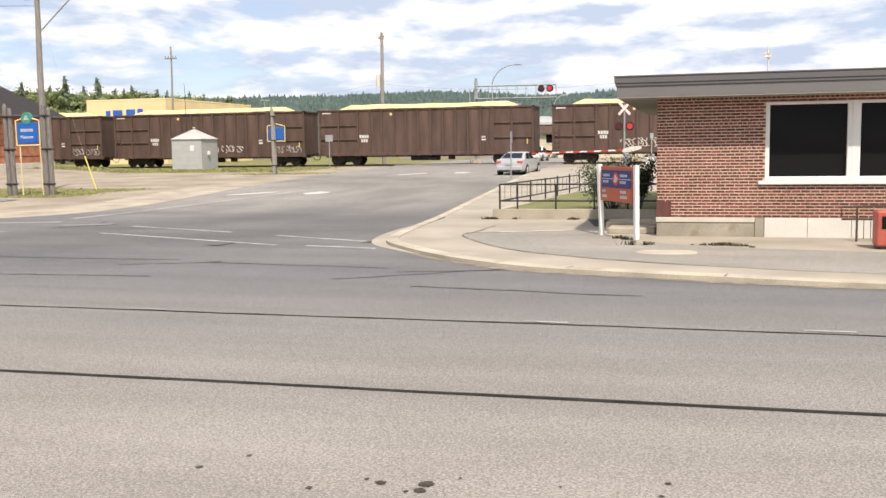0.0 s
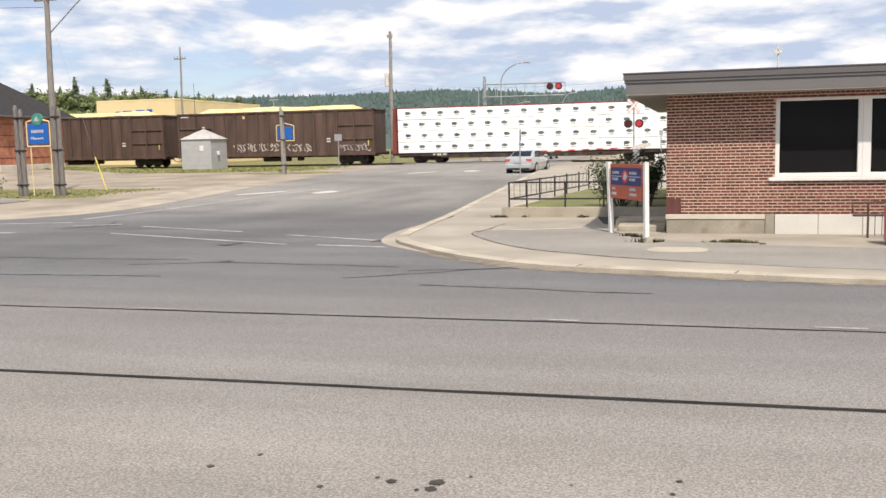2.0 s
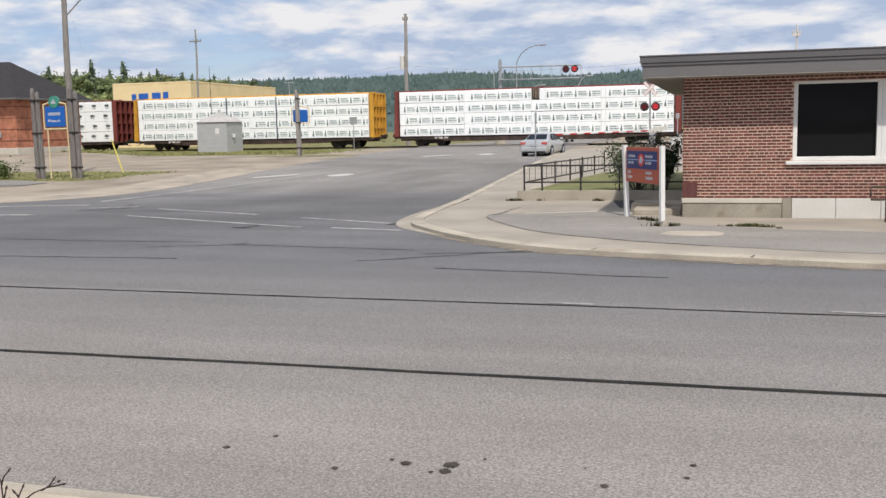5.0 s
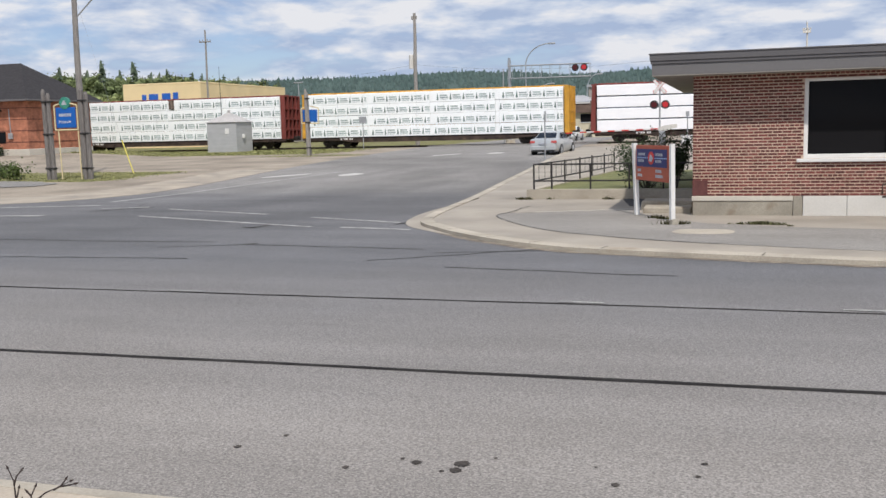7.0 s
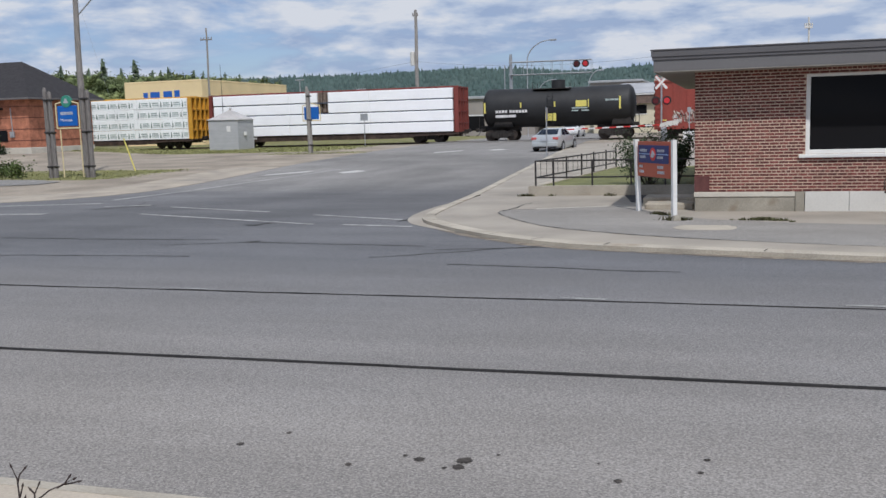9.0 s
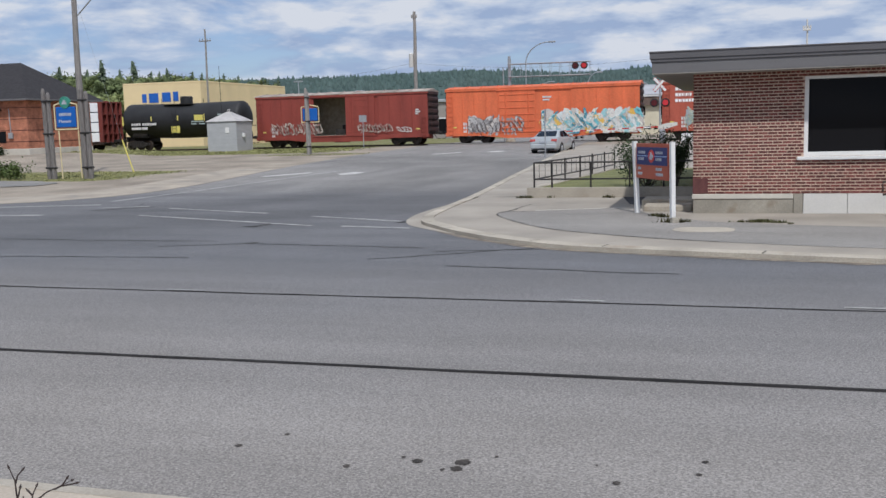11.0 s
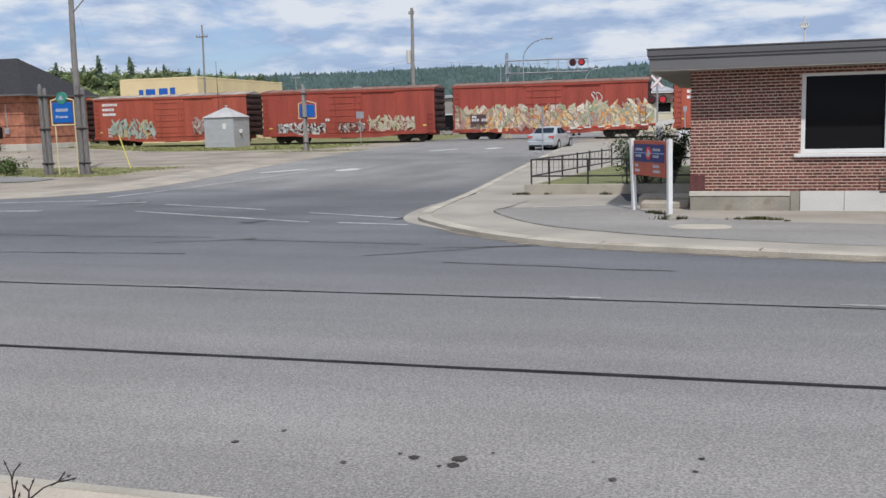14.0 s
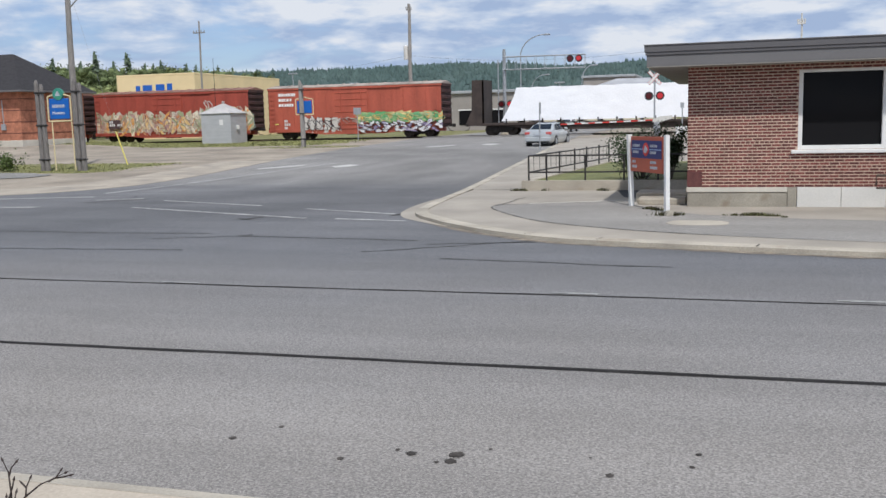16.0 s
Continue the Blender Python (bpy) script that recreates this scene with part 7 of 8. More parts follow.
def side_walk_shadow_and_steps():
    # the building's shadow on the path, put in as a near-black asphalt patch
    bm = BM()
    prism(bm, [(-2.5, 24.0), (-2.1, 23.72), (-0.95, 23.72), (-0.95, 26.2), (-2.9, 26.2)], 0.0, 0.08)
    tagged(part("pavement", bm, asphalt("building_shadow_asphalt", (0.085, 0.083, 0.085)), kind="structure", label="asphalt path painted dark as the building's shadow"), category="pavement")
    for k, (x0, x1, y0, y1, z) in enumerate(((-2.0, -0.93, 22.05, 22.75, 0.21), (-2.1, -0.93, 22.76, 23.7, 0.29))):
        s = tagged(part("concrete_step", box(BM(), x0, x1, y0, y1, 0.05, z, 0.03), M_CONC, label="worn concrete step slab beside the wall"), category="step", group="side steps")


side_walk_shadow_and_steps()


# ---- lawn, low wall and iron fence ----
def lawn_and_fence():
    bm = BM()
    A, B = (-5.37, 26.4), (-4.4, 37.0)
    prism(bm, [(-5.55, 26.25), (-0.95, 26.25), (-0.95, 26.5), (-5.35, 26.5)], 0.0, 0.335)
    wl = tagged(part("lawn_wall", bm, M_CONC, kind="structure", label="low pale concrete retaining wall of the lawn"), category="wall")
    bm = BM()
    prism(bm, [(-5.55, 26.5), (-5.3, 26.5), (-4.35, 37.4), (-4.6, 37.4)], 0.0, 0.335)
    tagged(part("lawn_wall", bm, M_CONC, kind="structure", label="low concrete edge of the lawn beside the pavement"), category="wall")
    lawn_m = mat("mown_lawn", (0.19, 0.19, 0.07), 0.95, vary=0.25, scale=1.5, fine=25, bump=0.6, color2=(0.125, 0.135, 0.05), bumpdist=0.03)
    bm = BM()
    drape_pts = [(-5.3, 26.5), (-0.9, 26.5), (-0.9, 34), (2, 37.2), (-4.4, 37.2)]
    vs = [bm.verts.new((x, y, max(0.31, ground_z(x, y) + 0.02))) for x, y in drape_pts]
    bm.faces.new(vs)
    bmesh.ops.triangulate(bm, faces=bm.faces[:])
    tagged(part("lawn", bm, lawn_m, kind="structure", label="green mown lawn behind the fence"), category="lawn")
    f = thing("iron_fence", "thin black iron railing round the lawn", "fence", (0, 0, 0.33))
    post = BM()
    box(post, -0.022, 0.022, -0.022, 0.022, 0, 0.70, 0.004)
    me = mesh_of("post", post, M_IRON)
    d = Vector((B[0] - A[0], B[1] - A[1]))
    for y in (26.4, 28.2, 29.7, 31.6, 33.3, 35.2, 36.9):
        part("post", me, None, f, at=(A[0] + d.x * (y - A[1]) / d.y, y, 0.0))
    for x in (-4.87, -3.8, -2.75, -1.85, -1.0):
        part("post", me, None, f, at=(x, 26.4, 0.0))
    for z in (0.69, 0.235):
        bm = BM()
        rod(bm, (A[0], A[1], z), (B[0], B[1], z - 0.08), 0.022, seg=6)
        part("rail", bm, M_IRON, f)
        bm = BM()
        rod(bm, (A[0], A[1], z), (-0.92, 26.4, z), 0.022, seg=6)
        part("rail", bm, M_IRON, f)
    bar = BM()
    rod(bar, (0, 0, 0.23), (0, 0, 0.68), 0.007, seg=5)
    me = mesh_of("bar", bar, M_IRON)
    for k in range(17):
        y = 26.9 + k * 0.6
        part("bar", me, None, f, at=(A[0] + d.x * (y - A[1]) / d.y, y, -0.0075 * (y - 26.4)))


lawn_and_fence()


def wall_rail_and_box():
    r = thing("handrail", "brown iron handrail loop by the post office wall", "handrail", (2.79, 20.8, 0.073))
    bm = BM()
    sweep(bm, [(0.0, 0, 0.5), (0.0, 0, 0.70), (0.9, 0, 0.72), (0.9, 0, 0.45), (0.0, 0, 0.45)], 0.022, seg=8)
    part("rail", bm, M_RUST, r)
    for x in (0.29, 0.88):
        bm = BM()
        rod(bm, (x, 0, 0), (x, 0, 0.72), 0.022, seg=8)
        part("post", bm, M_RUST, r)
    for k in range(3):
        bm = BM()
        rod(bm, (0.42 + 0.13 * k, 0, 0.05), (0.42 + 0.13 * k, 0, 0.45), 0.008, seg=5)
        part("bar", bm, M_RUST, r)
    b = thing("newspaper_box", "faded red metal newspaper box on the pavement", "newspaper box", (3.2, 19.3, 0.073))
    red = mat("faded_red_enamel", (0.46, 0.10, 0.07), 0.5, vary=0.12)
    part("body", box(BM(), 0, 0.5, 0, 0.45, 0.05, 0.72, 0.03), red, b)
    part("foot", box(BM(), 0.03, 0.47, 0.03, 0.42, 0.0, 0.06, 0.01), M_BLACK, b)
    part("window", box(BM(), 0.09, 0.41, -0.006, 0.002, 0.38, 0.62, 0.003), M_GLASS, b)


wall_rail_and_box()


# ---- cars waiting at the crossing ----
CAR_GLASS = glass_mat("car_glass", (0.035, 0.05, 0.075), 0.06)
TAIL_RED = mat("tail_lamp_red", (0.50, 0.10, 0.09), 0.2, vary=0.05)
HEAD_LENS = mat("headlamp_lens", (0.70, 0.72, 0.74), 0.15, vary=0.03, bump=0)
SILVER = mat("silver_metallic", (0.52, 0.54, 0.54), 0.28, 0.4, vary=0.03, bump=0)
CAR_WHITE = mat("white_car_paint", (0.72, 0.72, 0.71), 0.3, vary=0.03, bump=0)


def saloon_car(cx, y0, tilt, turn, paint, name, label, colour):
    z = ground_z(cx, y0 + 2.2)
    car = thing(name, label, "car", (cx, y0, z))
    car.matrix_basis = pose(cx, y0, z - 0.06 * (tilt > 0), tilt, 0, turn) @ Matrix.Diagonal((0.97, 1.0, 0.94, 1))
    sect = [  # y, lower z, belt z, half width
        (0.00, 0.42, 0.80, 0.70), (0.06, 0.32, 0.98, 0.82), (0.25, 0.26, 1.03, 0.88), (0.75, 0.22, 1.04, 0.905), (1.6, 0.20, 0.99, 0.91),
        (2.6, 0.20, 0.95, 0.91), (3.2, 0.21, 0.92, 0.90), (3.9, 0.23, 0.82, 0.87), (4.35, 0.27, 0.70, 0.79), (4.55, 0.36, 0.60, 0.62)]
    bm = BM()
    rings = []
    for y, zl, zb, hw in sect:
        half = [(0.0, zl), (hw * 0.88, zl), (hw * 0.98, zl + 0.10), (hw, zl + (zb - zl) * 0.45), (hw * 0.985, zl + (zb - zl) * 0.75), (hw * 0.93, zb - 0.02), (hw * 0.80, zb + 0.015), (0, zb + 0.03)]
        pts = half + [(-a, b) for a, b in half[-2:0:-1]]
        rings.append([bm.verts.new((a, y, b)) for a, b in pts])
    for a, b in zip(rings, rings[1:]):
        n = len(a)
        for j in range(n):
            bm.faces.new((a[j], b[j], b[(j + 1) % n], a[(j + 1) % n]))
    bm.faces.new(rings[0])
    bm.faces.new(rings[-1][::-1])
    body = part("body", bm, paint, car, colour + " painted body", smooth=True)
    # cabin
    cab = [(0.55, 1.03, 1.035, 0.70), (1.35, 1.02, 1.40, 0.60), (1.9, 0.99, 1.455, 0.60), (2.5, 0.96, 1.44, 0.60), (3.35, 0.90, 0.93, 0.66)]
    bm = BM()
    rings = []
    for y, zl, zt, hw in cab:
        rings.append([bm.verts.new(p) for p in ((-0.78, y, zl - 0.03), (-hw - 0.02, y, zt - 0.05), (-hw + 0.1, y, zt), (hw - 0.1, y, zt), (hw + 0.02, y, zt - 0.05), (0.78, y, zl - 0.03))])
    for a, b in zip(rings, rings[1:]):
        for j in range(5):
            bm.faces.new((a[j], b[j], b[j + 1], a[j + 1]))
    bm.faces.new(rings[0])
    bm.faces.new(rings[-1][::-1])
    part("cabin", bm, paint, car, smooth=True)

    def pane(name, pts, lab):
        bm = BM()
        v = [bm.verts.new(p) for p in pts]
        f = bm.faces.new(v)
        r = bmesh.ops.solidify(bm, geom=[f], thickness=0.012)
        return part(name, bm, CAR_GLASS, car, lab)

    pane("rear_window", [(-0.63, 0.62, 1.085), (0.63, 0.62, 1.085), (0.53, 1.27, 1.385), (-0.53, 1.27, 1.385)], "sloping rear window")
    pane("windscreen", [(0.62, 3.22, 1.03), (-0.62, 3.22, 1.03), (-0.53, 2.6, 1.42), (0.53, 2.6, 1.42)], "windscreen")
    for s in (-1, 1):
        for yb0, yt0, yt1, yb1 in ((1.1, 1.45, 1.86, 1.86), (1.94, 1.94, 2.5, 2.95)):
            pane("side_window", [(s * 0.785, yb0, 1.03), (s * 0.655, yt0, 1.37), (s * 0.655, yt1, 1.375), (s * 0.785, yb1, 0.99)], "side window")
        bm = BM()
        box(bm, s * 0.66 - 0.17, s * 0.66 + 0.17, -0.012, 0.14, 0.76, 0.93, 0.03)
        part("tail_lamp", bm, TAIL_RED, car, "red tail lamp")
        part("headlamp", box(BM(), s * 0.56 - 0.17, s * 0.56 + 0.17, 4.36, 4.52, 0.52, 0.66, 0.04), HEAD_LENS, car, "clear headlamp")
        bm = BM()
        box(bm, s * 0.98 - 0.1, s * 0.98 + 0.1, 2.75, 2.95, 0.98, 1.12, 0.04)
        part("wing_mirror", bm, paint, car)
        for k in range(2):
            bm = BM()
            box(bm, s * 0.915 - 0.012, s * 0.915 + 0.012, 1.45 + 0.95 * k, 1.62 + 0.95 * k, 0.80, 0.83, 0.005)
            part("door_handle", bm, M_STEEL, body)
    bm = BM()
    box(bm, -0.80, 0.80, -0.06, 0.12, 0.33, 0.62, 0.05)
    part("rear_bumper", bm, paint, car, colour + " rear bumper")
    part("number_plate", box(BM(), -0.26, 0.26, -0.075, -0.04, 0.70, 0.82, 0.005), M_OFFW, car, "pale plate, not legible")
    part("bumper_valance", box(BM(), -0.68, 0.68, -0.045, 0.1, 0.24, 0.36, 0.03), M_BLACK, car)
    for s in (-1, 1):
        for y in (0.92, 3.62):
            bm = BM()
            rod(bm, (s * 0.70, 0, 0), (s * 0.90, 0, 0), 0.32, seg=28)
            w = part("wheel", bm, M_RUBBER, car, "black tyre", at=(0, y, 0.32), smooth=True)
            bm = BM()
            rod(bm, (s * 0.895, 0, 0), (s * 0.915, 0, 0), 0.215, 0.2, seg=24)
            for k in range(5):
                a = 2 * math.pi * k / 5
                rod(bm, (s * 0.915, 0, 0), (s * 0.92, 0.19 * math.cos(a), 0.19 * math.sin(a)), 0.028, seg=6)
            part("rim", bm, M_STEEL, w, "silver alloy rim")
            bm = BM()
            rod(bm, (s * 0.80, y, 0.33), (s * 0.914, y, 0.33), 0.37, seg=28)
            part("wheel_arch", bm, M_BLACK, body)


saloon_car(-10.79, 55.8, 0.8, -5.0, SILVER, "silver_car", "silver saloon car waiting at the lowered barrier", "silver")
saloon_car(-14.95, 94.0, 0.0, 178.0, CAR_WHITE, "white_car", "white car waiting beyond the crossing, facing the tracks", "white")

# ---- trees, hills, bushes, weeds ----
def leaf_mat(name, c, c2):
    return mat(name, c, 0.85, vary=0.2, scale=0.8, fine=4, bump=0, color2=c2, island=0.35, spec=0.2)


M_SPRUCE = leaf_mat("spruce_needles", (0.115, 0.145, 0.092), (0.07, 0.098, 0.064))
M_BIRCH = leaf_mat("birch_leaves", (0.24, 0.27, 0.11), (0.15, 0.18, 0.07))
M_ASPEN = leaf_mat("poplar_leaves", (0.165, 0.195, 0.085), (0.10, 0.13, 0.055))
M_BUSH = leaf_mat("bush_leaves", (0.06, 0.085, 0.038), (0.028, 0.045, 0.022))
M_WEED = leaf_mat("weed_leaves", (0.11, 0.14, 0.045), (0.05, 0.075, 0.025))
M_DRYWEED = leaf_mat("dry_weed_leaves", (0.10, 0.10, 0.045), (0.06, 0.055, 0.028))
M_BARK = mat("grey_bark", (0.16, 0.14, 0.12), 0.9, vary=0.2, scale=5)
# distance haze put into the colour: greyer and bluer than the near trees
M_FAR_HAZED = mat("far_forest", (0.098, 0.138, 0.125), 0.9, vary=0.12, scale=0.02, fine=0.3, bump=0, color2=(0.075, 0.112, 0.105), island=0.14, spec=0.1)


def tri(bm, a, b, c):
    bm.faces.new((bm.verts.new(a), bm.verts.new(b), bm.verts.new(c)))


def spruce_meshes(seed, h):
    rng = random.Random(seed)
    t = BM()
    rod(t, (0, 0, 0), (0, 0, h), 0.14, 0.01, seg=6)
    c = BM()
    for q in range(9):
        za, zb = h * (0.1 + 0.095 * q), h * (0.1 + 0.095 * q + 0.17)
        rod(c, (0, 0, za), (0, 0, min(zb, h)), h * 0.12 * (1 - za / h) ** 0.9, h * 0.03 * (1 - za / h), seg=9)
    for v in c.verts:
        v.co += Vector((noise.noise(v.co * 2.3), noise.noise(v.co * 2.3 + Vector((9, 0, 0))), 0)) * 0.45
    z = h * 0.12
    while z < h * 0.99:
        k = 1 - z / h
        R = h * 0.235 * k ** 0.85 + 0.26
        for j in range(int(8 + 12 * k)):
            a = rng.uniform(0, 6.28)
            r = R * rng.uniform(0.6, 1.15)
            d = Vector((math.cos(a), math.sin(a), 0))
            s = Vector((-d.y, d.x, 0))
            p0 = Vector((0, 0, z + rng.uniform(0, .2)))
            for q in range(3):
                f0, f1 = q / 3, (q + 1.35) / 3
                wq = r * 0.42 * (1.1 - f0 * 0.7) * rng.uniform(0.7, 1.2)
                b0 = p0 + d * r * f0 - Vector((0, 0, r * 0.35 * f0))
                b1 = p0 + d * r * min(f1, 1.05) - Vector((0, 0, r * 0.45 * f1))
                tri(c, b0 + s * wq, b0 - s * wq, b1)
        z += h * 0.035 * rng.uniform(0.8, 1.2)
    return mesh_of("trunk", t, M_BARK), mesh_of("crown", c, M_SPRUCE)


def broadleaf_meshes(seed, h, m, spread=0.28):
    rng = random.Random(seed)
    t = BM()
    rod(t, (0, 0, 0), (0, 0, h * 0.5), 0.16, 0.09, seg=7)
    c = BM()
    clumps = []
    for j in range(70):
        a, zz = rng.uniform(0, 6.28), rng.uniform(0.3, 0.96)
        r = h * spread * math.sin(math.pi * min(1, zz * 0.92)) ** 0.8 * rng.uniform(0.3, 1.0)
        tip = Vector((math.cos(a) * r, math.sin(a) * r, h * zz))
        rod(t, (0, 0, h * zz * 0.6), tip, 0.05, 0.015, seg=5)
        clumps.append(tip)
    for tip in clumps:
        cr = h * rng.uniform(0.035, 0.075)
        lump = bmesh.ops.create_icosphere(c, subdivisions=1, radius=cr * 0.7, matrix=Matrix.Translation(tip))
        for v in lump["verts"]:
            v.co += (v.co - tip) * 1.5 * noise.noise(v.co * 31.0 / h + Vector((seed, 0, 0)))
        for q in range(60):
            p = tip + Vector((rng.gauss(0, 1), rng.gauss(0, 1), rng.gauss(0, 0.8))) * cr * 0.62
            u = Vector((rng.gauss(0, 1), rng.gauss(0, 1), rng.gauss(0, 1))).normalized()
            w = u.orthogonal().normalized()
            s = h * 0.0115 * rng.uniform(0.7, 1.6)
            c.faces.new([c.verts.new(p + u * s), c.verts.new(p + w * s * 0.7), c.verts.new(p - u * s), c.verts.new(p - w * s * 0.7)])
    return mesh_of("trunk", t, M_BARK), mesh_of("crown", c, m)


def plant(name, label, meshes, x, y, s, turn, group, wide=1.0):
    t = thing(name, label, "tree", (x, y, ground_z(x, y) - 0.1), group, turn=turn)
    for me, nm in zip(meshes, ("trunk", "crown")):
        part(nm, me, None, t, at=pose(0, 0, 0) @ Matrix.Diagonal((s * wide, s * wide, s, 1)))


def make_trees():
    rng = random.Random(77)
    spr = [spruce_meshes(k, 12) for k in range(3)]
    dec = [broadleaf_meshes(10 + k, 10, (M_BIRCH, M_ASPEN, M_ASPEN)[k], (0.27, 0.22, 0.3)[k]) for k in range(3)]
    S, D = "dark green spruce in the tree belt beyond the tracks", "light green broadleaf tree in the belt beyond the tracks"
    # the tall ones that stand out, by bearing and height
    for q, top, y in ((-0.725, 0.0902, 138), (-0.681, 0.087, 140), (-0.6356, 0.0767, 150), (-0.5634, 0.0675, 172), (-0.787, 0.085, 132), (-0.545, 0.0645, 180), (-0.7, 0.078, 146),
                      (-0.748, 0.08, 142), (-0.812, 0.079, 127), (-0.605, 0.0715, 148), (-0.5923, 0.0698, 165), (-0.66, 0.074, 150)):
        h = 2.1 + top * y - 0.6
        plant("spruce_tree", S, rng.choice(spr), q * y, y, h / 12, rng.uniform(0, 360), "tree belt", rng.uniform(0.95, 1.3))
    for q, top, y in ((-0.808, 0.0837, 130), (-0.77, 0.078, 128), (-0.703, 0.0768, 134), (-0.654, 0.073, 140), (-0.612, 0.071, 146), (-0.84, 0.084, 128), (-0.74, 0.077, 127), (-0.71, 0.068, 124), (-0.735, 0.062, 120), (-0.765, 0.068, 120), (-0.69, 0.062, 122), (-0.87, 0.078, 130), (-0.585, 0.067, 152),
                      (-0.762, 0.0785, 126), (-0.667, 0.0755, 133), (-0.648, 0.0755, 139), (-0.622, 0.073, 143), (-0.575, 0.069, 156), (-0.69, 0.0765, 130), (-0.725, 0.0735, 125), (-0.635, 0.068, 136), (-0.60, 0.068, 150), (-0.56, 0.066, 160), (-0.675, 0.066, 126)):
        h = 2.1 + (top - 0.008) * y - 0.6
        plant("broadleaf_tree", D, rng.choice(dec), q * y, y, h / 10, rng.uniform(0, 360), "tree belt")
    low = broadleaf_meshes(19, 5, M_BIRCH, 0.42)
    for q, y, h in ((-0.716, 106, 6.6), (-0.70, 108, 7.0), (-0.685, 105, 6.3), (-0.672, 107, 6.4), (-0.735, 108, 6.9)):
        plant("broadleaf_tree", "low yellow-green birch scrub beyond the tracks", low, q * y, y, h / 5, rng.uniform(0, 360), "tree belt", 1.25)
    for k in range(90):
        q = rng.uniform(-1.0, -0.49)
        y = rng.uniform(150, 215)
        top = 0.060 + 0.016 * smooth01(-0.52, -0.68, q) - rng.uniform(0, 0.012)
        h = 2.1 + top * y - 0.6
        if rng.random() < 0.6:
            plant("spruce_tree", S, rng.choice(spr), q * y, y, h / 12, rng.uniform(0, 360), "tree belt")
        else:
            plant("broadleaf_tree", D, rng.choice(dec), q * y, y, h / 10, rng.uniform(0, 360), "tree belt")


make_trees()


def make_ridge():
    rng = random.Random(5)

    def crest(x):
        return 58.2 + 1.5 * noise.noise((x * 0.006, 3.1, 0)) + 1.0 * noise.noise((x * 0.02, 1.0, 0)) - 6.5 * smooth01(-280, -140, x) + 2.5 * smooth01(-130, -80, x)

    bm = BM()
    xs = list(range(-2200, 1500, 25))
    rows = []
    for y, f in ((520, -0.02), (600, 0.15), (700, 0.42), (800, 0.66), (900, 0.88), (1000, 1.0), (1150, 0.9), (1500, 0.5)):
        rows.append([bm.verts.new((x, y, f * crest(x) - 1)) for x in xs])
    for a, b in zip(rows, rows[1:]):
        for i in range(len(xs) - 1):
            bm.faces.new((a[i], a[i + 1], b[i + 1], b[i]))
    tagged(part("hill", bm, M_FAR_HAZED, kind="structure", label="long forested hill on the horizon", smooth=True), category="hill")
    verts, faces = [], []
    fy = [(520, -0.02), (600, 0.15), (700, 0.42), (800, 0.66), (900, 0.88), (1000, 1.0), (1150, 0.9)]
    for k in range(22000):
        x, y = rng.uniform(-1250, 420), 560 + 470 * rng.random() ** 0.6
        f = np.interp(y, [a for a, _ in fy], [b for _, b in fy])
        z = f * crest(x) - 2
        h = rng.uniform(2.6, 5.4) * (1.5 if rng.random() < 0.08 else 1)
        r = h * rng.uniform(0.2, 0.42)
        b0 = len(verts)
        n = 5
        ph = rng.uniform(0, 6)
        for j in range(n):
            a = ph + 6.283 * j / n
            verts.append((x + r * math.cos(a), y + r * math.sin(a), z + h * 0.25))
        verts.append((x, y, z + h))
        faces += [(b0 + j, b0 + (j + 1) % n, b0 + n) for j in range(n)]
    me = bpy.data.meshes.new("far_forest")
    me.from_pydata(verts, [], faces)
    me.materials.append(M_FAR_HAZED)
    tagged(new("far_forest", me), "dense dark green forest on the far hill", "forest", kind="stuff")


make_ridge()


def leafy_bush(name, label, x, y, z, w, h, seed, m, n=1500, size=0.05):
    rng = random.Random(seed)
    b = thing(name, label, "bush", (x, y, z))
    t, c = BM(), BM()
    tips = []
    for j in range(15):
        a, r = rng.uniform(0, 6.28), rng.uniform(0.15, 1.0) * w / 2
        tip = Vector((math.cos(a) * r, math.sin(a) * r * 0.7, h * rng.uniform(0.35, 0.92)))
        rod(t, (tip.x * 0.15, tip.y * 0.15, 0), tip, 0.018, 0.006, seg=5)
        tips.append(tip)
    for j in range(n):
        tip = rng.choice(tips)
        p = tip * rng.uniform(0.55, 1.0) + Vector((rng.gauss(0, 1), rng.gauss(0, 1), rng.gauss(0, 1))) * w * 0.085
        p.z = max(0.05, p.z)
        u = Vector((rng.gauss(0, 1), rng.gauss(0, 1), rng.gauss(0, 0.7))).normalized()
        v = u.orthogonal().normalized()
        s = size * rng.uniform(0.6, 1.4)
        c.faces.new([c.verts.new(p + u * s), c.verts.new(p + v * s * 0.5), c.verts.new(p - u * s), c.verts.new(p - v * s * 0.5)])
    part("branches", t, M_BARK, b)
    part("leaves", c, m, b)


leafy_bush("bush", "dark green leafy bush beside the fence", -2.35, 27.1, 0.31, 1.9, 1.45, 3, M_BUSH, n=5200, size=0.034)
leafy_bush("bush", "dark green leafy bush near the brick corner", -1.6, 27.1, 0.31, 1.1, 1.7, 4, M_BUSH, n=3400, size=0.034)
leafy_bush("bush", "low scrubby bush by the timber sign", -33.2, 38.6, ground_z(-33, 38.6), 1.7, 0.75, 6, M_WEED, n=900, size=0.06)
leafy_bush("bush", "low scrubby bush on the verge", -35.4, 39.6, ground_z(-35, 39.6), 1.8, 0.8, 7, M_WEED, n=900, size=0.06)
leafy_bush("bush", "weedy bush at the station house wall", -52.9, 59.2, ground_z(-52.9, 59.2), 2.2, 0.9, 8, M_BUSH, n=700, size=0.08)


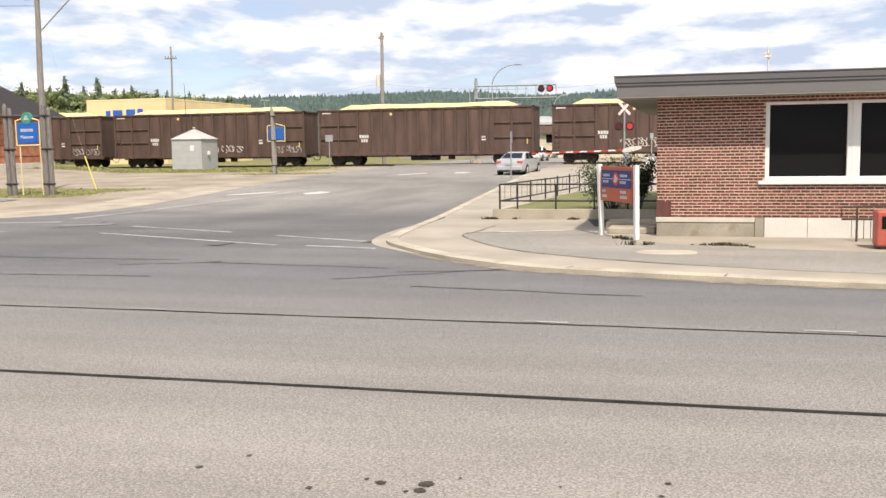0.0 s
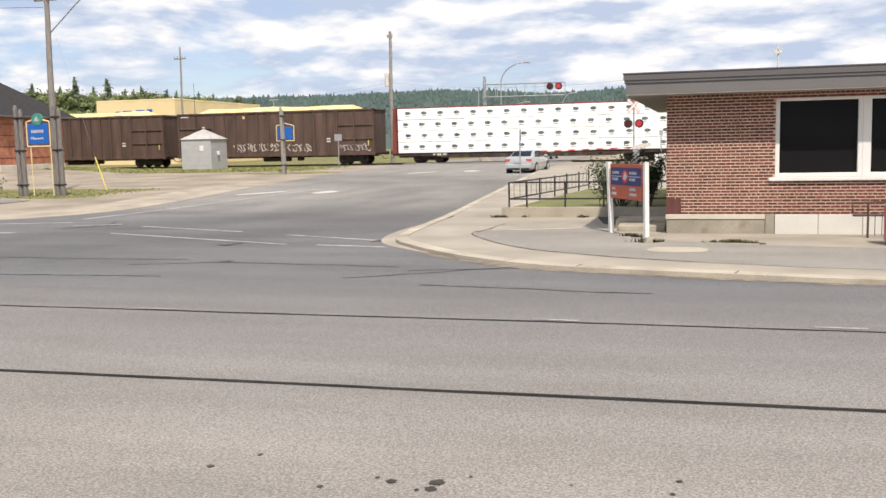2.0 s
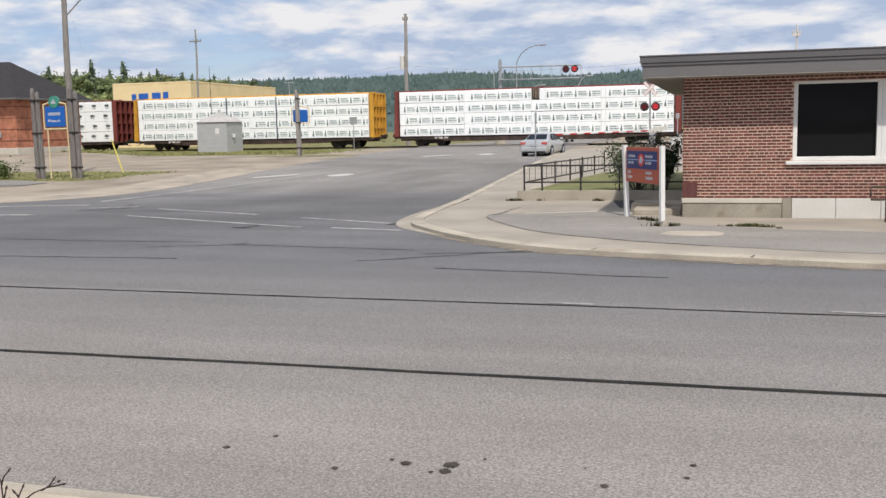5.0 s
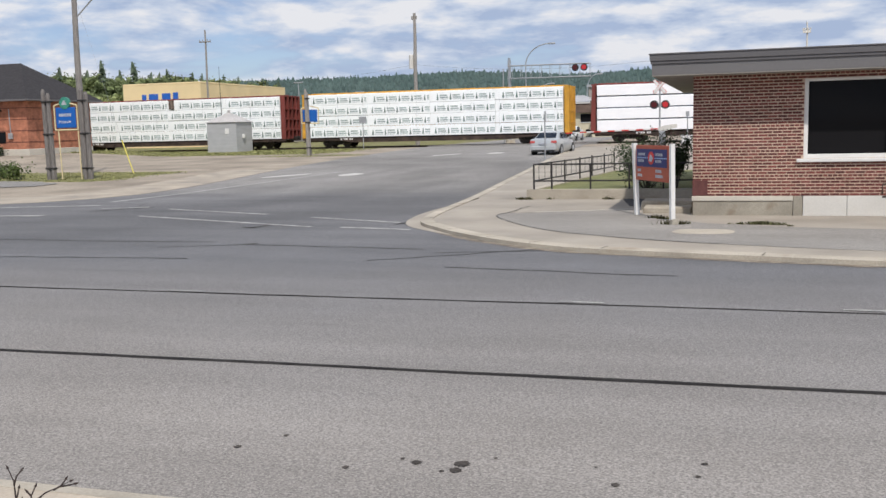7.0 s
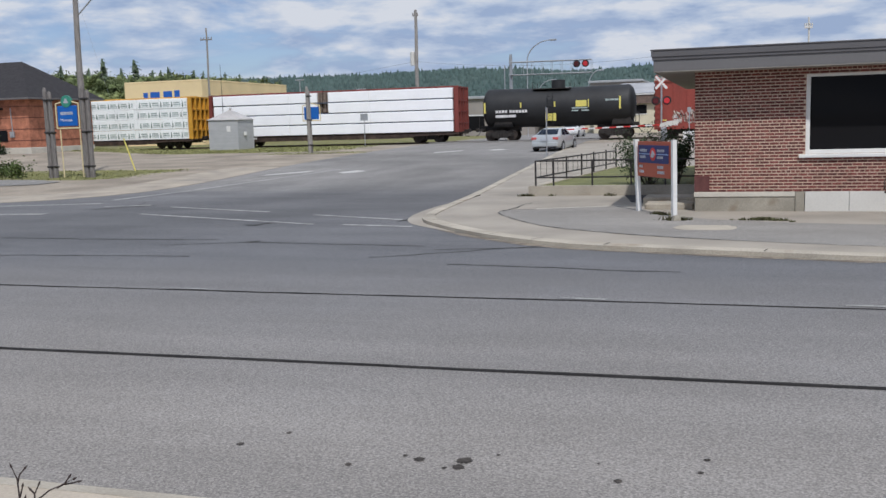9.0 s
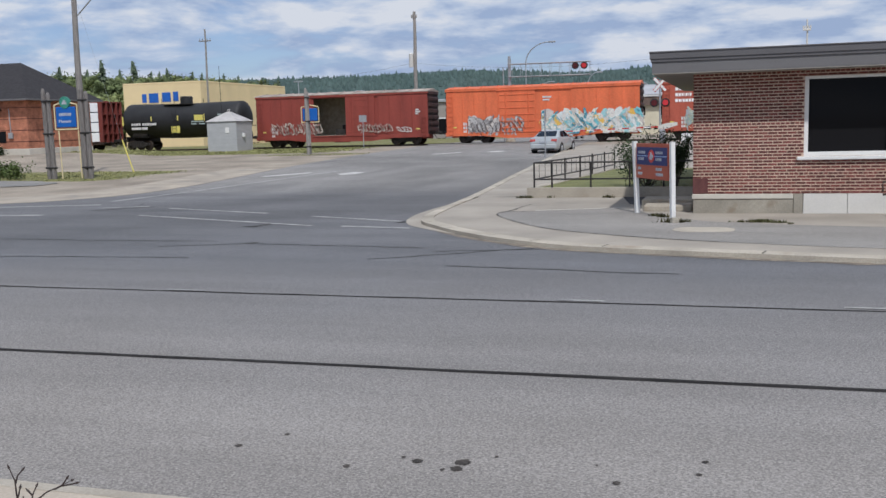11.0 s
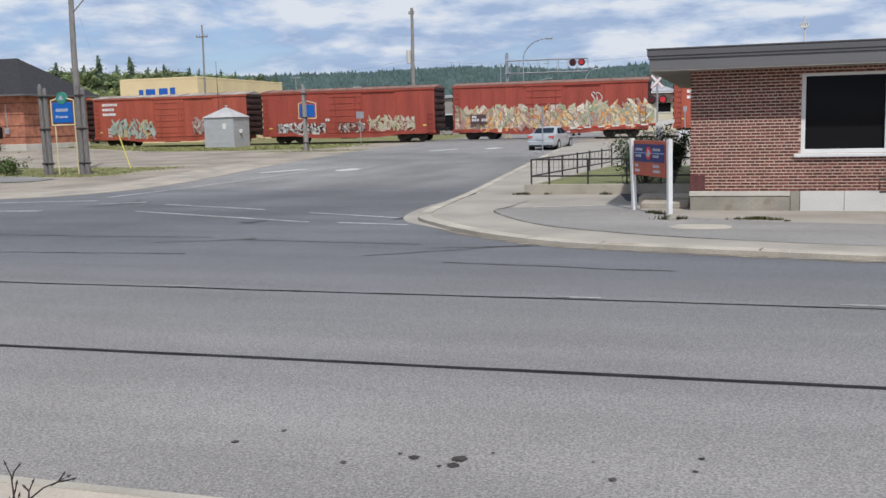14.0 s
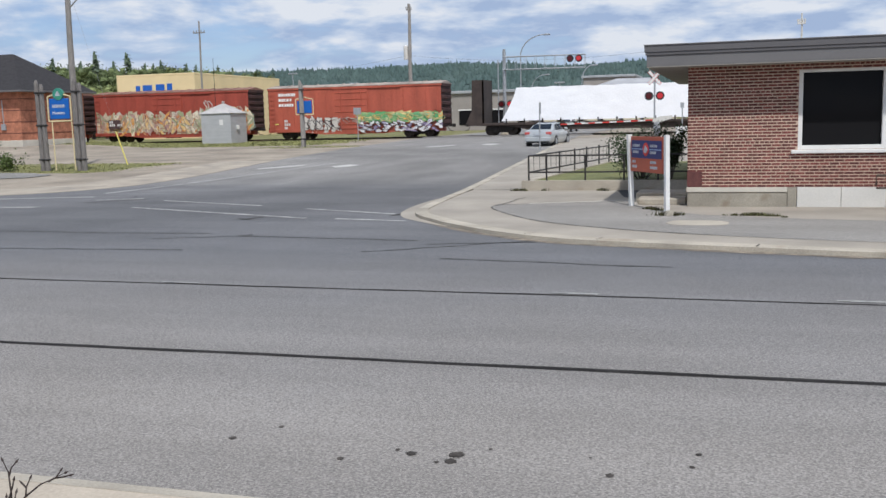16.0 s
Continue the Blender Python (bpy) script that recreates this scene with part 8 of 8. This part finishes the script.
def tufts(name, label, spots, seed, m, blades=26, r=0.14, h=0.12):
    """Weeds in cracks: short blades in clumps."""
    rng = random.Random(seed)
    bm = BM()
    for x, y, z, k in spots:
        for j in range(int(blades * k)):
            px, py = x + rng.gauss(0, r * k), y + rng.gauss(0, r * 0.45)
            a = rng.uniform(0, 6.28)
            hh = h * rng.uniform(0.4, 1.3) * k ** 0.5
            d = Vector((math.cos(a), math.sin(a), 0)) * hh * 0.6
            s = Vector((-d.y, d.x, 0)) * 0.6
            p = Vector((px, py, z))
            tri(bm, p - s * 0.7, p + s * 0.7, p + d + Vector((0, 0, hh)))
    tagged(part(name, bm, m, kind="stuff", label=label), category="weeds")


tufts("weeds", "green weeds in the joint along the brick wall", [(0.36, 19.72, 0.074, 1.3), (0.55, 19.7, 0.074, 1.5), (0.78, 19.62, 0.074, 1.0), (0.1, 19.72, 0.074, 0.6), (-0.1, 19.72, 0.074, 0.3), (1.0, 19.4, 0.074, .4)], 1, M_DRYWEED, blades=120, r=0.07, h=0.05)
tufts("weeds", "weeds round the foot of the sign posts", [(-1.2, 19.62, 0.074, 1.2), (-1.0, 19.7, 0.074, 0.8), (-1.65, 20.9, 0.074, 1.0), (-1.45, 20.7, 0.074, 0.8)], 2, M_DRYWEED, blades=110, r=0.09, h=0.07)
tufts("weeds", "dry weeds at the corner of the low wall", [(-5.65, 26.1, 0.074, 1.0), (-5.45, 26.1, 0.074, 0.8), (-4.9, 26.15, 0.074, 0.6), (-3.3, 26.1, 0.074, 0.9)], 3, M_DRYWEED, blades=80, r=0.08, h=0.07)


def verge_grass():
    rng = random.Random(9)
    bm = BM()
    made = 0
    while made < 10500:
        x, y = rng.uniform(-72, -24), rng.choice((rng.uniform(62.5, 73.2), rng.uniform(62.5, 73.2), rng.uniform(37, 44.5), rng.uniform(58.8, 62)))
        if grass_amount(x, y) + rng.uniform(-.25, .25) < 0.55 or (-41.4 < x < -38.3 and 69.8 < y < 72.8) or x < -50 and y > 59:
            continue
        hh = rng.uniform(0.04, 0.13) if y > 62 else rng.uniform(0.02, 0.07)
        z = ground_z(x, y) - 0.03
        for k in range(2):
            a = rng.uniform(0, 6.28)
            d = Vector((math.cos(a), math.sin(a), 0)) * hh * 0.7
            s = Vector((-d.y, d.x, 0)).normalized() * 0.03
            p = Vector((x + rng.uniform(-.1, .1), y, z))
            tri(bm, p - s, p + s, p + d + Vector((0, 0, hh)))
        made += 1
    grass_m = leaf_mat("verge_grass", (0.30, 0.30, 0.13), (0.22, 0.225, 0.095))
    tagged(part("grass", bm, grass_m, kind="stuff", label="patchy dry green grass on the railway verge"), category="grass")


verge_grass()


def near_twig():
    t = thing("bare_shrub", "bare dark budding shrub twigs on the near pavement edge", "shrub", (-2.74, 3.0, 0.085))
    m = mat("dark_twig_bark", (0.045, 0.03, 0.026), 0.8, vary=0.2)

    def stem(points, r):
        bm = BM()
        for k, (a, b) in enumerate(zip(points, points[1:])):
            rod(bm, a, b, r * (1 - 0.18 * k), r * (1 - 0.18 * (k + 1)), seg=6)
        e = Vector(points[-1])
        d = (e - Vector(points[-2])).normalized()
        rod(bm, e - d * 0.004, e + d * 0.014, 0.0055, 0.001, seg=6)
        part("twig", bm, m, t)

    stem([(0, 0, 0), (0.01, 0, 0.35), (0.025, 0.01, 0.58), (0.02, 0.01, 0.67), (0.005, 0.0, 0.725)], 0.006)
    stem([(0.022, 0.01, 0.655), (0.035, 0.01, 0.69), (0.055, 0.02, 0.715)], 0.004)
    stem([(0.02, 0.0, 0.565), (0.04, 0, 0.61), (0.062, -0.01, 0.655)], 0.004)
    stem([(0.0, 0, 0.2), (0.03, 0, 0.45), (0.08, 0.02, 0.57), (0.15, 0.03, 0.625), (0.215, 0.03, 0.655), (0.275, 0.03, 0.685)], 0.0065)
    stem([(0.19, 0.03, 0.64), (0.235, 0.02, 0.665), (0.262, 0.02, 0.698)], 0.004)
    stem([(0.215, 0.03, 0.655), (0.25, 0.04, 0.66), (0.29, 0.04, 0.672)], 0.004)
    stem([(0.085, 0.02, 0.575), (0.09, 0.02, 0.61), (0.115, 0.02, 0.655)], 0.004)
    stem([(0.09, 0.02, 0.61), (0.07, 0.02, 0.628)], 0.004)
    stem([(0.05, 0.01, 0.5), (0.045, 0.0, 0.56), (0.06, 0, 0.6)], 0.004)
    stem([(0.03, 0.0, 0.45), (0.02, -0.02, 0.54), (0.028, -0.02, 0.585)], 0.004)


near_twig()


def motions():
    """The train runs through to the left at a steady pace."""
    for car, x in TRAIN:
        walk(car, [(t, pose(x - SPEED * t, TRACK_Y, RAIL_Z)) for t in (0, 4, 8, 12, 16)])
    # wheels turn with the rails
    step = 1 / FPS
    for w in WHEELSETS:
        m = w.matrix_basis.copy()
        walk(w, [(k * step, m @ Matrix.Rotation(-SPEED * k * step / 0.43, 4, "Y")) for k in range(0, 481)])


motions()
